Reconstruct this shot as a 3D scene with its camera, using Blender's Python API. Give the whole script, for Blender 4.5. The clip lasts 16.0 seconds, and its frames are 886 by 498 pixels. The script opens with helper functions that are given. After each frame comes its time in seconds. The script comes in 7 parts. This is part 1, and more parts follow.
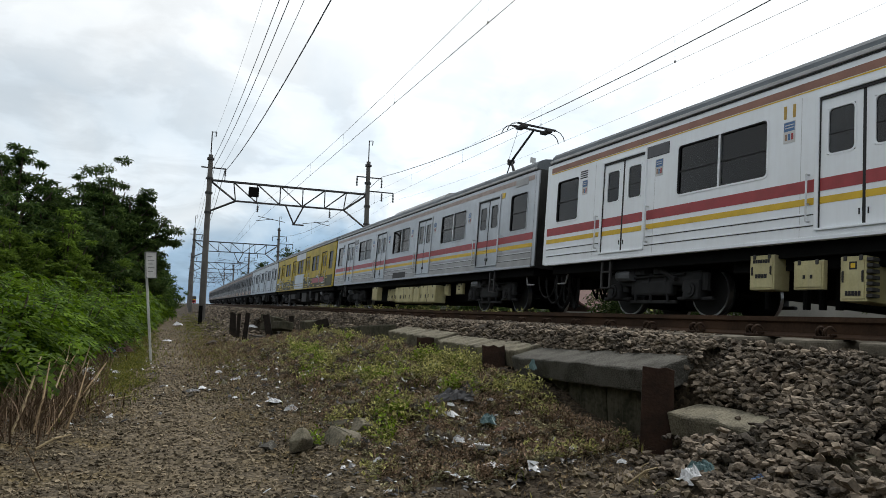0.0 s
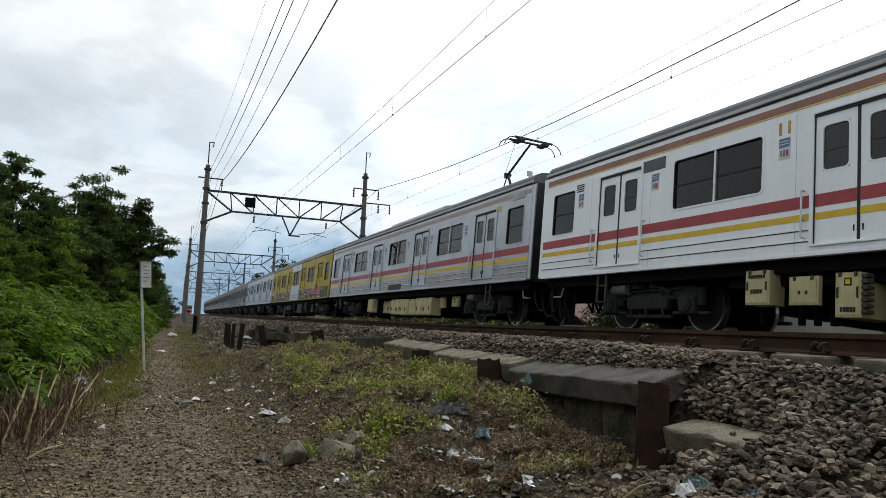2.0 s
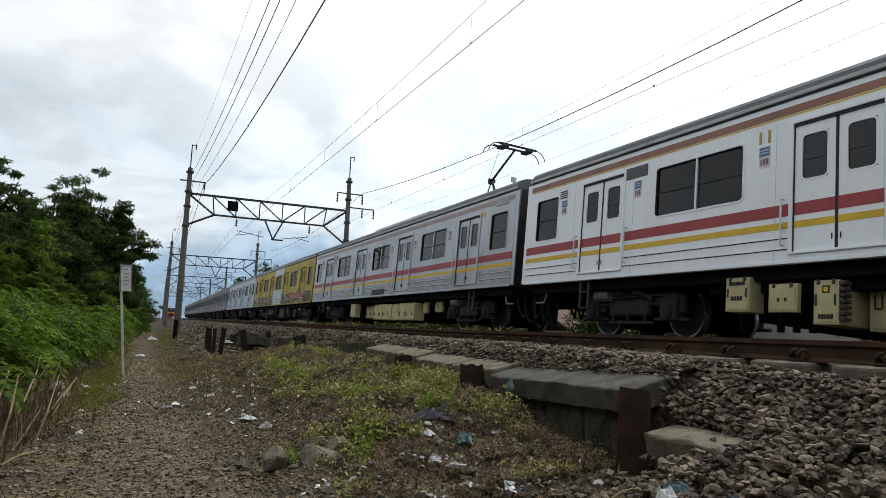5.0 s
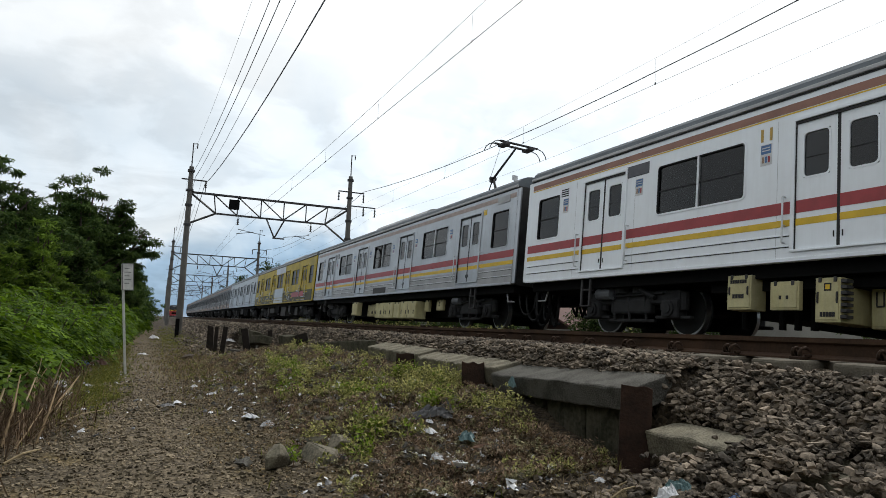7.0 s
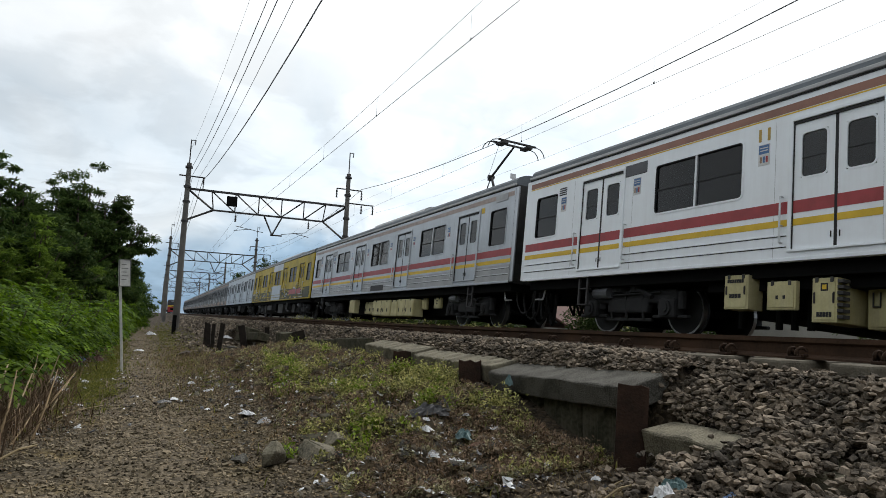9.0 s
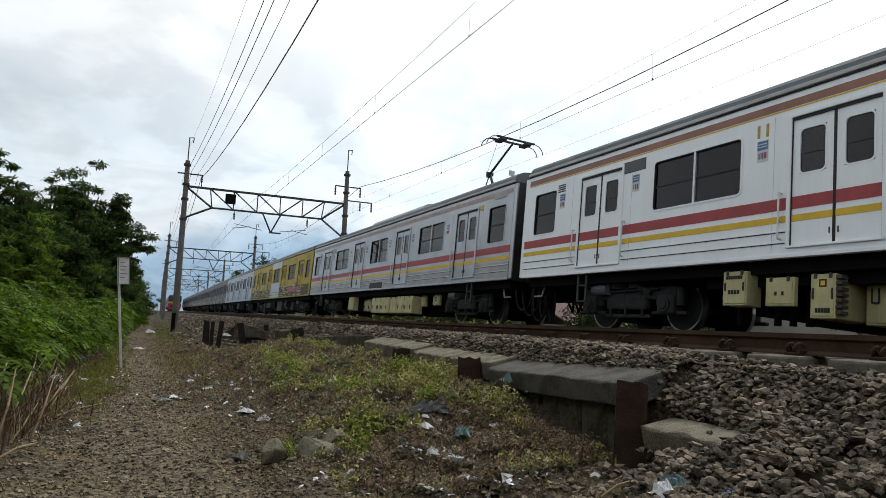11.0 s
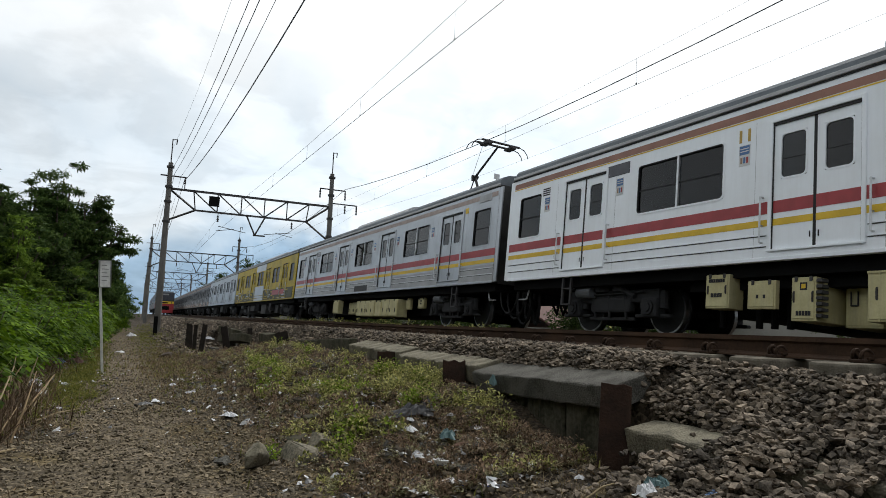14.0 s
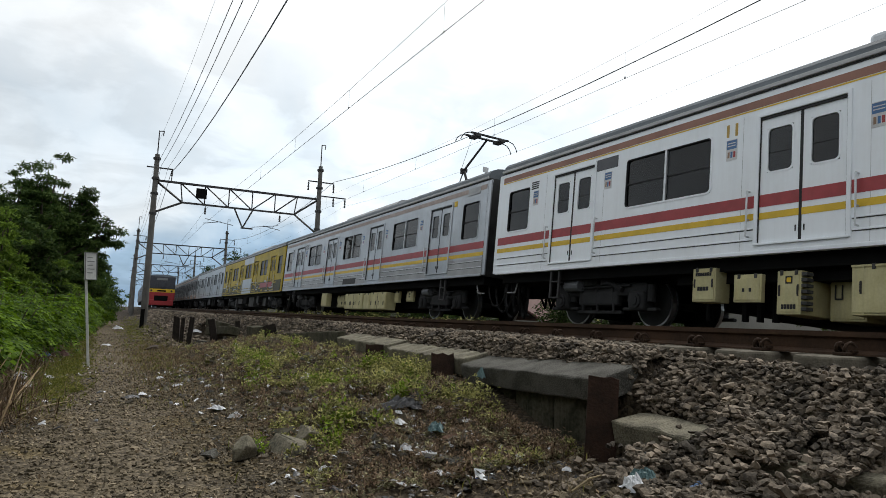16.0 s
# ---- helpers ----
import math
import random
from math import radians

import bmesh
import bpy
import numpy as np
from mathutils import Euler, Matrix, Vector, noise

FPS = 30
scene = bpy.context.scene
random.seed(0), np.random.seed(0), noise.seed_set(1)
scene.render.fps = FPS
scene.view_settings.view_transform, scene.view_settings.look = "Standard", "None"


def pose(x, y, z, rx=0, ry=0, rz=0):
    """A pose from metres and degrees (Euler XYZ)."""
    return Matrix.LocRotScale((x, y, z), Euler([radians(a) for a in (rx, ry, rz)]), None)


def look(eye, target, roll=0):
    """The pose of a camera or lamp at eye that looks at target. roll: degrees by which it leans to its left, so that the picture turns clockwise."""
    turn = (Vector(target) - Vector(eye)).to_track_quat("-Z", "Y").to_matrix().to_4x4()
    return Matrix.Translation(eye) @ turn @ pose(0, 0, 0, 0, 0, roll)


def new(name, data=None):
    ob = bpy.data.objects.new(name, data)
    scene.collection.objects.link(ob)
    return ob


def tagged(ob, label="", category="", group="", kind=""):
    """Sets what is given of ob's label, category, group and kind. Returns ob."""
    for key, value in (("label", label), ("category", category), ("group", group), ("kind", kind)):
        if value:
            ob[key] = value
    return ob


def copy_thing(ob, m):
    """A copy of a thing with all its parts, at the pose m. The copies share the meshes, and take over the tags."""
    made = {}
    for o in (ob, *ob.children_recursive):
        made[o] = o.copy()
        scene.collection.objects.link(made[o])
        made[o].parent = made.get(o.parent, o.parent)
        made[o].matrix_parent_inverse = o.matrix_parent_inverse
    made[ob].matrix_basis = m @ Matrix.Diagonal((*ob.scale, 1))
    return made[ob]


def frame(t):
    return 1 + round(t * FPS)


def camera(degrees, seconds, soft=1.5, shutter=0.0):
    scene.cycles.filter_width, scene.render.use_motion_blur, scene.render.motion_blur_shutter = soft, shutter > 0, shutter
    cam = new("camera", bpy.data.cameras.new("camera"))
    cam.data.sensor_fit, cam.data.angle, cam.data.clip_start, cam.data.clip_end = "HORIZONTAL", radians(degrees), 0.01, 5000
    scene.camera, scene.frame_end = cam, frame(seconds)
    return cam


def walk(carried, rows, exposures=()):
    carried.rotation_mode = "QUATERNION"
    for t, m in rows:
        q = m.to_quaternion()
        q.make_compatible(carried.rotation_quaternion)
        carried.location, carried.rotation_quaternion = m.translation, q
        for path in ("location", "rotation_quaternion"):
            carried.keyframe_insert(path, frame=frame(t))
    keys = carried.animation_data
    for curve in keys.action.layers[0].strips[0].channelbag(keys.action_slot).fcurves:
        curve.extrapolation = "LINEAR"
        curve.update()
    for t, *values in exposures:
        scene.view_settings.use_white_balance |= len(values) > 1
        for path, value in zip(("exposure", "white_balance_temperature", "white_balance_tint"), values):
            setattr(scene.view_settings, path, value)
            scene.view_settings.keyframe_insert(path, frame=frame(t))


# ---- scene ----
cam = camera(66.32, 16.0, soft=0.72)
# the camera stays at one spot, level with the rail heads, and sways in the hand
walk(cam, [
    (0, pose(0, 0, 0, 95.151, -1.545, -22.701)),
    (0.5, pose(0, 0, 0, 95.229, -1.769, -22.892)),
    (1, pose(0, 0, 0, 95.576, -1.515, -22.955)),
    (1.5, pose(0, 0, 0, 95.973, -1.625, -22.893)),
    (2, pose(0, 0, 0, 96.21, -2.043, -23.079)),
    (2.5, pose(0, 0, 0, 96.434, -1.999, -23.282)),
    (3, pose(0, 0, 0, 96.501, -2.17, -23.749)),
    (3.5, pose(0, 0, 0, 96.635, -2.319, -24.229)),
    (4, pose(0, 0, 0, 96.636, -2.315, -24.447)),
    (6.5, pose(0, 0, 0, 96.828, -2.263, -24.514)),
    (7, pose(0, 0, 0, 96.556, -2.214, -24.374)),
    (7.5, pose(0, 0, 0, 96.474, -2.193, -24.255)),
    (8, pose(0, 0, 0, 96.34, -2.225, -24.357)),
    (8.5, pose(0, 0, 0, 96.333, -2.344, -24.366)),
    (9, pose(0, 0, 0, 96.396, -2.521, -24.603)),
    (11.5, pose(0, 0, 0, 96.11, -2.252, -24.77)),
    (12, pose(0, 0, 0, 96.343, -2.373, -25.28)),
    (12.5, pose(0, 0, 0, 96.311, -2.403, -25.622)),
    (13, pose(0, 0, 0, 96.354, -2.435, -25.802)),
    (13.5, pose(0, 0, 0, 96.461, -2.478, -25.878)),
    (14, pose(0, 0, 0, 96.464, -2.303, -25.944)),
    (14.5, pose(0, 0, 0, 96.377, -2.499, -25.971)),
    (15, pose(0, 0, 0, 96.204, -2.271, -26.091)),
    (15.5, pose(0, 0, 0, 96.049, -2.258, -26.395)),
    (16, pose(0, 0, 0, 95.921, -2.34, -26.912)),
])

# ---------------------------------------------------------------- sky and light
SUN_EL, SUN_AZ = 52.0, 60.0      # height, and bearing from +Y towards +X


def make_world():
    w = bpy.data.worlds.new("overcast_sky")
    scene.world = w
    w.use_nodes = True
    nt = w.node_tree
    n, l = nt.nodes, nt.links
    n.clear()
    out = n.new("ShaderNodeOutputWorld")
    bg = n.new("ShaderNodeBackground")
    tc = n.new("ShaderNodeTexCoord")
    sep = n.new("ShaderNodeSeparateXYZ")
    l.new(tc.outputs["Generated"], sep.inputs[0])
    sky = n.new("ShaderNodeTexSky")
    sky.sky_type = "NISHITA"
    sky.sun_disc = False
    sky.sun_elevation = radians(SUN_EL)
    sky.sun_rotation = radians(SUN_AZ)
    dim = n.new("ShaderNodeMix")
    dim.data_type, dim.blend_type = "RGBA", "MULTIPLY"
    dim.inputs[0].default_value = 1.0
    l.new(sky.outputs[0], dim.inputs[6])
    dim.inputs[7].default_value = (0.11, 0.11, 0.11, 1)
    # cloud sheet seen by direction, flattened towards the horizon
    div = n.new("ShaderNodeMath")
    div.operation = "ADD"
    l.new(sep.outputs[2], div.inputs[0])
    div.inputs[1].default_value = 0.22
    mapv = n.new("ShaderNodeVectorMath")
    mapv.operation = "DIVIDE"
    comb = n.new("ShaderNodeCombineXYZ")
    for i in range(3):
        l.new(div.outputs[0], comb.inputs[i])
    l.new(tc.outputs["Generated"], mapv.inputs[0])
    l.new(comb.outputs[0], mapv.inputs[1])
    big = n.new("ShaderNodeTexNoise")
    big.inputs["Scale"].default_value = 1.5
    big.inputs["Detail"].default_value = 6
    big.inputs["Roughness"].default_value = 0.55
    l.new(mapv.outputs[0], big.inputs["Vector"])
    puffs = n.new("ShaderNodeTexNoise")
    puffs.inputs["Scale"].default_value = 6.5
    puffs.inputs["Detail"].default_value = 5
    puffs.inputs["Distortion"].default_value = 0.4
    l.new(tc.outputs["Generated"], puffs.inputs["Vector"])
    # height bands of the cloud cover: slate near the horizon, white overhead
    band = n.new("ShaderNodeValToRGB")
    els = band.color_ramp.elements
    els[0].position, els[0].color = 0.0, (0.46, 0.55, 0.64, 1)
    els[1].position, els[1].color = 0.36, (0.95, 0.985, 1.0, 1)
    for p_, c_ in ((0.035, (0.22, 0.35, 0.51, 1)), (0.075, (0.34, 0.49, 0.65, 1)), (0.115, (0.60, 0.71, 0.81, 1)), (0.15, (0.90, 0.96, 1.0, 1)), (0.22, (0.76, 0.85, 0.92, 1))):
        e = els.new(p_)
        e.color = c_
    wob = n.new("ShaderNodeMath")
    wob.operation = "MULTIPLY_ADD"
    l.new(puffs.outputs["Fac"], wob.inputs[0])
    wob.inputs[1].default_value = 0.3
    l.new(sep.outputs[2], wob.inputs[2])
    sub = n.new("ShaderNodeMath")
    sub.operation = "SUBTRACT"
    l.new(wob.outputs[0], sub.inputs[0])
    sub.inputs[1].default_value = 0.15
    l.new(sub.outputs[0], band.inputs[0])
    # the veil is brightest on the side of the sun
    dot = n.new("ShaderNodeVectorMath")
    dot.operation = "DOT_PRODUCT"
    l.new(tc.outputs["Generated"], dot.inputs[0])
    dot.inputs[1].default_value = (math.sin(radians(SUN_AZ)) * 0.85, math.cos(radians(SUN_AZ)) * 0.85, 0.52)
    glow = n.new("ShaderNodeMapRange")
    l.new(dot.outputs["Value"], glow.inputs[0])
    glow.inputs[1].default_value, glow.inputs[2].default_value = 0.25, 0.95
    glow.inputs[3].default_value, glow.inputs[4].default_value = 0.84, 1.35
    tone = n.new("ShaderNodeMapRange")
    l.new(big.outputs["Fac"], tone.inputs[0])
    tone.inputs[1].default_value, tone.inputs[2].default_value = 0.3, 0.7
    tone.inputs[3].default_value, tone.inputs[4].default_value = 0.88, 1.12
    billow = n.new("ShaderNodeTexNoise")
    billow.inputs["Scale"].default_value = 3.4
    billow.inputs["Detail"].default_value = 9
    billow.inputs["Roughness"].default_value = 0.52
    billow.inputs["Distortion"].default_value = 0.5
    l.new(mapv.outputs[0], billow.inputs["Vector"])
    edge = n.new("ShaderNodeMapRange")
    l.new(billow.outputs["Fac"], edge.inputs[0])
    edge.inputs[1].default_value, edge.inputs[2].default_value = 0.44, 0.56
    edge.inputs[3].default_value, edge.inputs[4].default_value = 0.91, 1.04
    both = n.new("ShaderNodeMath")
    both.operation = "MULTIPLY"
    l.new(tone.outputs[0], both.inputs[0])
    l.new(edge.outputs[0], both.inputs[1])
    mul = n.new("ShaderNodeMath")
    mul.operation = "MULTIPLY"
    l.new(glow.outputs[0], mul.inputs[0])
    l.new(both.outputs[0], mul.inputs[1])
    cl = n.new("ShaderNodeVectorMath")
    cl.operation = "SCALE"
    l.new(band.outputs[0], cl.inputs[0])
    l.new(mul.outputs[0], cl.inputs["Scale"])
    mix = n.new("ShaderNodeMix")
    mix.data_type = "RGBA"
    mix.inputs[0].default_value = 0.93
    l.new(dim.outputs[2], mix.inputs[6])
    l.new(cl.outputs[0], mix.inputs[7])
    l.new(mix.outputs[2], bg.inputs[0])
    bg.inputs[1].default_value = 1.0
    l.new(bg.outputs[0], out.inputs[0])


make_world()
sun = new("sun", bpy.data.lights.new("sun", "SUN"))
sun.data.energy = 1.5
sun.data.angle = radians(14)
sun.data.color = (1.0, 0.96, 0.9)
_d = Vector((math.sin(radians(SUN_AZ)) * math.cos(radians(SUN_EL)), math.cos(radians(SUN_AZ)) * math.cos(radians(SUN_EL)), math.sin(radians(SUN_EL))))
sun.matrix_world = look(_d * 60, (0, 0, 0))
scene.view_settings.exposure = 0.0


# ---------------------------------------------------------------- materials
def mat(name, col, rough=0.6, metal=0.0, var=0.25, scale=6.0, bump=0.15, bscale=40.0, col2=None, rand=0.0, island=0.0, spec=0.5, streak=0.0, grain=0.35):
    """A worn surface: two colours mixed by coarse and fine noise, and a fine relief."""
    m = bpy.data.materials.new(name)
    m.use_nodes = True
    nt = m.node_tree
    n, l = nt.nodes, nt.links
    b = n["Principled BSDF"]
    tc = n.new("ShaderNodeTexCoord")
    no = n.new("ShaderNodeTexNoise")
    no.inputs["Scale"].default_value, no.inputs["Detail"].default_value = scale, 6
    fi = n.new("ShaderNodeTexNoise")
    fi.inputs["Scale"].default_value, fi.inputs["Detail"].default_value = bscale, 4
    for x in (no, fi):
        l.new(tc.outputs["Object"], x.inputs["Vector"])
    mx = n.new("ShaderNodeMix")
    mx.data_type = "RGBA"
    c2 = col2 or tuple(c * (1 - var) for c in col)
    mx.inputs[6].default_value = (*col, 1)
    mx.inputs[7].default_value = (*c2, 1)
    rg = n.new("ShaderNodeMapRange")
    rg.inputs[1].default_value, rg.inputs[2].default_value = 0.35, 0.68
    ad = n.new("ShaderNodeMath")
    ad.operation = "MULTIPLY_ADD"
    l.new(fi.outputs["Fac"], ad.inputs[0])
    ad.inputs[1].default_value = grain
    l.new(no.outputs["Fac"], ad.inputs[2])
    sb = n.new("ShaderNodeMath")
    sb.operation = "SUBTRACT"
    l.new(ad.outputs[0], sb.inputs[0])
    sb.inputs[1].default_value = grain / 2
    l.new(sb.outputs[0], rg.inputs[0])
    l.new(rg.outputs[0], mx.inputs[0])
    last = mx.outputs[2]
    if streak:
        mp = n.new("ShaderNodeMapping")
        mp.inputs["Scale"].default_value = (9.0, 9.0, 0.7)
        l.new(tc.outputs["Object"], mp.inputs["Vector"])
        sn = n.new("ShaderNodeTexNoise")
        sn.inputs["Scale"].default_value, sn.inputs["Detail"].default_value, sn.inputs["Roughness"].default_value = 1.0, 8, 0.7
        l.new(mp.outputs[0], sn.inputs["Vector"])
        sr = n.new("ShaderNodeMapRange")
        l.new(sn.outputs["Fac"], sr.inputs[0])
        sr.inputs[1].default_value, sr.inputs[2].default_value = 0.42, 0.72
        sr.inputs[3].default_value, sr.inputs[4].default_value = 0.0, streak
        sm = n.new("ShaderNodeMix")
        sm.data_type = "RGBA"
        l.new(sr.outputs[0], sm.inputs[0])
        l.new(last, sm.inputs[6])
        sm.inputs[7].default_value = (0.26, 0.23, 0.19, 1)
        last = sm.outputs[2]
    if rand or island:
        if island:
            src = n.new("ShaderNodeNewGeometry").outputs["Random Per Island"]
        else:
            src = n.new("ShaderNodeObjectInfo").outputs["Random"]
        r2 = n.new("ShaderNodeMapRange")
        a = island or rand
        l.new(src, r2.inputs[0])
        r2.inputs[3].default_value, r2.inputs[4].default_value = 1 - a, 1 + a
        sc = n.new("ShaderNodeVectorMath")
        sc.operation = "SCALE"
        l.new(last, sc.inputs[0])
        l.new(r2.outputs[0], sc.inputs["Scale"])
        last = sc.outputs[0]
    l.new(last, b.inputs["Base Color"])
    b.inputs["Roughness"].default_value = rough
    b.inputs["Metallic"].default_value = metal
    b.inputs["Specular IOR Level"].default_value = spec
    if bump:
        bp = n.new("ShaderNodeBump")
        bp.inputs["Strength"].default_value = bump
        bp.inputs["Distance"].default_value = 0.01
        l.new(fi.outputs["Fac"], bp.inputs["Height"])
        l.new(bp.outputs[0], b.inputs["Normal"])
    return m


def leaf_mat(name, a, b2, trans=0.3, plants=False):
    """Leaves whose green differs from leaf to leaf."""
    m = bpy.data.materials.new(name)
    m.use_nodes = True
    n, l = m.node_tree.nodes, m.node_tree.links
    b = n["Principled BSDF"]
    geo = n.new("ShaderNodeNewGeometry")
    mx = n.new("ShaderNodeMix")
    mx.data_type = "RGBA"
    l.new(geo.outputs["Random Per Island"], mx.inputs[0])
    mx.inputs[6].default_value = (*a, 1)
    mx.inputs[7].default_value = (*b2, 1)
    oi = n.new("ShaderNodeObjectInfo")
    mr = n.new("ShaderNodeMapRange")
    l.new(oi.outputs["Random"], mr.inputs[0])
    mr.inputs[3].default_value, mr.inputs[4].default_value = (0.5, 1.25) if plants else (1.0, 1.0)
    tn = n.new("ShaderNodeVectorMath")
    tn.operation = "SCALE"
    l.new(mx.outputs[2], tn.inputs[0])
    l.new(mr.outputs[0], tn.inputs["Scale"])
    l.new(tn.outputs[0], b.inputs["Base Color"])
    b.inputs["Roughness"].default_value = 0.6
    b.inputs["Specular IOR Level"].default_value = 0.08
    tr = n.new("ShaderNodeBsdfTranslucent")
    l.new(mx.outputs[2], tr.inputs[0])
    ms = n.new("ShaderNodeMixShader")
    ms.inputs[0].default_value = trans
    l.new(b.outputs[0], ms.inputs[1])
    l.new(tr.outputs[0], ms.inputs[2])
    l.new(ms.outputs[0], n["Material Output"].inputs[0])
    return m


def glass_mat(name, tint, rough=0.03):
    m = bpy.data.materials.new(name)
    m.use_nodes = True
    n, l = m.node_tree.nodes, m.node_tree.links
    n.remove(n["Principled BSDF"])
    tr = n.new("ShaderNodeBsdfTransparent")
    tr.inputs[0].default_value = (*tint, 1)
    gl = n.new("ShaderNodeBsdfGlossy")
    gl.inputs["Roughness"].default_value = rough
    fr = n.new("ShaderNodeFresnel")
    fr.inputs[0].default_value = 1.5
    ms = n.new("ShaderNodeMixShader")
    l.new(fr.outputs[0], ms.inputs[0])
    l.new(tr.outputs[0], ms.inputs[1])
    l.new(gl.outputs[0], ms.inputs[2])
    l.new(ms.outputs[0], n["Material Output"].inputs[0])
    return m


def soil_mat():
    """Trodden soil full of small stones, with paler and darker patches."""
    m = bpy.data.materials.new("stony_soil")
    m.use_nodes = True
    n, l = m.node_tree.nodes, m.node_tree.links
    b = n["Principled BSDF"]
    tc = n.new("ShaderNodeTexCoord")
    vo = n.new("ShaderNodeTexVoronoi")
    vo.inputs["Scale"].default_value = 30
    big = n.new("ShaderNodeTexNoise")
    big.inputs["Scale"].default_value, big.inputs["Detail"].default_value = 0.8, 7
    fine = n.new("ShaderNodeTexNoise")
    fine.inputs["Scale"].default_value, fine.inputs["Detail"].default_value = 22, 6
    for x in (vo, big, fine):
        l.new(tc.outputs["Object"], x.inputs["Vector"])
    ramp = n.new("ShaderNodeValToRGB")
    e = ramp.color_ramp.elements
    e[0].position, e[0].color = 0.32, (0.026, 0.021, 0.015, 1)
    e[1].position, e[1].color = 0.72, (0.15, 0.12, 0.08, 1)
    mixf = n.new("ShaderNodeMath")
    mixf.operation = "MULTIPLY_ADD"
    l.new(fine.outputs["Fac"], mixf.inputs[0])
    mixf.inputs[1].default_value = 0.5
    hb = n.new("ShaderNodeMath")
    hb.operation = "MULTIPLY"
    l.new(big.outputs["Fac"], hb.inputs[0])
    hb.inputs[1].default_value = 0.5
    l.new(hb.outputs[0], mixf.inputs[2])
    l.new(mixf.outputs[0], ramp.inputs[0])
    sep = n.new("ShaderNodeSeparateColor")
    l.new(vo.outputs["Color"], sep.inputs[0])
    rr = n.new("ShaderNodeMapRange")
    l.new(sep.outputs[0], rr.inputs[0])
    rr.inputs[3].default_value, rr.inputs[4].default_value = 0.45, 1.6
    pat = n.new("ShaderNodeTexNoise")
    pat.inputs["Scale"].default_value, pat.inputs["Detail"].default_value = 1.7, 8
    l.new(tc.outputs["Object"], pat.inputs["Vector"])
    pr = n.new("ShaderNodeMapRange")
    l.new(pat.outputs["Fac"], pr.inputs[0])
    pr.inputs[1].default_value, pr.inputs[2].default_value = 0.48, 0.64
    pr.inputs[4].default_value = 0.75
    pm = n.new("ShaderNodeMix")
    pm.data_type = "RGBA"
    l.new(pr.outputs[0], pm.inputs[0])
    l.new(ramp.outputs[0], pm.inputs[6])
    pm.inputs[7].default_value = (0.14, 0.105, 0.048, 1)
    xyz = n.new("ShaderNodeSeparateXYZ")
    l.new(tc.outputs["Object"], xyz.inputs[0])
    off = n.new("ShaderNodeMath")
    off.operation = "SUBTRACT"
    l.new(xyz.outputs[0], off.inputs[0])
    off.inputs[1].default_value = 0.15
    ab = n.new("ShaderNodeMath")
    ab.operation = "ABSOLUTE"
    l.new(off.outputs[0], ab.inputs[0])
    wv = n.new("ShaderNodeMath")
    wv.operation = "ADD"
    l.new(ab.outputs[0], wv.inputs[0])
    l.new(pat.outputs["Fac"], wv.inputs[1])
    tread = n.new("ShaderNodeMapRange")
    l.new(wv.outputs[0], tread.inputs[0])
    tread.inputs[1].default_value, tread.inputs[2].default_value = 0.85, 1.25
    tread.inputs[3].default_value, tread.inputs[4].default_value = 0.75, 0.0
    pt = n.new("ShaderNodeMix")
    pt.data_type = "RGBA"
    l.new(tread.outputs[0], pt.inputs[0])
    l.new(pm.outputs[2], pt.inputs[6])
    pt.inputs[7].default_value = (0.15, 0.12, 0.082, 1)
    sc = n.new("ShaderNodeVectorMath")
    sc.operation = "SCALE"
    # dark humus of the bank beside the path
    hv = n.new("ShaderNodeMath")
    hv.operation = "MULTIPLY_ADD"
    l.new(pat.outputs["Fac"], hv.inputs[0])
    hv.inputs[1].default_value = 0.9
    l.new(xyz.outputs[0], hv.inputs[2])
    hum = n.new("ShaderNodeMapRange")
    l.new(hv.outputs[0], hum.inputs[0])
    hum.inputs[1].default_value, hum.inputs[2].default_value = 1.75, 2.35
    hum.inputs[4].default_value = 0.85
    hm = n.new("ShaderNodeMix")
    hm.data_type = "RGBA"
    l.new(hum.outputs[0], hm.inputs[0])
    l.new(pt.outputs[2], hm.inputs[6])
    hm.inputs[7].default_value = (0.042, 0.032, 0.022, 1)
    l.new(hm.outputs[2], sc.inputs[0])
    l.new(rr.outputs[0], sc.inputs["Scale"])
    l.new(sc.outputs[0], b.inputs["Base Color"])
    b.inputs["Roughness"].default_value = 0.95
    b.inputs["Specular IOR Level"].default_value = 0.2
    ht = n.new("ShaderNodeMath")
    ht.operation = "SUBTRACT"
    l.new(fine.outputs["Fac"], ht.inputs[0])
    l.new(vo.outputs["Distance"], ht.inputs[1])
    bp = n.new("ShaderNodeBump")
    bp.inputs["Strength"].default_value = 0.9
    bp.inputs["Distance"].default_value = 0.025
    l.new(ht.outputs[0], bp.inputs["Height"])
    l.new(bp.outputs[0], b.inputs["Normal"])
    return m


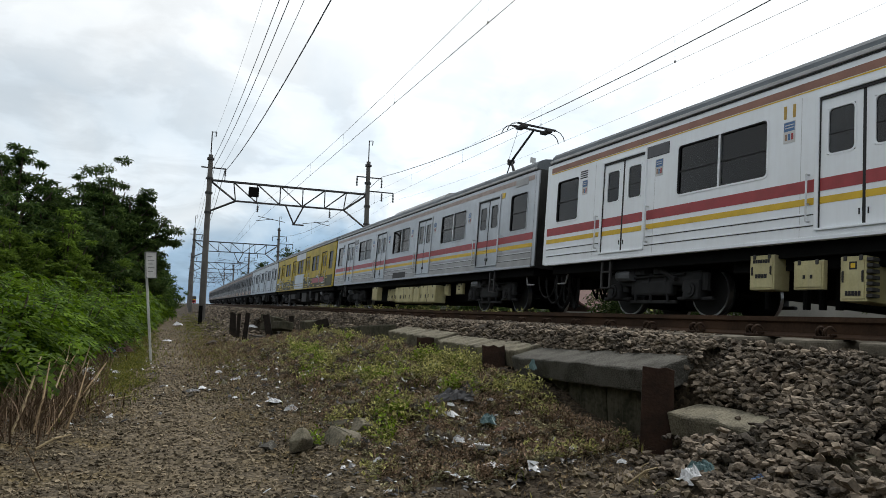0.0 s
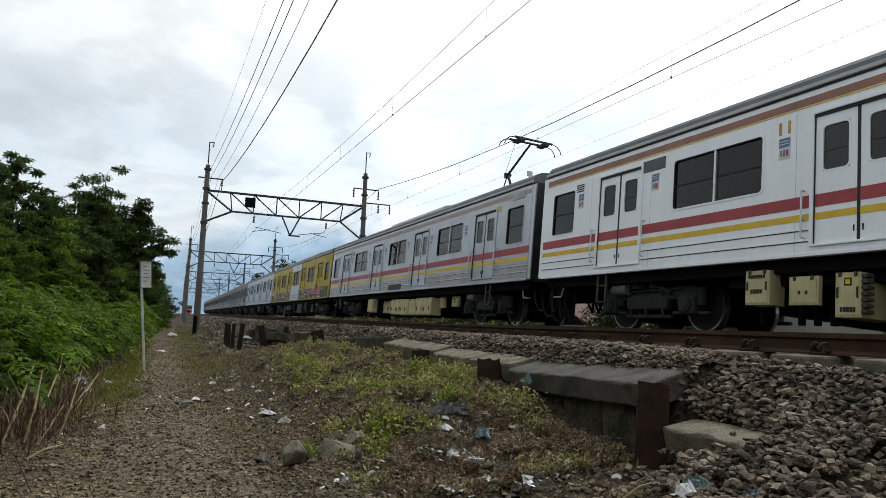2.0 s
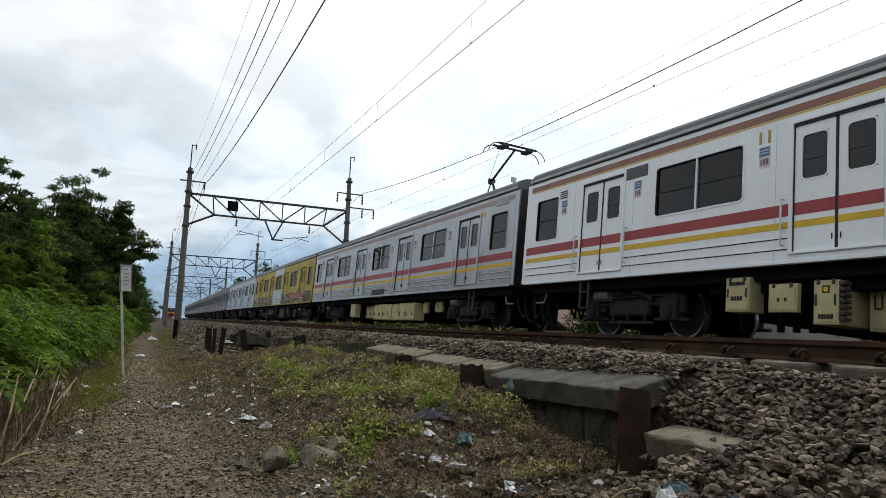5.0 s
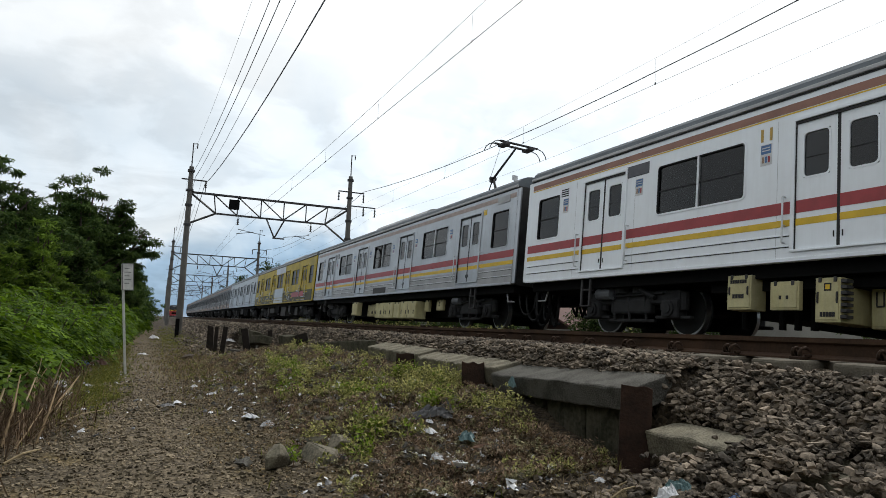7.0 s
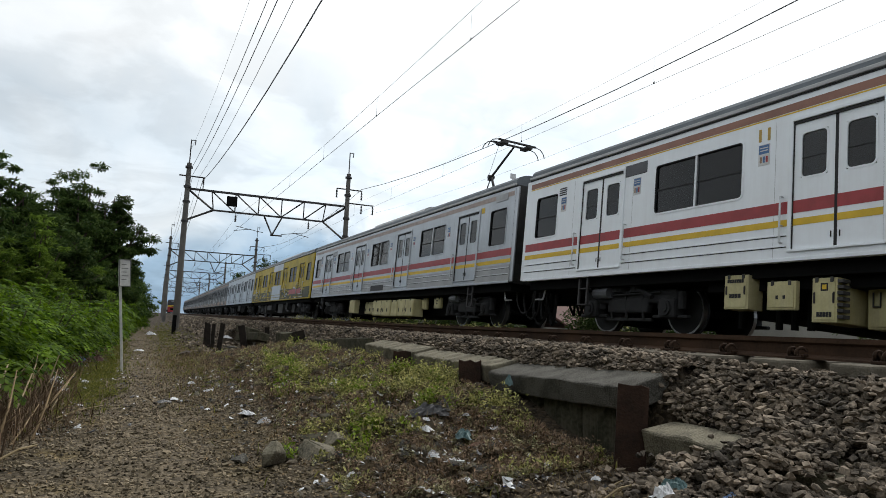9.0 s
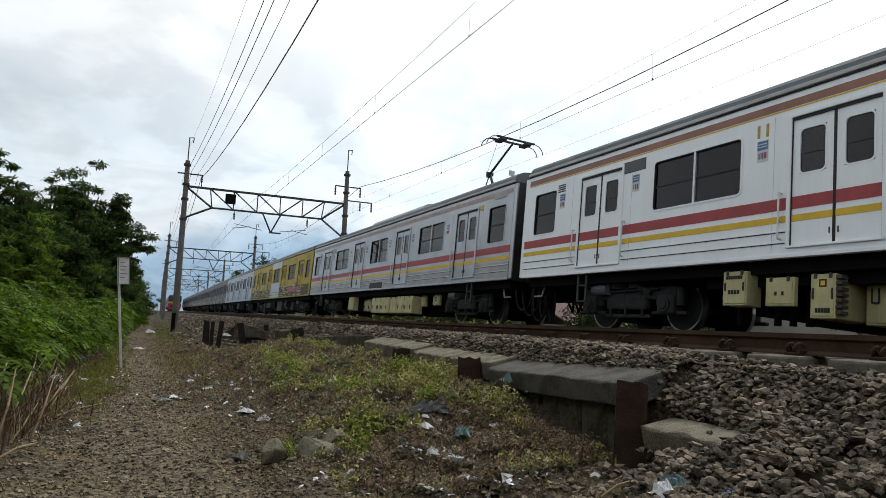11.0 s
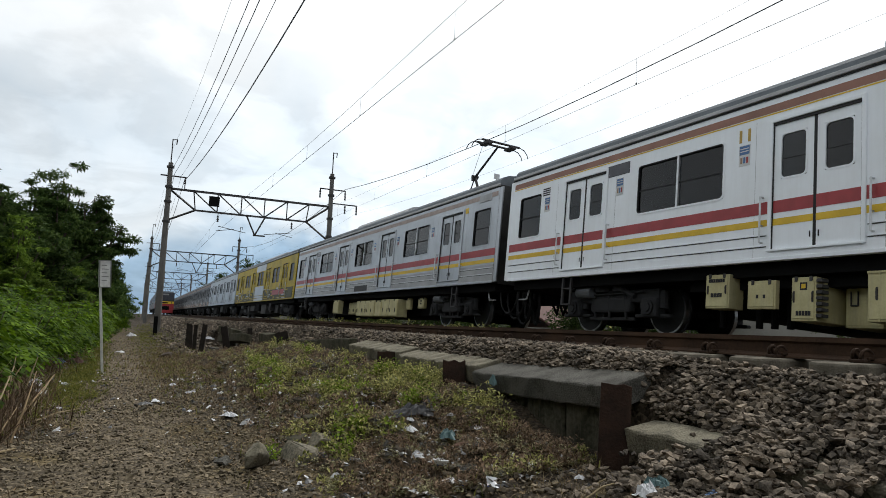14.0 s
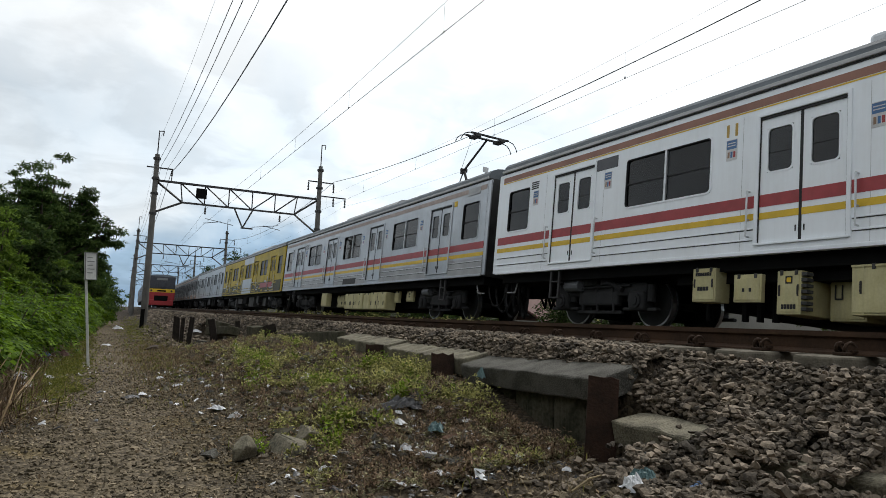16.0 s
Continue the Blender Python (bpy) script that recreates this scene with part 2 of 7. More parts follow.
M_GROUND = soil_mat()
M_STONE = mat("ballast_stone", (0.21, 0.17, 0.128), 0.9, scale=4, bump=0.5, bscale=60, col2=(0.065, 0.055, 0.044), island=0.65, spec=0.25, grain=0.8)
M_PEBBLE = mat("path_gravel", (0.215, 0.175, 0.12), 0.92, scale=3, bump=0.3, bscale=60, col2=(0.10, 0.082, 0.055), island=0.65, spec=0.2)
M_RAIL = mat("rusty_rail", (0.072, 0.041, 0.025), 0.85, 0.0, scale=3, bump=0.4, col2=(0.034, 0.021, 0.014), spec=0.2)
M_CONC = mat("weathered_concrete", (0.125, 0.12, 0.105), 0.92, scale=4, bump=1.0, bscale=90, col2=(0.05, 0.047, 0.04), spec=0.2, grain=1.3)
# mossy concrete, its colour also darkened for the shade under the coping
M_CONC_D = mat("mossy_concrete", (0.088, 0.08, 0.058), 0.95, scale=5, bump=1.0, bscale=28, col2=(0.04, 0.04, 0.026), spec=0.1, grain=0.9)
M_CONC_L = mat("pale_concrete", (0.225, 0.205, 0.15), 0.92, scale=5, bump=0.8, bscale=70, col2=(0.10, 0.09, 0.068), spec=0.2, grain=1.0)
M_SLEEPER = mat("sleeper_concrete", (0.17, 0.152, 0.12), 0.92, scale=6, bump=0.7, bscale=60, col2=(0.09, 0.08, 0.062), spec=0.2)
M_POLE = mat("pole_concrete", (0.15, 0.142, 0.132), 0.88, scale=1.5, bump=0.2, col2=(0.105, 0.10, 0.093), spec=0.2)
M_RUST = mat("rusty_steel", (0.052, 0.029, 0.020), 0.9, 0.0, scale=6, bump=0.8, bscale=50, col2=(0.022, 0.014, 0.011), spec=0.2)
M_STEEL = mat("painted_dark_steel", (0.045, 0.042, 0.042), 0.6, 0.3, scale=4, bump=0.1)
M_WIRE = mat("wire_metal", (0.05, 0.05, 0.05), 0.6, 0.5, bump=0)
M_WHITE = mat("white_car_paint", (0.885, 0.925, 0.965), 0.27, var=0.10, scale=1.3, bump=0.02, bscale=12, col2=(0.85, 0.88, 0.91), streak=0.07)
M_STAIN = mat("dull_stainless", (0.47, 0.49, 0.515), 0.34, 0.7, scale=1.2, bump=0.03, bscale=20, col2=(0.38, 0.395, 0.415), streak=0.2)
M_STAIN_D = mat("dirty_stainless", (0.42, 0.42, 0.42), 0.5, 0.4, scale=2, bump=0.05)
M_ROOF = mat("grey_roof_sheet", (0.15, 0.168, 0.185), 0.6, scale=1.2, bump=0.1, col2=(0.10, 0.112, 0.122), spec=0.3)
M_RED = mat("red_stripe", (0.37, 0.04, 0.045), 0.45, var=0.2, bump=0)
M_YEL = mat("yellow_stripe", (0.74, 0.48, 0.018), 0.45, var=0.15, bump=0)
M_BROWN = mat("faded_orange_stripe", (0.31, 0.145, 0.10), 0.5, var=0.25, scale=3, bump=0)
# dark grey of the ends, also of the painted shadow lines under ribs
M_END = mat("grimy_end_panel", (0.075, 0.074, 0.072), 0.75, scale=2, bump=0.1, col2=(0.035, 0.034, 0.033), spec=0.2)
M_PANE = mat("dull_dark_pane", (0.02, 0.022, 0.024), 0.35, bump=0, spec=0.25)
M_GOLD = mat("gold_figure", (0.52, 0.33, 0.06), 0.5, bump=0)
M_BLACK = mat("black_rubber", (0.012, 0.012, 0.013), 0.7, bump=0)
# near-black: the shade below the carriages is put into this colour
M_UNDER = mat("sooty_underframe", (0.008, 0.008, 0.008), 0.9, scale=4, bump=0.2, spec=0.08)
M_BOGIE = mat("bogie_steel", (0.034, 0.034, 0.035), 0.75, 0.0, scale=5, bump=0.2, spec=0.2)
M_CREAM = mat("cream_equipment_paint", (0.58, 0.53, 0.29), 0.6, scale=3, bump=0.08, col2=(0.44, 0.39, 0.2), streak=0.35, spec=0.25)
M_TYRE = mat("polished_wheel_tread", (0.42, 0.42, 0.43), 0.28, 0.85, bump=0)
M_GLASS = glass_mat("tinted_window_glass", (0.21, 0.235, 0.25))
M_GLASS_C = glass_mat("clear_window_glass", (0.31, 0.335, 0.35))
M_INSIDE = mat("cream_interior_panel", (0.45, 0.45, 0.43), 0.6, bump=0)
M_ALU = mat("silver_trim", (0.62, 0.63, 0.64), 0.35, 0.7, bump=0)
M_OLIVE = mat("dark_olive_film", (0.075, 0.07, 0.02), 0.5, scale=1.5, bump=0, col2=(0.03, 0.03, 0.012), spec=0.25)
M_RUST_D = mat("black_brown_steel", (0.034, 0.027, 0.022), 0.9, scale=6, bump=0.7, bscale=50, col2=(0.016, 0.013, 0.012), spec=0.15)
M_YCAR = mat("yellow_advert_film", (0.52, 0.38, 0.02), 0.5, scale=1.2, bump=0, col2=(0.33, 0.25, 0.02), spec=0.25)
M_GREYCAR = mat("dull_grey_car", (0.17, 0.178, 0.19), 0.55, 0.1, scale=1.5, bump=0, col2=(0.12, 0.125, 0.132), spec=0.3)
M_BLUEST = mat("blue_sticker", (0.07, 0.17, 0.36), 0.5, bump=0)
M_WHITEST = mat("white_sticker", (0.62, 0.62, 0.62), 0.5, bump=0)
M_BROWNST = mat("brown_sticker", (0.32, 0.20, 0.13), 0.5, bump=0)
M_PINK = mat("faded_pink_band", (0.40, 0.31, 0.27), 0.5, bump=0)
M_LED = mat("dark_display", (0.05, 0.05, 0.06), 0.25, bump=0)
M_LRED = mat("red_loco_paint", (0.36, 0.025, 0.03), 0.4, bump=0)
M_LEAF = leaf_mat("hedge_leaves", (0.02, 0.055, 0.005), (0.15, 0.25, 0.014), 0.36, True)
M_LEAF_D = leaf_mat("tree_leaves", (0.025, 0.055, 0.016), (0.11, 0.165, 0.042), 0.28, True)
M_LEAF_M = leaf_mat("midgreen_leaves", (0.055, 0.10, 0.014), (0.19, 0.28, 0.042), 0.34, True)
M_LEAF_Y = leaf_mat("yellowish_weeds", (0.055, 0.07, 0.018), (0.56, 0.53, 0.2))
M_GRASS = leaf_mat("short_grass", (0.075, 0.095, 0.018), (0.26, 0.25, 0.06))
M_FRESH = leaf_mat("fresh_green_weeds", (0.06, 0.10, 0.01), (0.26, 0.36, 0.04))
M_WITHER = leaf_mat("withered_leaves", (0.032, 0.023, 0.016), (0.36, 0.255, 0.17), 0.15)
M_MOSS = leaf_mat("grey_green_moss", (0.12, 0.12, 0.06), (0.50, 0.46, 0.27), 0.25)
M_STRAW = leaf_mat("dry_straw", (0.12, 0.09, 0.05), (0.34, 0.27, 0.16), 0.1)
M_TWIG = leaf_mat("brown_twigs", (0.045, 0.03, 0.018), (0.32, 0.23, 0.13), 0.05)
M_TWIG_D = leaf_mat("dark_brown_stalks", (0.05, 0.034, 0.022), (0.22, 0.155, 0.10), 0.05)
M_BARK = mat("bark", (0.07, 0.055, 0.04), 0.95, scale=8, bump=0.8)
M_SIGN = mat("weathered_white_sign", (0.60, 0.60, 0.58), 0.6, scale=6, bump=0.05, col2=(0.42, 0.42, 0.40))
M_SIGNBAR = mat("faded_grey_lettering", (0.2, 0.2, 0.2), 0.6, bump=0)
M_PLASTIC = mat("white_plastic", (0.62, 0.63, 0.65), 0.45, bump=0.2, rand=0.15)
M_CUP = mat("glazed_white_china", (0.88, 0.90, 0.92), 0.15, bump=0)
M_STRIP = mat("orange_brown_plastic", (0.20, 0.105, 0.068), 0.6, bump=0.2)
M_GLAZE = mat("blue_glaze", (0.05, 0.10, 0.42), 0.2, bump=0)
M_TEAL = mat("faded_teal_plastic", (0.09, 0.16, 0.165), 0.5, bump=0.2)
M_BLUEP = mat("blue_plastic", (0.13, 0.22, 0.40), 0.5, bump=0.2)
M_DARKP = mat("black_plastic", (0.02, 0.02, 0.022), 0.35, bump=0.3)
M_CHIP = mat("weathered_chips", (0.13, 0.112, 0.085), 0.9, scale=6, bump=0.3, col2=(0.07, 0.057, 0.043), island=0.6, spec=0.2)
M_ROCK = mat("olive_tan_rock", (0.22, 0.195, 0.145), 0.92, scale=9, bump=1.0, bscale=45, col2=(0.09, 0.085, 0.065), grain=1.0, spec=0.2)
M_TILE = mat("red_roof_tiles", (0.12, 0.06, 0.05), 0.85, scale=5, bump=0.3)
M_WALL = mat("plaster_wall", (0.36, 0.35, 0.32), 0.9, scale=1, bump=0.1)


# ---------------------------------------------------------------- mesh helpers
def part(name, bm, material, parent=None, label="", smooth=False):
    me = bpy.data.meshes.new(name)
    bm.to_mesh(me)
    bm.free()
    me.materials.append(material)
    if smooth:
        for q in me.polygons:
            q.use_smooth = True
    ob = new(name, me)
    ob.parent = parent
    if label:
        tagged(ob, label)
    return ob


def again(ob, m, parent=None):
    """Another object on the same mesh."""
    o = new(ob.name.split(".")[0], ob.data)
    o.parent = parent or ob.parent
    o.matrix_basis = m
    if "label" in ob:
        o["label"] = ob["label"]
    return o


def thing(name, label, category, group="", m=None):
    e = new(name)
    e.empty_display_size = 0.2
    if m is not None:
        e.matrix_basis = m
    return tagged(e, label, category, group)


def box(bm, x0, x1, y0, y1, z0, z1, bevel=0.0, m=None):
    r = bmesh.ops.create_cube(bm, size=1.0)
    vs = r["verts"]
    for v in vs:
        v.co = Vector(((x0 + x1) / 2 + v.co.x * (x1 - x0), (y0 + y1) / 2 + v.co.y * (y1 - y0), (z0 + z1) / 2 + v.co.z * (z1 - z0)))
    if bevel:
        es = list({e for v in vs for e in v.link_edges})
        r = bmesh.ops.bevel(bm, geom=es, offset=bevel, segments=2, profile=0.5, affect="EDGES")
        vs = list({v for f in r["faces"] for v in f.verts} | {v for v in vs if v.is_valid})
    if m is not None:
        bmesh.ops.transform(bm, matrix=m, verts=vs)
    return vs


def tube(bm, a, b, r0, r1=None, seg=8, caps=True):
    a, b = Vector(a), Vector(b)
    r1 = r0 if r1 is None else r1
    d = (b - a)
    r = bmesh.ops.create_cone(bm, cap_ends=caps, segments=seg, radius1=r0, radius2=r1, depth=d.length)
    m = Matrix.Translation((a + b) / 2) @ d.to_track_quat("Z", "Y").to_matrix().to_4x4()
    bmesh.ops.transform(bm, matrix=m, verts=r["verts"])
    return r["verts"]


def rrect(w, h, r, n=4):
    """Points of a rounded rectangle round the origin."""
    pts = []
    for cx, cy, a0 in ((w / 2 - r, h / 2 - r, 0), (-w / 2 + r, h / 2 - r, 90), (-w / 2 + r, -h / 2 + r, 180), (w / 2 - r, -h / 2 + r, 270)):
        for i in range(n + 1):
            a = radians(a0 + 90 * i / n)
            pts.append((cx + r * math.cos(a), cy + r * math.sin(a)))
    return pts


def ring(bm, w, h, r, t, depth, x, y, z, side):
    """A rounded frame round an opening in a car side: outer size w x h, width t, standing depth proud of x."""
    o = rrect(w, h, r)
    i = rrect(w - 2 * t, h - 2 * t, max(r - t, 0.01))
    n = len(o)
    xo, xi = x + side * depth, x - side * 0.03
    rows_ = []
    for pts, xx in ((o, x - side * 0.002), (o, xo), (i, xo), (i, xi)):
        rows_.append([bm.verts.new((xx, y + p_[0], z + p_[1])) for p_ in pts])
    for k in range(3):
        for j in range(n):
            q = (rows_[k][j], rows_[k][(j + 1) % n], rows_[k + 1][(j + 1) % n], rows_[k + 1][j])
            bm.faces.new(q)


def plate(bm, w, h, r, x, y, z, thick, side):
    """A rounded plate in a car side, its front at x."""
    o = rrect(w, h, r)
    f = [bm.verts.new((x, y + a, z + b)) for a, b in o]
    k = [bm.verts.new((x - side * thick, y + a, z + b)) for a, b in o]
    bm.faces.new(f)
    bm.faces.new(k[::-1])
    n = len(o)
    for j in range(n):
        bm.faces.new((f[j], f[(j + 1) % n], k[(j + 1) % n], k[j]))


def fix(bm):
    bmesh.ops.recalc_face_normals(bm, faces=bm.faces[:])
    return bm


# ---------------------------------------------------------------- plan
Z_RAIL = -0.01


def bend(y):
    """Sideways shift of the line at y: straight, a wide right-hand curve, straight again."""
    if y < 15:
        return 0.0
    if y < 80:
        return 2.65e-4 * (y - 15) ** 2
    return 2.65e-4 * 65 ** 2 + 0.03445 * (y - 80)


def heading(y):
    """Degrees by which the line is turned to the right at y."""
    s = 0.0 if y < 15 else 5.3e-4 * (min(y, 80) - 15)
    return math.degrees(math.atan(s))


NEAR_C, FAR_C = 5.0, 9.28


def lerp(x, pts):
    if x <= pts[0][0]:
        return pts[0][1]
    for (a, b), (c, d) in zip(pts, pts[1:]):
        if x <= c:
            return b + (d - b) * (x - a) / (c - a)
    return pts[-1][1]


def rise(y):
    """The near track climbs a little towards the camera."""
    return min(0.05, max(0.0, (9.5 - y) * 0.0058))


def toe(y):
    """Height of the soil at the foot of the retaining planks."""
    return lerp(y, ((0, -1.02), (3.2, -1.01), (4.0, -0.92), (4.5, -0.88), (4.9, -0.80), (5.3, -0.68), (5.8, -0.58), (7, -0.54), (9, -0.47), (12, -0.42), (14.5, -0.45), (17, -0.68), (21, -0.92), (30, -1.0)))


def level(u, y):
    """Height of the ground at u metres from the camera's line, sideways, and y along."""
    t = toe(y)
    sh = lerp(y, ((3.2, -0.235), (4.2, -0.21), (5.5, -0.19)))
    if y < 3.3 or y > 26:
        prof = ((-60, -0.9), (-6, -1.0), (-2.5, -1.06), (-0.8, -1.13), (1.0, -1.13), (2.2, min(t, -1.0)), (2.9, -0.86), (3.85, -0.25), (4.3, -0.225), (4.6, -0.20), (7.6, -0.23), (7.9, -0.24), (10.9, -0.26), (12.6, -0.75), (40, -0.9))
    else:
        prof = ((-60, -0.9), (-6, -1.0), (-2.5, -1.06), (-0.8, -1.13), (0.9, -1.13), (2.0, -1.08 + 0.45 * (t + 1.05)), (3.46, t), (3.57, -0.42), (3.72, -0.25), (3.88, sh), (4.3, sh), (4.6, -0.20), (7.9, -0.23), (10.9, -0.26), (12.6, -0.75), (40, -0.9))
    z = lerp(u, prof)
    if 1.8 < y < 3.9 and 3.1 < u < 3.95:
        z = min(z, lerp(u, ((3.1, -0.80), (3.3, -0.74), (3.5, -0.60), (3.62, -0.50), (3.9, -0.27))))
    a = 0.05 if u < 3.3 else 0.02
    if 1.2 < u < 3.2 and y > 3.4:
        z += 0.12 * noise.noise((u * 2.2, y * 1.6, 7)) * min(1, (u - 1.2) * 2, (3.2 - u) * 4)
        z += 0.07 * noise.noise((u * 5.3, y * 4.1, 3)) * min(1, (u - 1.2) * 2, (3.2 - u) * 4)
    return z + a * noise.noise((u * 0.9, y * 0.9, 0)) + 0.5 * a * noise.noise((u * 3.1, y * 3.1, 4))


def ground():
    us = [-1500, -500, -150, -60, -30, -15, -10, -8, -6, -5] + [-4.5 + 0.15 * i for i in range(118)] + [13.5, 14.5, 16, 20, 26, 40, 80, 200, 600, 2000]
    ys = [-600, -100, -30, -12, -6, -3, -1.5] + [0.12 * i for i in range(140)] + [16.8 + 0.4 * i for i in range(80)] + [50, 54, 60, 68, 78, 90, 105, 125, 150, 190, 260, 400, 800, 2500]
    vs = [(u + bend(y), y, level(u, y)) for y in ys for u in us]
    w = len(us)
    fs = [(j * w + i, j * w + i + 1, (j + 1) * w + i + 1, (j + 1) * w + i) for j in range(len(ys) - 1) for i in range(w - 1)]
    me = bpy.data.meshes.new("ground")
    me.from_pydata(vs, [], fs)
    me.materials.append(M_GROUND)
    for q in me.polygons:
        q.use_smooth = True
    tagged(new("ground", me), "bare brown soil and trodden path beside the railway", "ground", kind="structure")


ground()


def track(c, name, cant, y1, sleepers_to, climb=lambda y: 0.0):
    """Two rails and their sleepers; the sleepers close to the camera are parts."""
    t = thing(name, "railway track of rusty rails on concrete sleepers in ballast", "railway track")
    tagged(t, kind="structure")
    ys = [-40] + [2.5 * i for i in range(-4, 40)] + [100 + 10 * i for i in range(int((y1 - 100) / 10) + 1)]
    prof = [(-0.035, 0), (0.035, 0), (0.036, -0.035), (0.012, -0.05), (0.009, -0.12), (0.066, -0.142), (0.068, -0.155), (-0.068, -0.155), (-0.066, -0.142), (-0.009, -0.12), (-0.012, -0.05), (-0.036, -0.035)]
    for s in (-1, 1):
        bm = bmesh.new()
        prev = None
        for y in ys:
            off = -s * 0.565 * math.tan(radians(cant))
            cur = [bm.verts.new((c + bend(y) + s * 0.565 + a, y, Z_RAIL + climb(y) + b + off)) for a, b in prof]
            if prev:
                n = len(prof)
                for j in range(n):
                    bm.faces.new((prev[j], prev[(j + 1) % n], cur[(j + 1) % n], cur[j]))
            prev = cur
        part("rail", fix(bm), M_RAIL, t, "rusty flat-bottomed rail")
    bm = bmesh.new()
    vs = box(bm, -1.0, 1.0, -0.13, 0.13, -0.36, -0.158, 0.02)
    base = part("sleeper", bm, M_SLEEPER, t)
    first = 0.30
    base.matrix_basis = pose(c, first, Z_RAIL + climb(first), 0, cant, 0)
    k = -24
    while first + 0.62 * k < sleepers_to:
        y = first + 0.62 * k
        if k:
            again(base, pose(c + bend(y), y, Z_RAIL + climb(y), 0, cant, -heading(y)), t)
        k += 1
    # spring clip: a steel coil gripping the rail foot from its base plate
    bm = bmesh.new()
    prev = None
    for i in range(23):
        a = 2 * math.pi * 1.8 * i / 22
        p_ = Vector((-0.095 + 0.012 * math.cos(a * 0.5), -0.05 + 0.105 * i / 22, -0.105))
        now = []
        for q in range(6):
            b_ = q * math.pi / 3
            rr_ = 0.031 + 0.012 * math.cos(b_)
            now.append(bm.verts.new(p_ + Vector((rr_ * math.cos(a), 0.012 * math.sin(b_), rr_ * math.sin(a)))))
        if prev:
            for q in range(6):
                bm.faces.new((prev[q], prev[(q + 1) % 6], now[(q + 1) % 6], now[q]))
        prev = now
    tube(bm, (-0.10, -0.05, -0.13), (-0.045, -0.05, -0.128), 0.011, seg=6)
    tube(bm, (-0.10, 0.05, -0.085), (-0.045, 0.06, -0.128), 0.011, seg=6)
    box(bm, -0.15, -0.06, -0.05, 0.05, -0.158, -0.135, 0.006)
    clip = part("rail_clip", fix(bm), M_RAIL, t, "rusty coiled rail fastening")
    clip.matrix_basis = pose(c - 0.565, first, Z_RAIL + climb(first))
    k = 1
    while first + 0.62 * k < min(sleepers_to, 30):
        y = first + 0.62 * k
        again(clip, pose(c - 0.565 + bend(y), y, Z_RAIL + climb(y)), t)
        k += 1
    return t


track(NEAR_C, "track_near", 0.0, 420, 60, rise)
track(FAR_C, "track_far", 3.5, 420, 20)


# ---------------------------------------------------------------- the standing train
L2, HALF, ZB, ZT = 9.75, 1.40, 1.00, 3.36
DOORS = (-7.32, -2.52, 2.28, 7.08)
BAYS = (-4.92, -0.12, 4.68)
DW, DB, DT = 1.27, 1.16, 2.95
WB, WT = 2.00, 2.86


def car_shell(bm):
    """Both sides with their openings cut through, the ends and the floor."""
    holes = [(d - DW / 2, d + DW / 2, DB, DT) for d in DOORS]
    holes += [(c - 0.93, c + 0.93, WB, WT) for c in BAYS]
    holes += [(s * 8.99 - 0.42, s * 8.99 + 0.42, WB - 0.06, WT) for s in (-1, 1)]
    ys = sorted({-L2, L2, *[h[0] for h in holes], *[h[1] for h in holes]})
    zs = sorted({ZB, ZT, *[h[2] for h in holes], *[h[3] for h in holes]})
    for s in (-1, 1):
        for x, flip in ((s * HALF, s < 0), (s * (HALF - 0.07), s > 0)):
            g = {}
            for a, b in zip(ys, ys[1:]):
                for c, d in zip(zs, zs[1:]):
                    if any(h[0] - 1e-6 <= a and b <= h[1] + 1e-6 and h[2] - 1e-6 <= c and d <= h[3] + 1e-6 for h in holes):
                        continue
                    q = []
                    for yy, zz in ((a, c), (b, c), (b, d), (a, d)):
                        if (yy, zz) not in g:
                            g[yy, zz] = bm.verts.new((x, yy, zz))
                        q.append(g[yy, zz])
                    bm.faces.new(q[::-1] if flip else q)
        for a, b, c, d in holes:
            x0, x1 = s * HALF, s * (HALF - 0.07)
            for p0, p1 in (((a, c), (b, c)), ((b, c), (b, d)), ((b, d), (a, d)), ((a, d), (a, c))):
                bm.faces.new([bm.verts.new(v) for v in ((x0, *p0), (x0, *p1), (x1, *p1), (x1, *p0))])
    box(bm, -HALF + 0.08, HALF - 0.08, -L2 + 0.07, L2 - 0.07, 1.02, 1.14)
    box(bm, -HALF + 0.08, HALF - 0.08, -L2 + 0.07, L2 - 0.07, 3.2, 3.3)


def roof_arc(w=HALF, z0=ZT, rise=0.33, n=10):
    half = ((1.0, 0.0), (0.985, 0.36), (0.94, 0.58), (0.83, 0.78), (0.6, 0.92), (0.3, 0.98))
    left = [(-w * a, z0 + rise * b) for a, b in half]
    return left + [(0, z0 + rise)] + [(-x, z) for x, z in left[::-1]]


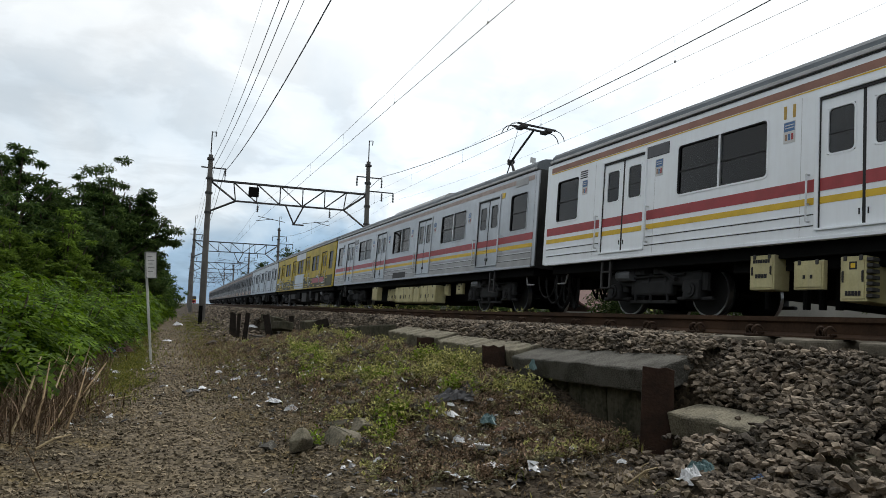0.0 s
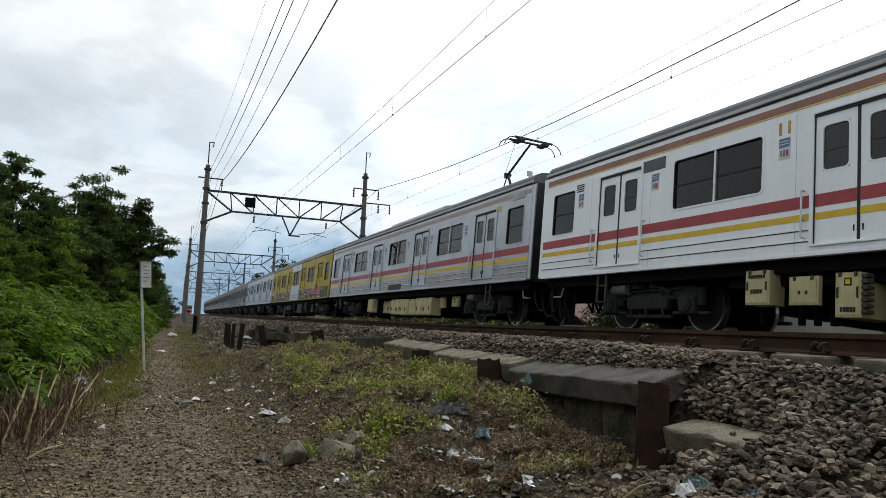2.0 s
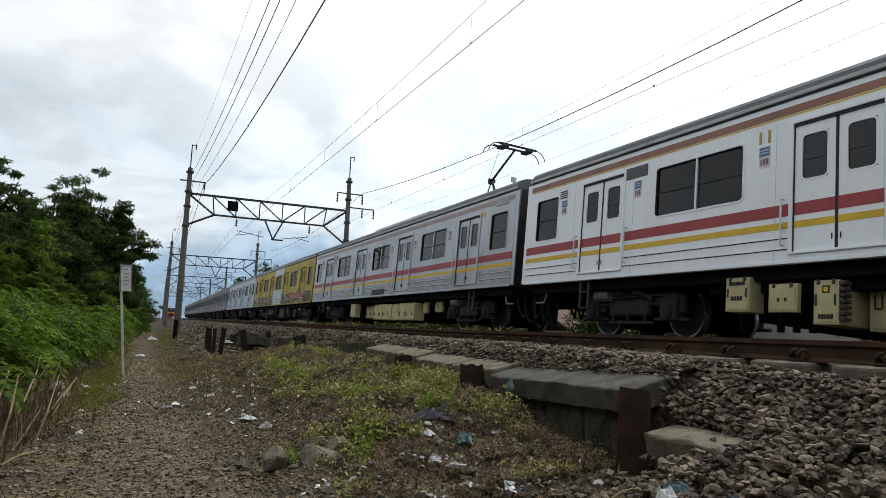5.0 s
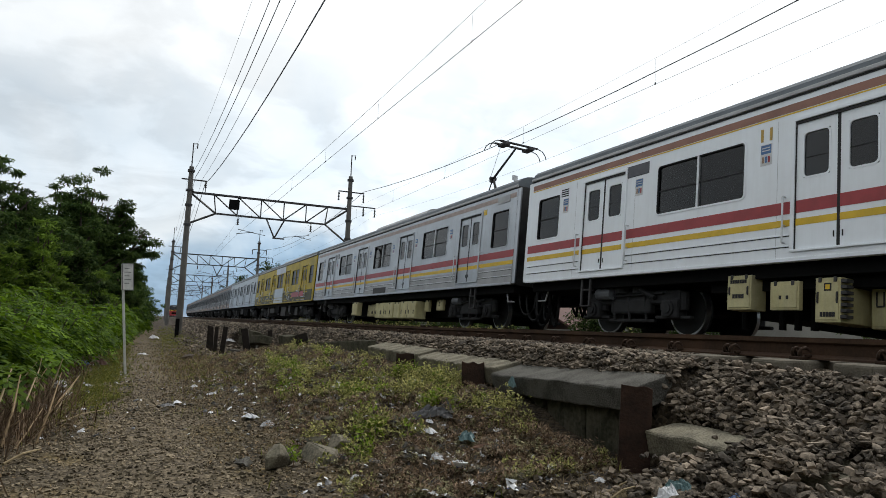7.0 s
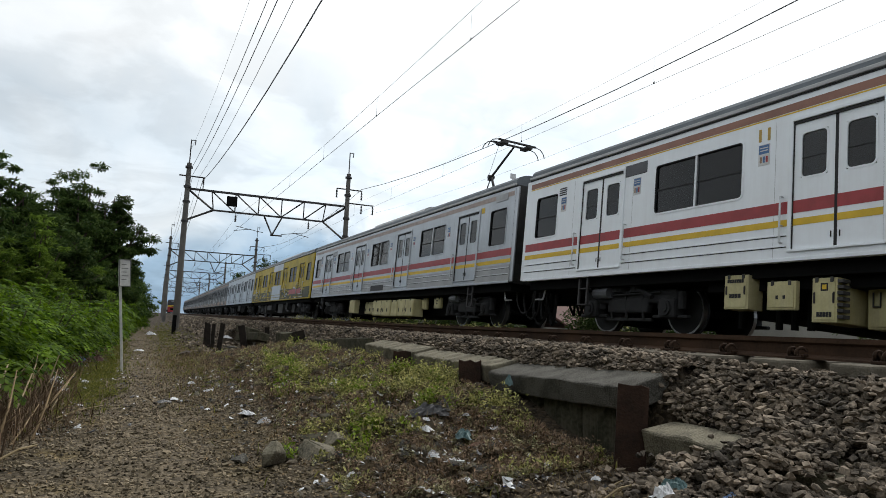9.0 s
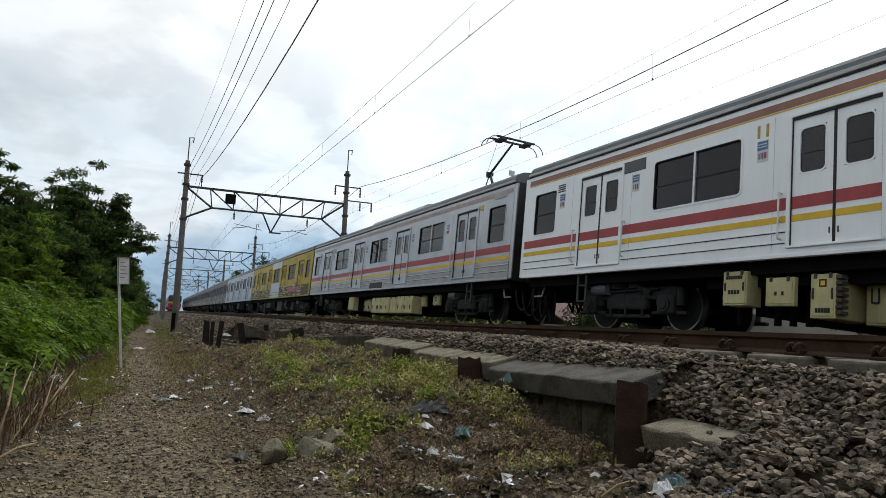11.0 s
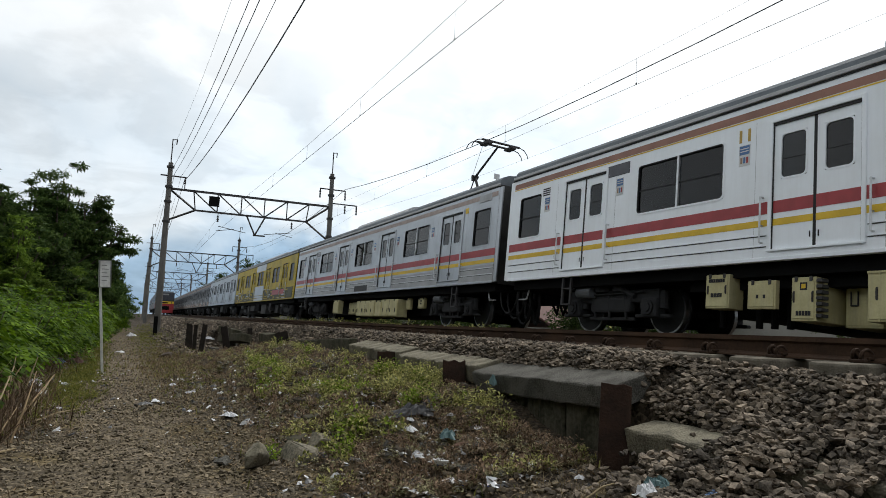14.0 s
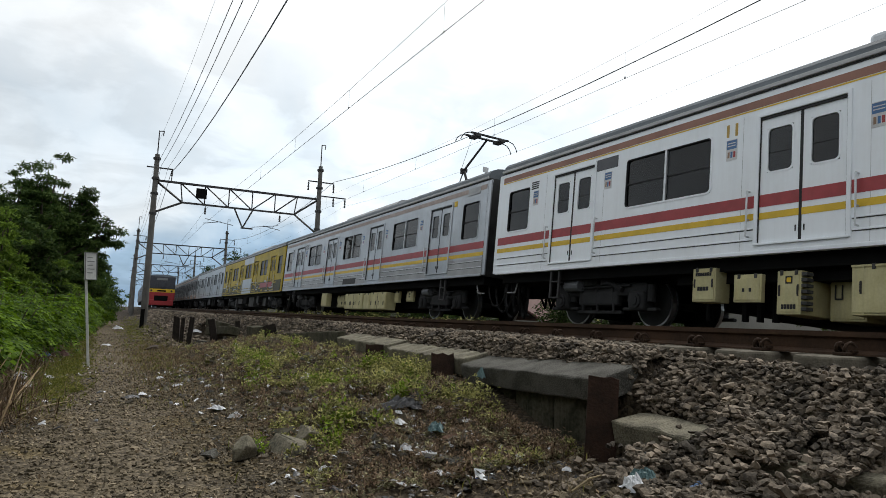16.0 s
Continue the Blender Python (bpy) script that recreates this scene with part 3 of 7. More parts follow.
def car(label, wall, lower, stripes, top_band, pane=None, detail=True, boxes="A", group="carriages of the standing train", name="train_carriage"):
    t = thing(name, label, "train carriage", group)
    pane = pane or M_GLASS
    bm = bmesh.new()
    car_shell(bm)
    body = part("body", bm, wall, t)
    # roof
    bm = bmesh.new()
    pts = roof_arc()
    rows_ = [[bm.verts.new((x, y, z)) for x, z in pts] for y in (-L2 + 0.02, L2 - 0.02)]
    for j in range(len(pts) - 1):
        bm.faces.new((rows_[0][j], rows_[1][j], rows_[1][j + 1], rows_[0][j + 1]))
    for r in rows_:
        bm.faces.new(r)
    part("roof", fix(bm), M_ROOF, t, "grey curved roof")
    for s in (-1, 1):
        bm = bmesh.new()
        box(bm, *sorted((s * (HALF - 0.02), s * (HALF + 0.035))), -L2, L2, ZT - 0.035, ZT + 0.03, 0.012)
        part("gutter", bm, M_STAIN_D, t)
        bm = bmesh.new()
        box(bm, *sorted((s * (HALF - 0.01), s * (HALF + 0.012))), -L2, L2, ZT - 0.062, ZT - 0.04)
        part("gutter_seal", bm, M_BLACK, t, "black seal below the gutter")
    s = -1
    X = -HALF
    # stripes, laid between doors
    e = [-L2] + [v for d in DOORS for v in (d - DW / 2 - 0.03, d + DW / 2 + 0.03)] + [L2]
    spans = list(zip(e[::2], e[1::2]))
    if stripes:
        for z0, z1, m_, nm in ((1.66, 1.83, M_RED, "red_stripe"), (1.487, 1.58, M_YEL, "yellow_stripe")):
            for a, b in spans:
                bm = bmesh.new()
                box(bm, X - 0.004, X + 0.002, a, b, z0, z1)
                part(nm, bm, m_, t)
    if top_band is not None:
        bm = bmesh.new()
        box(bm, X - 0.004, X + 0.002, -L2 + 0.06, L2 - 0.06, 3.10, 3.215)
        part("upper_stripe", bm, top_band, t)
        if top_band is M_BROWN:
            bm = bmesh.new()
            box(bm, X - 0.004, X + 0.002, -L2 + 0.06, L2 - 0.06, 3.07, 3.09)
            part("upper_stripe", bm, M_YEL, t, "thin yellow line")
    if lower is not None:
        for a, b in spans:
            bm = bmesh.new()
            box(bm, X - 0.006, X + 0.002, a, b, 1.03, 1.44)
            part("lower_panel", bm, lower, t)
    # pressed ribs of the lower side
    for a, b in spans:
        for z in (1.352, 1.20):
            bm = bmesh.new()
            box(bm, X - 0.009, X + 0.002, a + 0.03, b - 0.03, z + 0.006, z + 0.03, 0.005)
            part("side_rib", bm, wall if lower is None else M_ALU, t)
            # shadow line under the rib, painted as a thin dark strip
            bm = bmesh.new()
            box(bm, X - 0.0075, X + 0.002, a + 0.03, b - 0.03, z - 0.005, z + 0.0055)
            part("side_joint", bm, M_END, t, "dark strip painted as the shadow line under a rib")
    bm = bmesh.new()
    box(bm, X - 0.014, X + 0.002, -L2, L2, 1.0, 1.055, 0.006)
    part("sill", bm, wall, t)
    # windows of the near side, and plain panes on the far side
    for c, w_, h0 in (*[(q, 1.86, WB) for q in BAYS], (-8.99, 0.84, WB - 0.06), (8.99, 0.84, WB - 0.06)):
        zc, hh = (h0 + WT) / 2, WT - h0
        bm = bmesh.new()
        ring(bm, w_ + 0.044, hh + 0.044, 0.09, 0.03, 0.009, X, c, zc, s)
        win = part("window", fix(bm), wall, t, "slim window frame")
        bm = bmesh.new()
        ring(bm, w_ - 0.014, hh - 0.014, 0.07, 0.018, 0.002, X, c, zc, s)
        part("window_seal", fix(bm), M_BLACK, win)
        bm = bmesh.new()
        box(bm, X + 0.03, X + 0.036, c - w_ / 2, c + w_ / 2, h0, WT)
        part("pane", bm, pane, win)
        bm = bmesh.new()
        box(bm, X + 0.018, X + 0.05, c - w_ / 2, c + w_ / 2, zc - 0.02 - 0.012, zc - 0.02 + 0.012)
        part("sash_bar", bm, M_BLACK, win)
        if w_ > 1:
            bm = bmesh.new()
            box(bm, X - 0.006, X + 0.04, c - 0.022, c + 0.022, h0, WT, 0.006)
            part("mullion", bm, M_ALU if pane in (M_GLASS, M_GLASS_C) else wall, win)
        bm = bmesh.new()
        box(bm, -X - 0.036, -X - 0.03, c - w_ / 2, c + w_ / 2, h0, WT)
        part("far_pane", bm, pane if pane is M_GLASS_C else M_GLASS, t)
    # doors
    for d in DOORS:
        bm = bmesh.new()
        box(bm, -X - 0.05, -X - 0.02, d - DW / 2, d + DW / 2, DB, DT)
        part("far_door", bm, wall, t)
        bm = bmesh.new()
        o = 0.045
        box(bm, X - 0.022, X + 0.03, d - DW / 2 - o, d - DW / 2 + 0.012, DB - 0.03, DT + o, 0.008)
        box(bm, X - 0.022, X + 0.03, d + DW / 2 - 0.012, d + DW / 2 + o, DB - 0.03, DT + o, 0.008)
        box(bm, X - 0.022, X + 0.03, d - DW / 2, d + DW / 2, DT - 0.01, DT + o, 0.008)
        box(bm, X - 0.03, X + 0.03, d - DW / 2 - 0.02, d + DW / 2 + 0.02, DB - 0.035, DB - 0.002, 0.006)
        part("door_frame", bm, wall, t)
        bm = bmesh.new()
        box(bm, X - 0.006, X + 0.02, d - DW / 2, d + DW / 2, DT - 0.05, DT - 0.008)
        box(bm, X + 0.012, X + 0.03, d - 0.022, d + 0.022, DB, DT - 0.02)
        for q in (-1, 1):
            box(bm, X - 0.003, X + 0.03, *sorted((d + q * (DW / 2 - 0.022), d + q * (DW / 2 - 0.006))), DB, DT - 0.01)
        part("door_seal", bm, M_BLACK, t)
        for k in (-1, 1):
            y0, y1 = sorted((d + k * 0.02, d + k * (DW / 2 - 0.012)))
            yc = (y0 + y1) / 2
            hw, hb, ht, = 0.195, 2.13, 2.76
            bm = bmesh.new()
            for bb in ((y0, y1, DB + 0.005, hb), (y0, y1, ht, DT - 0.05), (y0, yc - hw, hb, ht), (yc + hw, y1, hb, ht)):
                box(bm, X + 0.015, X + 0.05, *bb)
            leaf = part("door_leaf", bm, wall, t)
            bm = bmesh.new()
            ring(bm, 2 * hw + 0.03, ht - hb + 0.03, 0.09, 0.028, 0.005, X + 0.015, yc, (hb + ht) / 2, s)
            part("window_seal", fix(bm), wall, leaf)
            bm = bmesh.new()
            box(bm, X + 0.03, X + 0.036, yc - hw, yc + hw, hb, ht)
            part("pane", bm, pane, leaf)
            bm = bmesh.new()
            box(bm, X + 0.026, X + 0.04, yc - hw, yc + hw, 2.40, 2.412)
            part("sash_bar", bm, M_BLACK, leaf)
            if stripes:
                for z0, z1, m_, nm in ((1.66, 1.83, M_RED, "red_stripe"), (1.487, 1.58, M_YEL, "yellow_stripe")):
                    bm = bmesh.new()
                    box(bm, X + 0.011, X + 0.016, y0, y1, z0, z1)
                    part(nm, bm, m_, leaf)
            if detail:
                bm = bmesh.new()
                box(bm, X + 0.002, X + 0.02, d + k * 0.06 - 0.006, d + k * 0.06 + 0.006, 1.28, 1.36, 0.002)
                part("door_pull", bm, M_BLACK, leaf)
        for q in (-1, 1):
            yy = d + q * (DW / 2 + 0.27)
            bm = bmesh.new()
            box(bm, X - 0.002, X + 0.002, yy - 0.002, yy + 0.002, 1.06, 3.02)
            part("panel_seam", bm, M_STAIN_D, t)
        # grab rails on both sides of the door
        for k in (-1, 1):
            yy = d + k * (DW / 2 + 0.13)
            bm = bmesh.new()
            z0, z1 = (1.26, 1.90)
            tube(bm, (X - 0.06, yy, z0), (X - 0.06, yy, z1), 0.014, seg=6)
            for z in (z0, z1, 1.5):
                tube(bm, (X - 0.06, yy, z), (X + 0.005, yy, z), 0.013, seg=6)
            part("grab_rail", bm, M_ALU, t)
    if detail:
        # side grille, passenger notices, route display
        for y, z in ((8.4, 2.86), ):
            for i in range(4):
                bm = bmesh.new()
                box(bm, X - 0.006, X + 0.002, y - 0.13, y + 0.13, z - 0.07 + 0.045 * i - 0.012, z - 0.07 + 0.045 * i + 0.012)
                part("grille_slot", bm, M_BLACK, t)
        for y in (6.07, 8.35, 3.38, 1.28, -1.3, -3.45, -6.1):
            z = 2.58
            bm = bmesh.new()
            box(bm, X - 0.005, X + 0.002, y - 0.095, y + 0.095, z - 0.16, z + 0.15)
            st = part("notice_sticker", bm, M_WHITEST, t, "small blue and white passenger notice")
            bm = bmesh.new()
            box(bm, X - 0.008, X - 0.004, y - 0.085, y + 0.085, z + 0.01, z + 0.14)
            part("notice_field", bm, M_BLUEST, st)
            for k in (-0.05, 0.0, 0.05):
                bm = bmesh.new()
                box(bm, X - 0.008, X - 0.004, y + k - 0.017, y + k + 0.017, z - 0.12, z - 0.03)
                part("notice_mark", bm, (M_RED if k < 0 else M_BROWNST) if k else M_BLUEST, st)
            for zz in (0.05, 0.09):
                bm = bmesh.new()
                box(bm, X - 0.010, X - 0.007, y - 0.07, y + 0.07, z + zz, z + zz + 0.014)
                part("notice_line", bm, M_WHITEST, st)
        bm = bmesh.new()
        box(bm, X - 0.008, X + 0.01, 5.83, 6.45, 2.79, 3.01, 0.01)
        part("route_display", bm, M_LED, t, "dark route display panel")
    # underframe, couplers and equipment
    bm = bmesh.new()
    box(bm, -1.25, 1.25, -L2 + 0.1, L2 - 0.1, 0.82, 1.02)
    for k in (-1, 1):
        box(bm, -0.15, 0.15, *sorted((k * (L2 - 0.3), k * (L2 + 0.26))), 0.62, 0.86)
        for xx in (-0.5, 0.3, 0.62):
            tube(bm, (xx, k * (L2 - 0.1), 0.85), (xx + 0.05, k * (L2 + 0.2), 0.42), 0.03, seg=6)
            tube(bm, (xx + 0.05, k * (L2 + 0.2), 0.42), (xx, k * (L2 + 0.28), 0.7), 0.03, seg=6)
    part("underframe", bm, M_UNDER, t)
    for k in (-1, 1):
        bm = bmesh.new()
        box(bm, -HALF + 0.003, HALF - 0.003, *sorted((k * L2, k * (L2 - 0.06))), ZB, ZT)
        part("end_wall", bm, M_END, t, "dark end wall")
        bm = bmesh.new()
        box(bm, -0.55, 0.55, *sorted((k * L2, k * (L2 + 0.29))), 1.05, 3.15, 0.03)
        part("gangway", bm, M_UNDER, t, "dark gangway bellows")
        bm = bmesh.new()
        box(bm, -HALF + 0.004, -HALF + 0.05, *sorted((k * (L2 - 0.04), k * (L2 + 0.13))), 1.02, 3.3, 0.012)
        part("end_fairing", bm, wall, t)
        if detail:
            for xx, low, r_ in ((-1.05, 0.33, 0.022), (-0.85, 0.22, 0.03), (-0.6, 0.12, 0.034)):
                bm = bmesh.new()
                prev = None
                for i in range(11):
                    a = math.pi * i / 10
                    c_, s_ = math.cos(a), math.sin(a)
                    p_ = Vector((xx + 0.02 * i, k * (L2 + 0.06 - 0.24 * c_), 0.9 - (0.9 - low) * s_ ** 0.7))
                    now = [bm.verts.new(p_ + Vector((r_ * math.cos(b_), k * r_ * c_ * math.sin(b_), -r_ * s_ * math.sin(b_)))) for b_ in (0, 1.05, 2.09, 3.14, 4.19, 5.24)]
                    if prev:
                        for j in range(6):
                            bm.faces.new((prev[j], prev[(j + 1) % 6], now[(j + 1) % 6], now[j]))
                    prev = now
                fix(bm)
                part("jumper_hose", bm, M_BOGIE, t, "black hanging jumper hose")
            bm = bmesh.new()
            for a_, b_ in (((-1.15, k * (L2 - 0.62), 0.95), (-1.15, k * (L2 - 0.5), 0.62)), ((-1.15, k * (L2 - 0.5), 0.62), (-1.15, k * (L2 - 0.2), 0.62))):
                tube(bm, a_, b_, 0.018, seg=6)
            part("pipe_end", bm, M_STAIN_D, t, "grey bent brake pipe")
    return t


def wheelset(t, y):
    for s_ in (-1, 1):
        bm = bmesh.new()
        tube(bm, (s_ * 0.50, y, 0.43), (s_ * 0.62, y, 0.43), 0.40, seg=28)
        tube(bm, (s_ * 0.49, y, 0.43), (s_ * 0.515, y, 0.43), 0.455, seg=28)
        tube(bm, (s_ * 0.02, y, 0.43), (s_ * 0.9, y, 0.43), 0.07, seg=8)
        w = part("wheel", bm, M_BOGIE, t)
        bm = bmesh.new()
        tube(bm, (s_ * 0.516, y, 0.43), (s_ * 0.617, y, 0.43), 0.432, seg=32)
        part("wheel_rim", bm, M_TYRE, w, "bright worn wheel tread")


def bogie(t, y):
    for k in (-1.05, 1.05):
        wheelset(t, y + k)
    bm = bmesh.new()
    for s_ in (-1, 1):
        x = s_ * 0.92
        box(bm, x - 0.09, x + 0.09, y - 1.25, y + 1.25, 0.52, 0.76, 0.04)
        box(bm, x - 0.11, x + 0.05, y - 0.55, y + 0.55, 0.34, 0.62, 0.05)
        box(bm, x - 0.06, x + 0.02, y - 0.62, y + 0.62, 0.20, 0.26, 0.015)
        for q in (-0.45, 0.0, 0.42):
            tube(bm, (x + s_ * 0.08, y + q, 0.24), (x + s_ * 0.1, y + q + 0.05, 0.7), 0.028, seg=6)
        tube(bm, (x + s_ * 0.13, y - 0.9, 0.70), (x + s_ * 0.13, y + 0.9, 0.66), 0.02, seg=6)
        for k in (-1.05, 1.05):
            box(bm, x - 0.14, x + 0.12, y + k - 0.2, y + k + 0.2, 0.26, 0.60, 0.05)
            tube(bm, (x - s_ * 0.02, y + k, 0.43), (x + s_ * 0.17, y + k, 0.43), 0.13, seg=14)
            tube(bm, (x + s_ * 0.15, y + k, 0.43), (x + s_ * 0.19, y + k, 0.43), 0.08, seg=10)
            for q in (-0.24, 0.24):
                tube(bm, (x, y + k + q, 0.42), (x, y + k + q, 0.72), 0.075, seg=10)
            box(bm, x - 0.05, x + 0.05, y + k - 0.42, y + k + 0.42, 0.26, 0.32, 0.02)
        tube(bm, (x, y - 0.25, 0.72), (x, y - 0.25, 0.98), 0.2, seg=14)
        tube(bm, (x, y + 0.25, 0.72), (x, y + 0.25, 0.98), 0.2, seg=14)
        tube(bm, (x + s_ * 0.14, y - 0.7, 0.62), (x + s_ * 0.14, y - 0.05, 0.9), 0.045, seg=8)
    box(bm, -0.9, 0.9, y - 0.25, y + 0.25, 0.5, 0.74, 0.03)
    part("bogie_frame", bm, M_BOGIE, t)
    bm = bmesh.new()
    for k in (-0.6, 0.6):
        box(bm, -0.44, 0.44, y + k - 0.33, y + k + 0.33, 0.16, 0.72, 0.05)
    box(bm, -0.75, 0.75, y - 1.75, y + 1.75, 0.76, 0.9)
    part("traction_motor", bm, M_UNDER, t)
    bm = bmesh.new()
    tube(bm, (-1.08, y + 0.42, 0.72), (-1.08, y + 0.85, 0.72), 0.11, seg=12)
    part("air_cylinder", bm, M_GREYCAR, t, "dull grey air cylinder")


def step_irons(t, y):
    bm = bmesh.new()
    for k in (-0.13, 0.13):
        box(bm, -1.36, -1.32, y + k - 0.025, y + k + 0.025, 0.46, 1.0)
    for z in (0.47, 0.78):
        box(bm, -1.37, -1.25, y - 0.13, y + 0.13, z - 0.012, z + 0.012)
    part("foot_step", bm, M_STEEL, t, "dark steel hanging footstep")


def gearbox(t, y0, y1, z0, z1, x0=-1.32, depth=0.75, lab="cream underfloor equipment case"):
    bm = bmesh.new()
    box(bm, x0, x0 + depth, y0, y1, z0, z1, 0.008)
    b = part("equipment_case", bm, M_CREAM, t, lab)
    bm = bmesh.new()
    box(bm, x0 - 0.012, x0 + 0.002, y0 + 0.025, y1 - 0.025, z0 + 0.03, z1 - 0.05, 0.005)
    part("case_lid", bm, M_CREAM, b)
    for q in (0.2, 0.8):
        bm = bmesh.new()
        box(bm, x0 - 0.02, x0, y0 + (y1 - y0) * q - 0.02, y0 + (y1 - y0) * q + 0.02, z1 - 0.06, z1 + 0.01, 0.004)
        part("case_hinge", bm, M_END, b)
    return b


def case_fittings(b, x, y0, y1, z0, z1, bars=True):
    w, h = y1 - y0, z1 - z0
    for yy in (y0 + 0.12 * w, y1 - 0.12 * w):
        bm = bmesh.new()
        box(bm, x - 0.02, x, yy - 0.012, yy + 0.012, z0 + 0.42 * h, z0 + 0.68 * h, 0.004)
        box(bm, x - 0.03, x - 0.01, yy - 0.008, yy + 0.008, z0 + 0.45 * h, z0 + 0.65 * h)
        part("case_latch", bm, M_STEEL, b)
    if bars:
        bm = bmesh.new()
        for i in range(4):
            yy = y0 + w * (0.34 + 0.10 * i)
            box(bm, x - 0.006, x + 0.002, yy, yy + 0.07 * w, z0 + 0.38 * h, z0 + 0.47 * h)
        part("case_marking", bm, M_BLACK, b)


def place(t, yc):
    """Stand a carriage on the far track with its middle at yc, leaning with the cant."""
    m = pose(FAR_C + bend(yc) - 0.0, yc, -0.035, 0, 3.5, -heading(yc))
    t.matrix_basis = m
    return t


# first carriage: white, its far end at the gap
c1 = car("white painted carriage with red and yellow stripes", M_WHITE, None, True, M_BROWN)
Y1C = 13.14 - L2
for yb in (-6.9, 6.62):
    bogie(c1, yb)
step_irons(c1, 10.93 - Y1C)
def stencil(b, x, yc, z, n, w=0.035, h=0.05):
    """Unreadable stencilled line on a case: dark bars of its size."""
    for i in range(n):
        bm = bmesh.new()
        yy = yc + (i - (n - 1) / 2) * w * 1.25
        box(bm, x - 0.004, x + 0.002, yy - w / 2, yy + w / 2, z - h / 2, z + h / 2)
        part("case_marking", bm, M_BLACK, b)


b = gearbox(c1, 7.03 - Y1C, 7.46 - Y1C, 0.37, 0.87, depth=0.30)
case_fittings(b, -1.32, 7.03 - Y1C, 7.46 - Y1C, 0.37, 0.87, False)
stencil(b, -1.334, 7.25 - Y1C, 0.78, 7, 0.034)
stencil(b, -1.334, 7.25 - Y1C, 0.565, 4, 0.042, 0.06)
b = gearbox(c1, 6.26 - Y1C, 6.71 - Y1C, 0.36, 0.75, depth=0.08)
stencil(b, -1.334, 6.43 - Y1C, 0.53, 1, 0.035)
stencil(b, -1.334, 6.54 - Y1C, 0.53, 1, 0.035)
b = gearbox(c1, 5.67 - Y1C, 6.02 - Y1C, 0.20, 0.77)
case_fittings(b, -1.32, 5.67 - Y1C, 6.02 - Y1C, 0.20, 0.77, False)
stencil(b, -1.334, 5.84 - Y1C, 0.30, 5, 0.034, 0.06)
bm = bmesh.new()
box(bm, -1.336, -1.33, 5.79 - Y1C, 5.89 - Y1C, 0.60, 0.70)
part("warning_label", bm, M_BLACK, b, "square black warning label")
bm = bmesh.new()
box(bm, -1.338, -1.335, 5.81 - Y1C, 5.87 - Y1C, 0.62, 0.68)
part("warning_label", bm, M_YEL, b, "square yellow warning mark")
for i in range(7):
    bm = bmesh.new()
    z = 0.25 + 0.075 * i
    box(bm, -1.335, -1.2, 5.585 - Y1C, 5.665 - Y1C, z, z + 0.042, 0.004)
    part("cooling_fin", bm, M_END, b, "dark cooling fin")
b = gearbox(c1, 5.10 - Y1C, 5.575 - Y1C, 0.16, 0.78, -0.88, 0.7)
bm = bmesh.new()
for yy in (5.40, 5.49):
    tube(bm, (-0.905, yy - Y1C, 0.44), (-0.905, yy - Y1C, 0.62), 0.011, seg=6)
tube(bm, (-0.905, 5.40 - Y1C, 0.44), (-0.905, 5.49 - Y1C, 0.44), 0.011, seg=6)
part("case_handle", bm, M_STEEL, b)
b = gearbox(c1, 3.7 - Y1C, 5.02 - Y1C, 0.20, 0.80)
case_fittings(b, -1.32, 4.2 - Y1C, 5.0 - Y1C, 0.20, 0.80, False)
bm = bmesh.new()
box(bm, -1.328, -1.32, 4.55 - Y1C, 4.74 - Y1C, 0.60, 0.68)
part("warning_label", bm, M_YEL, b, "small yellow warning label")
bm = bmesh.new()
box(bm, -1.335, -1.32, 3.7 - Y1C, 5.02 - Y1C, 0.775, 0.80)
box(bm, -1.335, -1.32, 4.87 - Y1C, 4.885 - Y1C, 0.20, 0.80)
part("case_rim", bm, M_CREAM, b)


def lettering(text, size, parent, y, z, x, m_, label, off=0.003, gap=1.0):
    q = bpy.data.curves.new("lettering", "FONT")
    q.body = text
    q.space_character = gap
    q.size, q.extrude, q.offset, q.align_x, q.align_y = size, 0.003, off, "CENTER", "CENTER"
    o = new("lettering", q)
    o.parent = parent
    o.matrix_basis = Matrix(((0, 0, -1, x), (-1, 0, 0, y), (0, 1, 0, z), (0, 0, 0, 1)))
    q.materials.append(m_)
    return tagged(o, label)


lettering("AVR", 0.09, b, 4.72 - Y1C, 0.385, -1.323, M_BLACK, "black stencilled letters")
# blocks added to close off the sky; their black stands for underfloor shade
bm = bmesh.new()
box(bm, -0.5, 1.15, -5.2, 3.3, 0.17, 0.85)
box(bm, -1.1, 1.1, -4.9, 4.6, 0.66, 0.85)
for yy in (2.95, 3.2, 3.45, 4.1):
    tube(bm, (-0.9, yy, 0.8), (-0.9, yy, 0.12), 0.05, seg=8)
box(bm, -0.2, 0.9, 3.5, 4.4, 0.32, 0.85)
part("equipment_rack", bm, M_UNDER, c1, "added black equipment block standing in for underfloor shade")
lettering("11", 0.25, c1, 6.77 - Y1C, 2.86, -HALF - 0.004, M_GOLD, "gold painted figures", 0.009, 1.2)
# rooftop unit of the first carriage
for yy in (0.4, -6.0):
    bm = bmesh.new()
    box(bm, -0.95, 0.95, yy - 1.3, yy + 1.3, 3.5, 3.86, 0.06)
    part("roof_unit", bm, M_STAIN, c1, "grey rooftop cooling unit")
place(c1, Y1C)

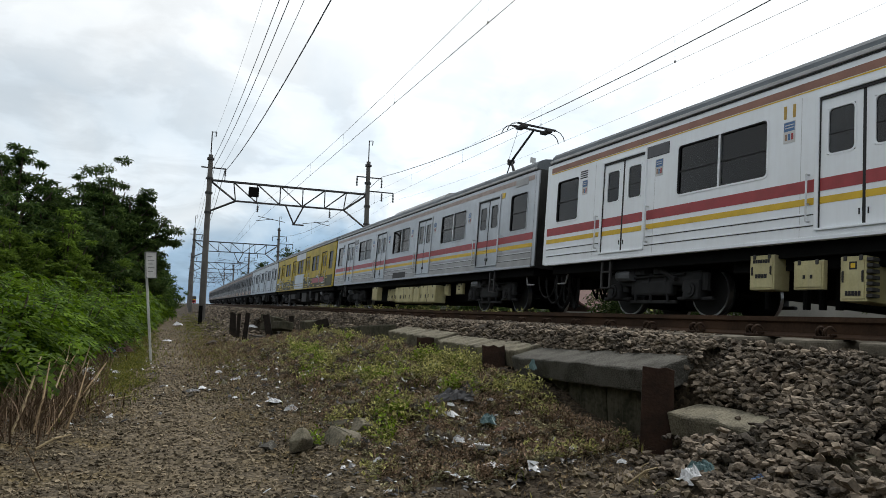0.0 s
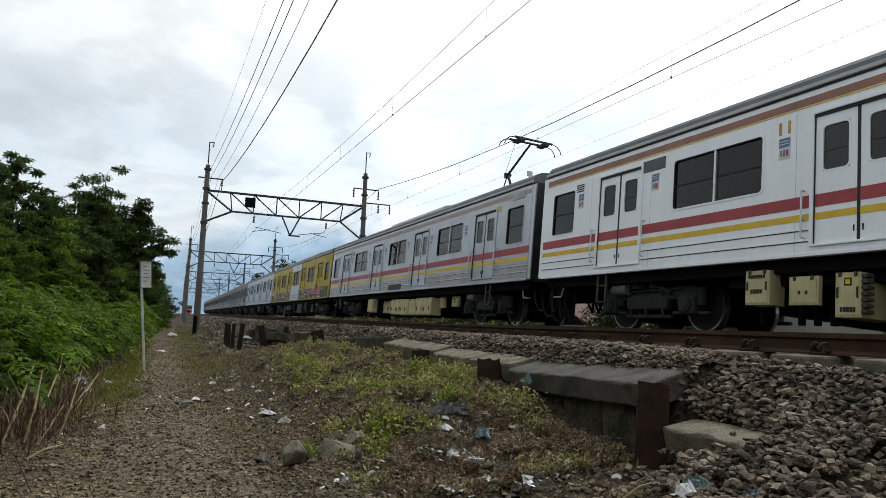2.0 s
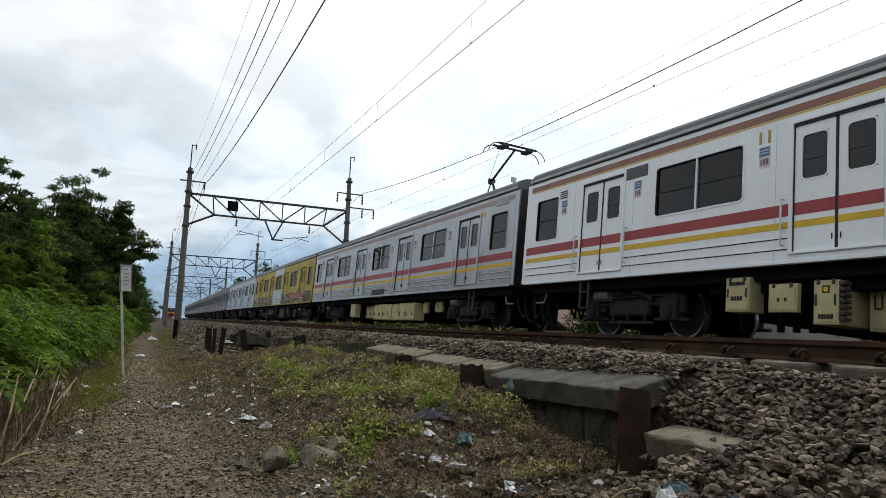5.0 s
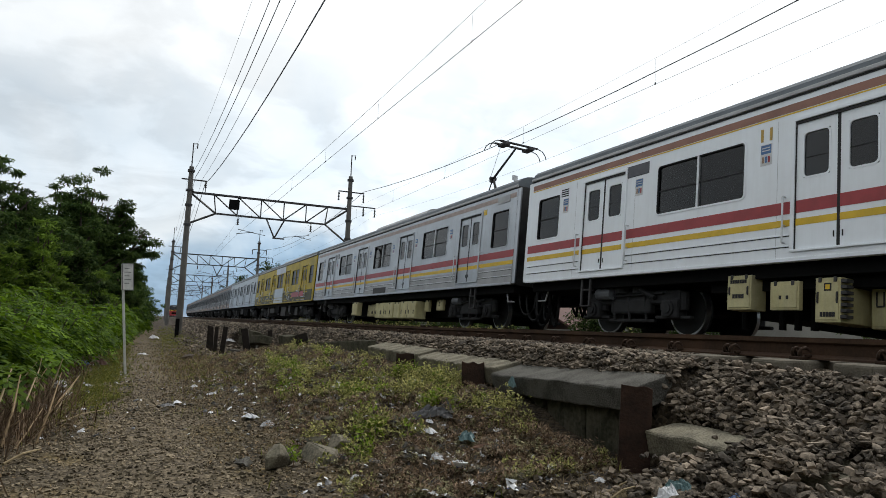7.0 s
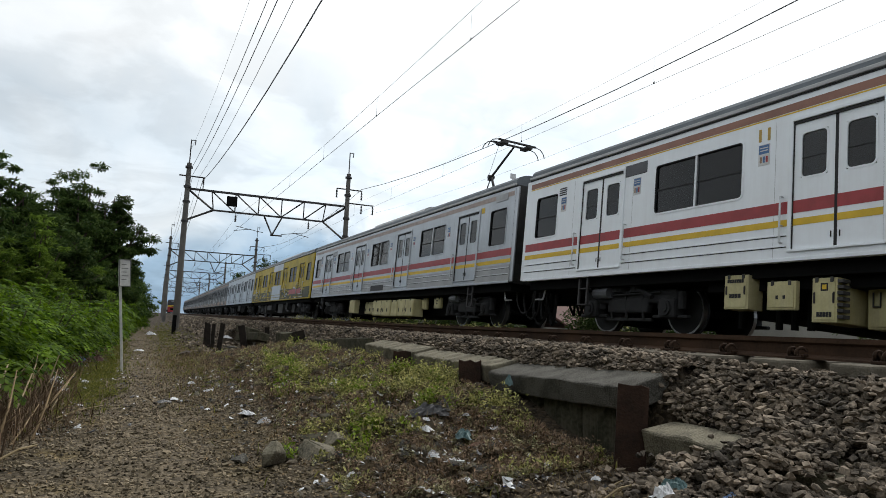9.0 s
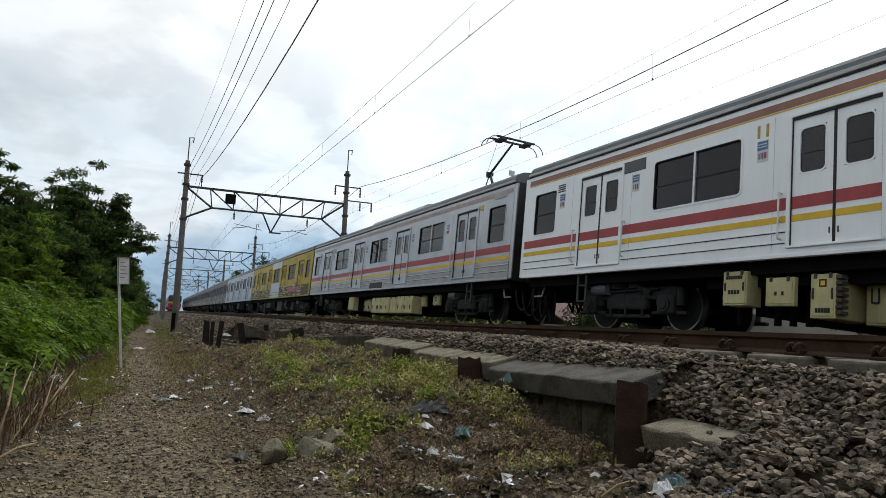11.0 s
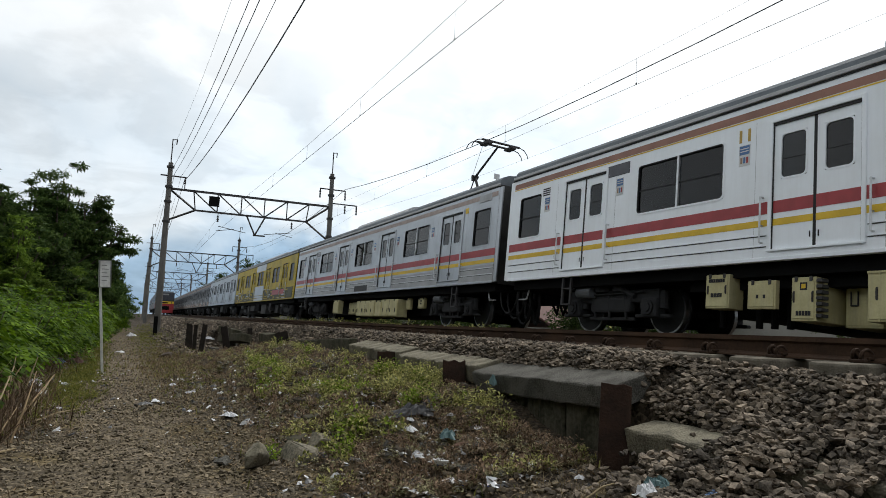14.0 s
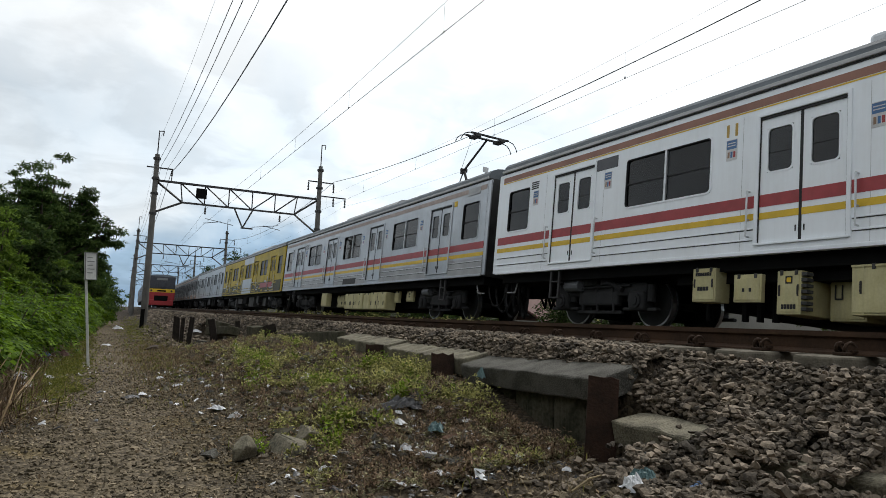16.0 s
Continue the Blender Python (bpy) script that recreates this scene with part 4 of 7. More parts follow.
# second carriage: stainless, with the raised current collector
c2 = car("dull stainless carriage with red and yellow stripes", M_STAIN, M_STAIN_D, True, M_PINK, pane=M_GLASS_C)
Y2C = 13.74 + L2
for yb in (-6.9, 6.9):
    bogie(c2, yb)
for yy in (-7.7, 7.7):
    step_irons(c2, yy)
for y0, y1, z0, z1, x0, dp in ((-5.2, -4.72, 0.46, 0.78, -1.05, 0.08), (-4.15, -3.78, 0.43, 0.78, -1.05, 0.08), (-3.68, -2.30, 0.19, 0.74, -1.3, 0.36), (-2.24, -1.66, 0.19, 0.72, -1.3, 0.5), (-1.58, 0.30, 0.19, 0.73, -1.3, 0.5), (0.5, 2.3, 0.28, 0.74, -0.95, 0.4), (2.6, 3.3, 0.28, 0.80, -1.3, 0.2)):
    b = gearbox(c2, y0, y1, z0, z1, x0, dp)
    if y1 - y0 > 1.0:
        for q in (0.26, 0.74) if y1 - y0 < 1.7 else (0.3, 0.52, 0.78):
            case_fittings(b, x0, y0 + (y1 - y0) * (q - 0.2), y0 + (y1 - y0) * (q + 0.2), z0 - 0.1, z1 - 0.1, False)
        bm = bmesh.new()
        box(bm, x0 - 0.014, x0 - 0.010, (y0 + y1) / 2 - 0.012, (y0 + y1) / 2 + 0.012, z0 + 0.02, z1 - 0.02)
        part("case_joint", bm, M_END, b)
    elif z1 - z0 < 0.34:
        bm = bmesh.new()
        for zz in (0.58, 0.66):
            box(bm, x0 - 0.016, x0 - 0.010, (y0 + y1) / 2 - 0.05, (y0 + y1) / 2 + 0.05, zz, zz + 0.045)
        part("case_marking", bm, M_BLACK, b)
bm = bmesh.new()
box(bm, -HALF + 0.05, -HALF + 0.1, -1.3, 0.2, 0.98, 1.03)
box(bm, -HALF - 0.012, -HALF + 0.01, -0.9, 0.5, 1.07, 1.27)
part("side_grille", bm, M_STEEL, c2, "dark vent grille low in the side")
bm = bmesh.new()
pts = roof_arc(1.05, 3.55, 0.38)
rows_ = [[bm.verts.new((x, y, z)) for x, z in pts] for y in (-3.1, 2.1)]
for j in range(len(pts) - 1):
    bm.faces.new((rows_[0][j], rows_[1][j], rows_[1][j + 1], rows_[0][j + 1]))
for r in rows_:
    bm.faces.new(r)
part("roof_unit", fix(bm), M_STAIN_D, c2, "long grey rooftop cooling unit")
bm = bmesh.new()
box(bm, -HALF - 0.012, -HALF + 0.01, -9.40, -8.78, 3.03, 3.22, 0.01)
part("side_display", bm, M_STAIN_D, c2, "blank grey display panel")
bm = bmesh.new()
box(bm, -HALF - 0.008, -HALF + 0.002, -8.22, -8.06, 2.86, 3.0)
part("yellow_tag", bm, M_YEL, c2, "small yellow tag")
bm = bmesh.new()
box(bm, -HALF + 0.06, -HALF + 0.066, -9.42, -8.6, 1.96, 2.84)
part("blind", bm, M_INSIDE, c2, "pale blind drawn behind the end window")
# added block, its black standing in for the shade below this floor
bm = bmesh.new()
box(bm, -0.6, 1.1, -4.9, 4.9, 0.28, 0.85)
part("equipment_rack", bm, M_UNDER, c2, "added black equipment block standing in for underfloor shade")
place(c2, Y2C)


def collector(t, y):
    """Single-arm current collector in carriage space; knee away from the car's end."""
    bm = bmesh.new()
    k = Vector((0.0, y + 1.26, 4.56))
    tube(bm, (0, y + 0.75, 3.74), k, 0.05, 0.035, seg=8)
    tube(bm, k + Vector((0, 0.05, -0.05)), (0, y + 1.75, 3.78), 0.018, seg=6)
    tube(bm, k, (0, y - 0.02, 5.24), 0.036, 0.03, seg=8)
    tube(bm, k + Vector((-0.1, 0.0, 0.0)), (-0.35, y + 0.3, 5.24), 0.006, seg=5)
    for sx in (-1, 1):
        box(bm, sx * 0.35 - 0.05, sx * 0.35 + 0.05, y - 0.4, y + 1.9, 3.66, 3.78)
    tube(bm, k + Vector((-0.1, 0.02, 0)), k + Vector((0.1, 0.02, 0)), 0.06, seg=8)
    box(bm, -0.06, 0.06, k[1] - 0.02, k[1] + 0.14, k[2] - 0.1, k[2] + 0.02, 0.01)
    part("arm", bm, M_STEEL, t, "folding steel arm of the current collector")
    bm = bmesh.new()
    for dy in (-0.16, 0.16):
        box(bm, -0.62, 0.62, y + dy - 0.035, y + dy + 0.035, 5.26, 5.31, 0.01)
        for sx in (-1, 1):
            q0 = Vector((sx * 0.62, y + dy, 5.285))
            for q1 in ((sx * 0.78, y + dy, 5.24), (sx * 0.88, y + dy, 5.14), (sx * 0.93, y + dy, 5.02)):
                tube(bm, q0, q1, 0.014, seg=6)
                q0 = Vector(q1)
    for sx in (-0.4, 0.4):
        box(bm, sx - 0.1, sx + 0.1, y - 0.2, y + 0.2, 5.20, 5.27, 0.015)
    part("collector_head", bm, M_STEEL, t, "black contact strips with curved horns")


collector(c2, 16.55 - Y2C)
bm = bmesh.new()
box(bm, -1.08, -0.92, -8.82, -8.81, 3.73, 3.87, 0.003)
box(bm, -1.01, -0.99, -8.81, -8.795, 3.60, 3.80)
part("roof_plate", bm, M_WHITEST, c2, "small white plate standing on the roof")

def dark_gear(t, seed):
    """Cases and pipes of uneven size hung under the floor between the bogies."""
    rs = random.Random(seed)
    y = -4.9
    while y < 4.6:
        ln = rs.uniform(0.5, 1.7)
        bm = bmesh.new()
        box(bm, rs.uniform(-1.28, -0.9), 1.0, y, min(y + ln, 4.9), rs.uniform(0.2, 0.5), 0.86, 0.02)
        part("equipment_case", bm, rs.choice((M_UNDER, M_UNDER, M_BOGIE, M_END)), t, "dark equipment case under the floor")
        y += ln + rs.uniform(0.08, 0.5)
    bm = bmesh.new()
    tube(bm, (-1.1, -4.9, 0.8), (-1.1, 4.9, 0.78), 0.035, seg=6)
    part("air_pipe", bm, M_UNDER, t)


# advert carriage and the ones beyond
c3 = car("carriage wrapped in yellow and silver advertising film", M_YCAR, None, False, None, detail=False, pane=M_PANE)
for a, b_, m_ in ((-1.6, 1.6, M_STAIN),):
    bm = bmesh.new()
    for z0, z1, y0, y1 in ((2.9, 3.3, a, b_), (1.05, 1.95, a, b_)):
        box(bm, -HALF - 0.006, -HALF + 0.002, y0, y1, z0, z1)
    part("silver_film", bm, m_, c3)
for y0, y1, z0, z1, m_ in ((-9.6, -1.7, 1.06, 1.62, M_OLIVE), (1.7, 9.6, 1.06, 1.62, M_OLIVE), (-7.6, -4.4, 1.3, 1.56, M_RED)):
    bm = bmesh.new()
    box(bm, -HALF - 0.014, -HALF - 0.003, y0, y1, z0, z1) if m_ is M_OLIVE else box(bm, -HALF - 0.024, -HALF - 0.015, y0, y1, z0, z1)
    part("advert_panel", bm, m_, c3)
rng = random.Random(4)
for i in range(130):
    k = rng.choice((-1, 1))
    yy, zz = k * rng.uniform(1.8, 8.6), rng.uniform(1.08, 1.72)
    bm = bmesh.new()
    w_ = rng.uniform(0.25, 1.0)
    box(bm, -HALF - 0.022, -HALF - 0.016, yy, yy + w_, zz, zz + rng.uniform(0.025, 0.08))
    part("advert_shape", bm, rng.choice((M_YCAR, M_YCAR, M_YCAR, M_STAIN, M_OLIVE, M_OLIVE)), c3)
for yb in (-6.9, 6.9):
    bogie(c3, yb)
dark_gear(c3, 3)
bm = bmesh.new()
pts = roof_arc(1.05, 3.55, 0.38)
rows_ = [[bm.verts.new((x, y, z)) for x, z in pts] for y in (-4.5, 1.5)]
for j in range(len(pts) - 1):
    bm.faces.new((rows_[0][j], rows_[1][j], rows_[1][j + 1], rows_[0][j + 1]))
for row in rows_:
    bm.faces.new(row)
part("roof_unit", fix(bm), M_STAIN_D, c3, "long grey rooftop cooling unit")
place(c3, Y2C + 20.05)
c4 = car("pale silver carriage without stripes", M_STAIN, None, False, None, detail=False, pane=M_PANE)
for yb in (-6.9, 6.9):
    bogie(c4, yb)
dark_gear(c4, 4)
place(c4, Y2C + 40.1)
c5 = car("dull grey carriage with a faded upper stripe", M_GREYCAR, M_BROWNST, False, M_BROWNST, detail=False, pane=M_PANE)
for yb in (-6.9, 6.9):
    bogie(c5, yb)
dark_gear(c5, 5)
place(c5, Y2C + 60.15)
for i in range(4, 10):
    yc = Y2C + 20.05 * i
    place(copy_thing(c5, Matrix.Identity(4)), yc)


# ---------------------------------------------------------------- masts, portals, wires
def mast(bm, x, y, z0, z1, r0=0.20, r1=0.13):
    tube(bm, (x, y, z0), (x, y, z1), r0, r1, seg=16)


def insulator(bm, x, y, z, h=0.3):
    for i in range(3):
        tube(bm, (x, y, z - h * (i + 1) / 3), (x, y, z - h * i / 3 - 0.02), 0.07, 0.035, seg=8)


def portal(y):
    o = bend(y)
    xl, xr = 2.26 + o - 0.12, 11.72 + o
    t = thing("overhead_line_portal", "portal of two grey concrete masts and a dark steel truss", "overhead line portal", "portals along the line")
    t.matrix_basis = pose(0, 0, 0)
    for x, top, bot in ((xl, 8.72, -1.35), (xr, 9.35, -0.9)):
        bm = bmesh.new()
        mast(bm, x, y, bot, top)
        m_ = part("mast", bm, M_POLE, t, "tapered concrete mast", smooth=False)
        bm = bmesh.new()
        tube(bm, (x, y, top), (x, y, top + 1.4), 0.035, seg=6)
        tube(bm, (x, y, top + 1.36), (x + 0.25, y, top + 1.4), 0.025, seg=6)
        tube(bm, (x + 0.25, y, top + 1.4), (x + 0.22, y, top + 1.1), 0.03, seg=6)
        part("mast_spike", bm, M_STEEL, m_)
        for z in (top - 0.25, top - 1.4, 6.45, 5.3):
            bm = bmesh.new()
            tube(bm, (x, y, z - 0.06), (x, y, z + 0.06), 0.21, seg=14)
            part("mast_band", bm, M_STEEL, m_)
    # brackets
    bm = bmesh.new()
    box(bm, xl - 0.5, xl + 0.9, y - 0.03, y + 0.03, 7.92, 7.99)
    tube(bm, (xl + 0.85, y, 7.95), (xl + 0.85, y, 7.3), 0.03, seg=6)
    insulator(bm, xl + 0.85, y, 7.92, 0.35)
    part("left_bracket", bm, M_STEEL, t)
    bm = bmesh.new()
    box(bm, xr - 0.75, xr + 0.95, y - 0.03, y + 0.03, 8.30, 8.37)
    box(bm, xr, xr + 1.75, y - 0.03, y + 0.03, 7.42, 7.49)
    for xx, zz in ((xr - 0.72, 8.3), (xr + 0.92, 8.3), (xr + 0.95, 7.42), (xr + 1.72, 7.42)):
        insulator(bm, xx, y, zz, 0.55)
    part("right_bracket", bm, M_STEEL, t)
    # truss
    zt, zl = 7.22, 6.1
    n = 6
    bm = bmesh.new()
    box(bm, xl, xr, y - 0.06, y + 0.06, zt - 0.06, zt + 0.06)
    part("top_chord", bm, M_STEEL, t)
    bm = bmesh.new()
    xs = [xl + (xr - xl) * (i + 1) / (n + 1) for i in range(n)]
    xa, xb = xs[0] + 0.15, xs[-1] - 0.15
    box(bm, xa, xb, y - 0.05, y + 0.05, zl - 0.05, zl + 0.05)
    part("bottom_chord", bm, M_STEEL, t)
    members = [((xl, 5.35), (xa, zl), 0.06), ((xl, zt), (xa, zl), 0.06), ((xr, 5.0), (xb, zl), 0.06), ((xr, zt), (xb, zl), 0.06)]
    for i in range(n):
        xx = min(max(xs[i], xa), xb)
        members.append(((xs[i], zt), (xx, zl), 0.035))
        if i < n - 1:
            x2 = min(max(xs[i + 1], xa), xb)
            members.append(((xs[i], zt), (x2, zl), 0.04) if i < 3 else ((xx, zl), (xs[i + 1], zt), 0.04))
    for (x0, z0), (x1, z1), r in members:
        bm = bmesh.new()
        tube(bm, (x0, y, z0), (x1, y, z1), r, seg=4)
        part("truss_member", bm, M_STEEL, t)
    # hanger and registration arms over the tracks
    xm = (NEAR_C + FAR_C) / 2 + o
    bm = bmesh.new()
    for k in (-0.55, 0.55):
        tube(bm, (xm + k, y, zl), (xm, y, 4.95), 0.05, seg=5)
    tube(bm, (xm - 0.1, y, 4.95), (xm + 0.6, y, 4.95), 0.05, seg=5)
    part("hanger", bm, M_STEEL, t)
    for cx, sx in ((NEAR_C + o, 1), (FAR_C + o, -1)):
        bm = bmesh.new()
        tube(bm, (cx + sx * 1.6, y, 5.05), (cx, y, 5.3), 0.02, seg=5)
        tube(bm, (cx + sx * 0.9, y, 5.2), (cx - sx * 0.1, y, 5.02), 0.02, seg=5)
        tube(bm, (cx - sx * 0.05, y, 5.55), (cx - sx * 0.05, y, zl), 0.02, seg=5)
        insulator(bm, cx - sx * 0.05, y, 5.95, 0.4)
        part("registration_arm", bm, M_STEEL, t)
    return t


PORTALS = (41.5, 83.0, 124.5, 166.0, 207.5)
for y in PORTALS:
    tp = portal(y)
    if y == 41.5:
        bm = bmesh.new()
        box(bm, 4.55, 5.15, y - 0.16, y - 0.09, 6.42, 7.02, 0.02)
        part("square_plate", bm, M_UNDER, tp, "dark square plate on the truss")

SUPPORT = (-41.5, 0.0) + PORTALS + (260, 330)


def wire(name, label, x, z, r, sag, dx=0.0):
    """A line strung from portal to portal, with its sag."""
    bm = bmesh.new()
    prev = None
    for a, b in zip(SUPPORT, SUPPORT[1:]):
        for i in range(10):
            f = i / 10
            y = a + (b - a) * f
            o = bend(a) + (bend(b) - bend(a)) * f
            c = (x + o + (dx * (1 - f) if a == 0 else dx if a < 0 else 0), y, z - sag * 4 * f * (1 - f))
            ring_ = [bm.verts.new((c[0] + r * math.cos(q), c[1], c[2] + r * math.sin(q))) for q in (0, 2.1, 4.2)]
            if prev:
                for j in range(3):
                    bm.faces.new((prev[j], prev[(j + 1) % 3], ring_[(j + 1) % 3], ring_[j]))
            prev = ring_
    ob = part(name, fix(bm), M_WIRE)
    tagged(ob, label, "overhead wire", "overhead wires")
    return ob


wire("feeder_cable", "thick dark feeder cable hung on mast brackets", 2.93, 7.75, 0.02, 0.85, 0.34)
wire("feeder_cable", "thin bare feeder wire between the masts", 2.75, 8.0, 0.009, 0.75, -0.06)
wire("feeder_cable", "thin bare feeder wire between the masts", 2.38, 8.1, 0.013, 0.75, 0.05)
wire("feeder_cable", "thin bare feeder wire between the masts", 2.21, 8.3, 0.012, 0.8, 0.05)
wire("earth_wire", "thin earth wire along the mast tops", 2.15, 9.5, 0.005, 0.8)
wire("feeder_cable", "thick dark feeder cable beyond the train", 12.62, 8.44, 0.019, 0.93, 0.8)
wire("feeder_cable", "thin feeder wire beyond the train", 13.4, 6.95, 0.004, 0.6)
for c in (NEAR_C, FAR_C - 0.12):
    w1 = wire("contact_wire", "copper contact wire above the track", c, 5.04, 0.008 if c < 6 else 0.005, 0.0)
    wire("messenger_wire", "messenger wire above the contact wire", c, 5.9, 0.006 if c < 6 else 0.003, 0.42)
    for a, b in zip(SUPPORT[1:4], SUPPORT[2:5]):
        for i in range(1, 8):
            f = i / 8
            y = a + (b - a) * f
            o = bend(a) + (bend(b) - bend(a)) * f
            bm = bmesh.new()
            tube(bm, (c + o, y, 5.04), (c + o, y, 5.9 - 0.42 * 4 * f * (1 - f)), 0.003, seg=4)
            box(bm, c + o - 0.007, c + o + 0.007, y - 0.015, y + 0.015, 5.03, 5.08)
            part("dropper", bm, M_WIRE, w1)


# ---------------------------------------------------------------- retaining planks and posts
def plank(y0, y1, u, z0, z1, w, m_, label, roll=0.0, yaw=0.0, pitch=0.0, rough=0.012, name="concrete_plank", ribbed=False):
    """A worn precast plank: edges chipped, faces slightly uneven; u is the edge that faces the path."""
    bm = bmesh.new()
    ln = y1 - y0
    box(bm, 0, w, -ln / 2, ln / 2, z0 - z1, 0, 0.018)
    bmesh.ops.subdivide_edges(bm, edges=[e for e in bm.edges if e.calc_length() > 0.5], cuts=44 if ribbed else 22, use_grid_fill=True)
    for v in bm.verts:
        if ribbed and v.co.z > -0.03 and abs((v.co.y / 0.25) % 1 - 0.5) < 0.13:
            v.co.z -= 0.014
        v.co += Vector([rough * (noise.noise((v.co.x * 6 + 11 * k + y0, v.co.y * 3, v.co.z * 6)) + 0.6 * noise.noise((v.co.x * 25 + 11 * k + y0, v.co.y * 25, v.co.z * 25))) for k in range(3)])
    ob = part(name, bm, m_)
    ym = (y0 + y1) / 2
    ob.matrix_basis = pose(u + bend(ym), ym, z1, pitch, roll, yaw)
    return tagged(ob, label, "concrete plank", "planks of the retaining edge")


plank(3.93, 6.05, 3.27, -0.60, -0.415, 0.40, M_CONC, "grey precast concrete plank lying flat as a coping", -15, 0, -1.7, 0.012)
plank(6.06, 8.05, 3.30, -0.57, -0.385, 0.32, M_CONC_L, "pale precast concrete plank lying flat as a coping", -13, 0.6, 0, ribbed=True)
plank(8.09, 10.05, 3.30, -0.52, -0.345, 0.32, M_CONC_L, "pale precast concrete plank lying flat as a coping", -13, 0.6, 0.4, ribbed=True)
# standing panels: shade below the overhang is put into their dark colour
plank(4.0, 4.62, 3.39, -1.05, -0.57, 0.1, M_CONC_D, "mossy concrete panel standing under the coping, darkened for its shade", -3, 1.5, 1.5, 0.03)
plank(4.66, 5.25, 3.40, -1.0, -0.58, 0.1, M_CONC_D, "mossy concrete panel standing under the coping, darkened for its shade", -4, -2, -1, 0.03)
plank(5.3, 6.4, 3.42, -0.95, -0.50, 0.1, M_CONC_D, "mossy concrete panel standing under the coping, darkened for its shade", -4, -2, 0, 0.03)
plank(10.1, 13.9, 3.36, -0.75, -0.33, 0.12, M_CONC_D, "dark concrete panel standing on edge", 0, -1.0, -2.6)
plank(1.9, 3.76, 3.24, -0.83, -0.655, 0.28, M_CONC_L, "buried pale concrete plank among the ballast", -13, 0, 0.3, 0.02)
plank(16.0, 17.1, 3.25, -0.62, -0.36, 0.3, M_CONC_D, "dark concrete panel standing on edge", -6, -3, 0)
plank(17.0, 19.3, 2.75, -0.62, -0.42, 0.3, M_CONC_D, "tilted concrete plank between two posts", 10, 4, -3)
plank(17.4, 19.8, 2.55, -1.02, -0.82, 0.25, M_CONC, "fallen concrete plank at the foot of the bank", 6, 7, 0)
plank(18.6, 20.2, 2.9, -0.75, -0.55, 0.3, M_CONC, "fallen concrete plank at the foot of the bank", 14, -12, 5)
plank(20.5, 22.0, 3.1, -0.5, -0.3, 0.3, M_CONC_D, "tilted concrete plank between two posts", 10, 8, 3)


def post(u, y, z0, z1, rx=0.0, ry=0.0, rz=0.0, jag=0.02, wide=1.0, m_=None):
    """A channel of rusted steel with a torn top."""
    bm = bmesh.new()
    h = z1 - z0
    box(bm, -0.115, 0.115, -0.012, 0.0, 0, h, 0.003)
    box(bm, -0.115, -0.103, 0.0, 0.13, 0, h - 0.01, 0.003)
    box(bm, 0.103, 0.115, 0.0, 0.13, 0, h - 0.015, 0.003)
    bmesh.ops.subdivide_edges(bm, edges=[e for e in bm.edges if e.calc_length() > 0.12], cuts=3, use_grid_fill=True)
    for v in bm.verts:
        v.co.x *= wide
        if v.co.z > h - 0.03:
            v.co.z += jag * noise.noise((v.co.x * 25, v.co.y * 25, y))
    ob = part("steel_post", bm, m_ or M_RUST)
    ob.matrix_basis = pose(u + bend(y), y, z0, rx, ry, rz)
    return tagged(ob, "rusty brown steel channel driven upright into the bank", "steel post", "posts of the retaining edge")


post(3.21, 3.83, -1.1, -0.36, 0, 2, -38, 0.02, 0.92)
post(3.22, 6.28, -0.85, -0.35, 0, -2, -24, 0.05)
post(3.22, 8.25, -0.8, -0.36, 0, 0, -20)
post(3.34, 14.2, -0.8, -0.24, 0, -16, -15, 0.02, 1.1, M_RUST_D)
post(2.68, 17.6, -1.05, -0.22, 0, -11, -12, 0.02, 0.7, M_RUST_D)
post(2.07, 18.2, -1.1, -0.20, 0, 5, -12, 0.03, 0.5, M_RUST_D)
post(2.02, 19.2, -1.1, -0.24, 0, 1, -10, 0.03, 0.4, M_RUST_D)
post(2.06, 20.3, -1.1, -0.27, 0, -3, -10, 0.03, 0.35, M_RUST_D)
post(2.08, 21.4, -1.1, -0.24, 0, 2, -10, 0.03, 0.35, M_RUST_D)
post(2.14, 22.6, -1.1, -0.25, 0, 1, -10, 0.03, 0.35, M_RUST_D)
post(3.12, 17.2, -0.9, -0.25, 0, -3, -10, 0.02, 0.5, M_RUST_D)


# ---------------------------------------------------------------- stones
def ico(n_sub=1):
    bm = bmesh.new()
    bmesh.ops.create_icosphere(bm, subdivisions=n_sub, radius=1.0)
    v = np.array([q.co[:] for q in bm.verts])
    f = np.array([[w.index for w in q.verts] for q in bm.faces])
    bm.free()
    return v, f


OCT_V = np.array([(1, 0, 0), (-1, 0, 0), (0, 1, 0), (0, -1, 0), (0, 0, 1), (0, 0, -1)], float)
OCT_F = np.array([(0, 2, 4), (2, 1, 4), (1, 3, 4), (3, 0, 4), (2, 0, 5), (1, 2, 5), (3, 1, 5), (0, 3, 5)])
CUBE_V = np.array([(x, y, z) for x in (-0.7, 0.7) for y in (-0.7, 0.7) for z in (-0.7, 0.7)], float)
CUBE_F = np.array([(0, 1, 3), (0, 3, 2), (4, 6, 7), (4, 7, 5), (0, 4, 5), (0, 5, 1), (2, 3, 7), (2, 7, 6), (0, 2, 6), (0, 6, 4), (1, 5, 7), (1, 7, 3)])


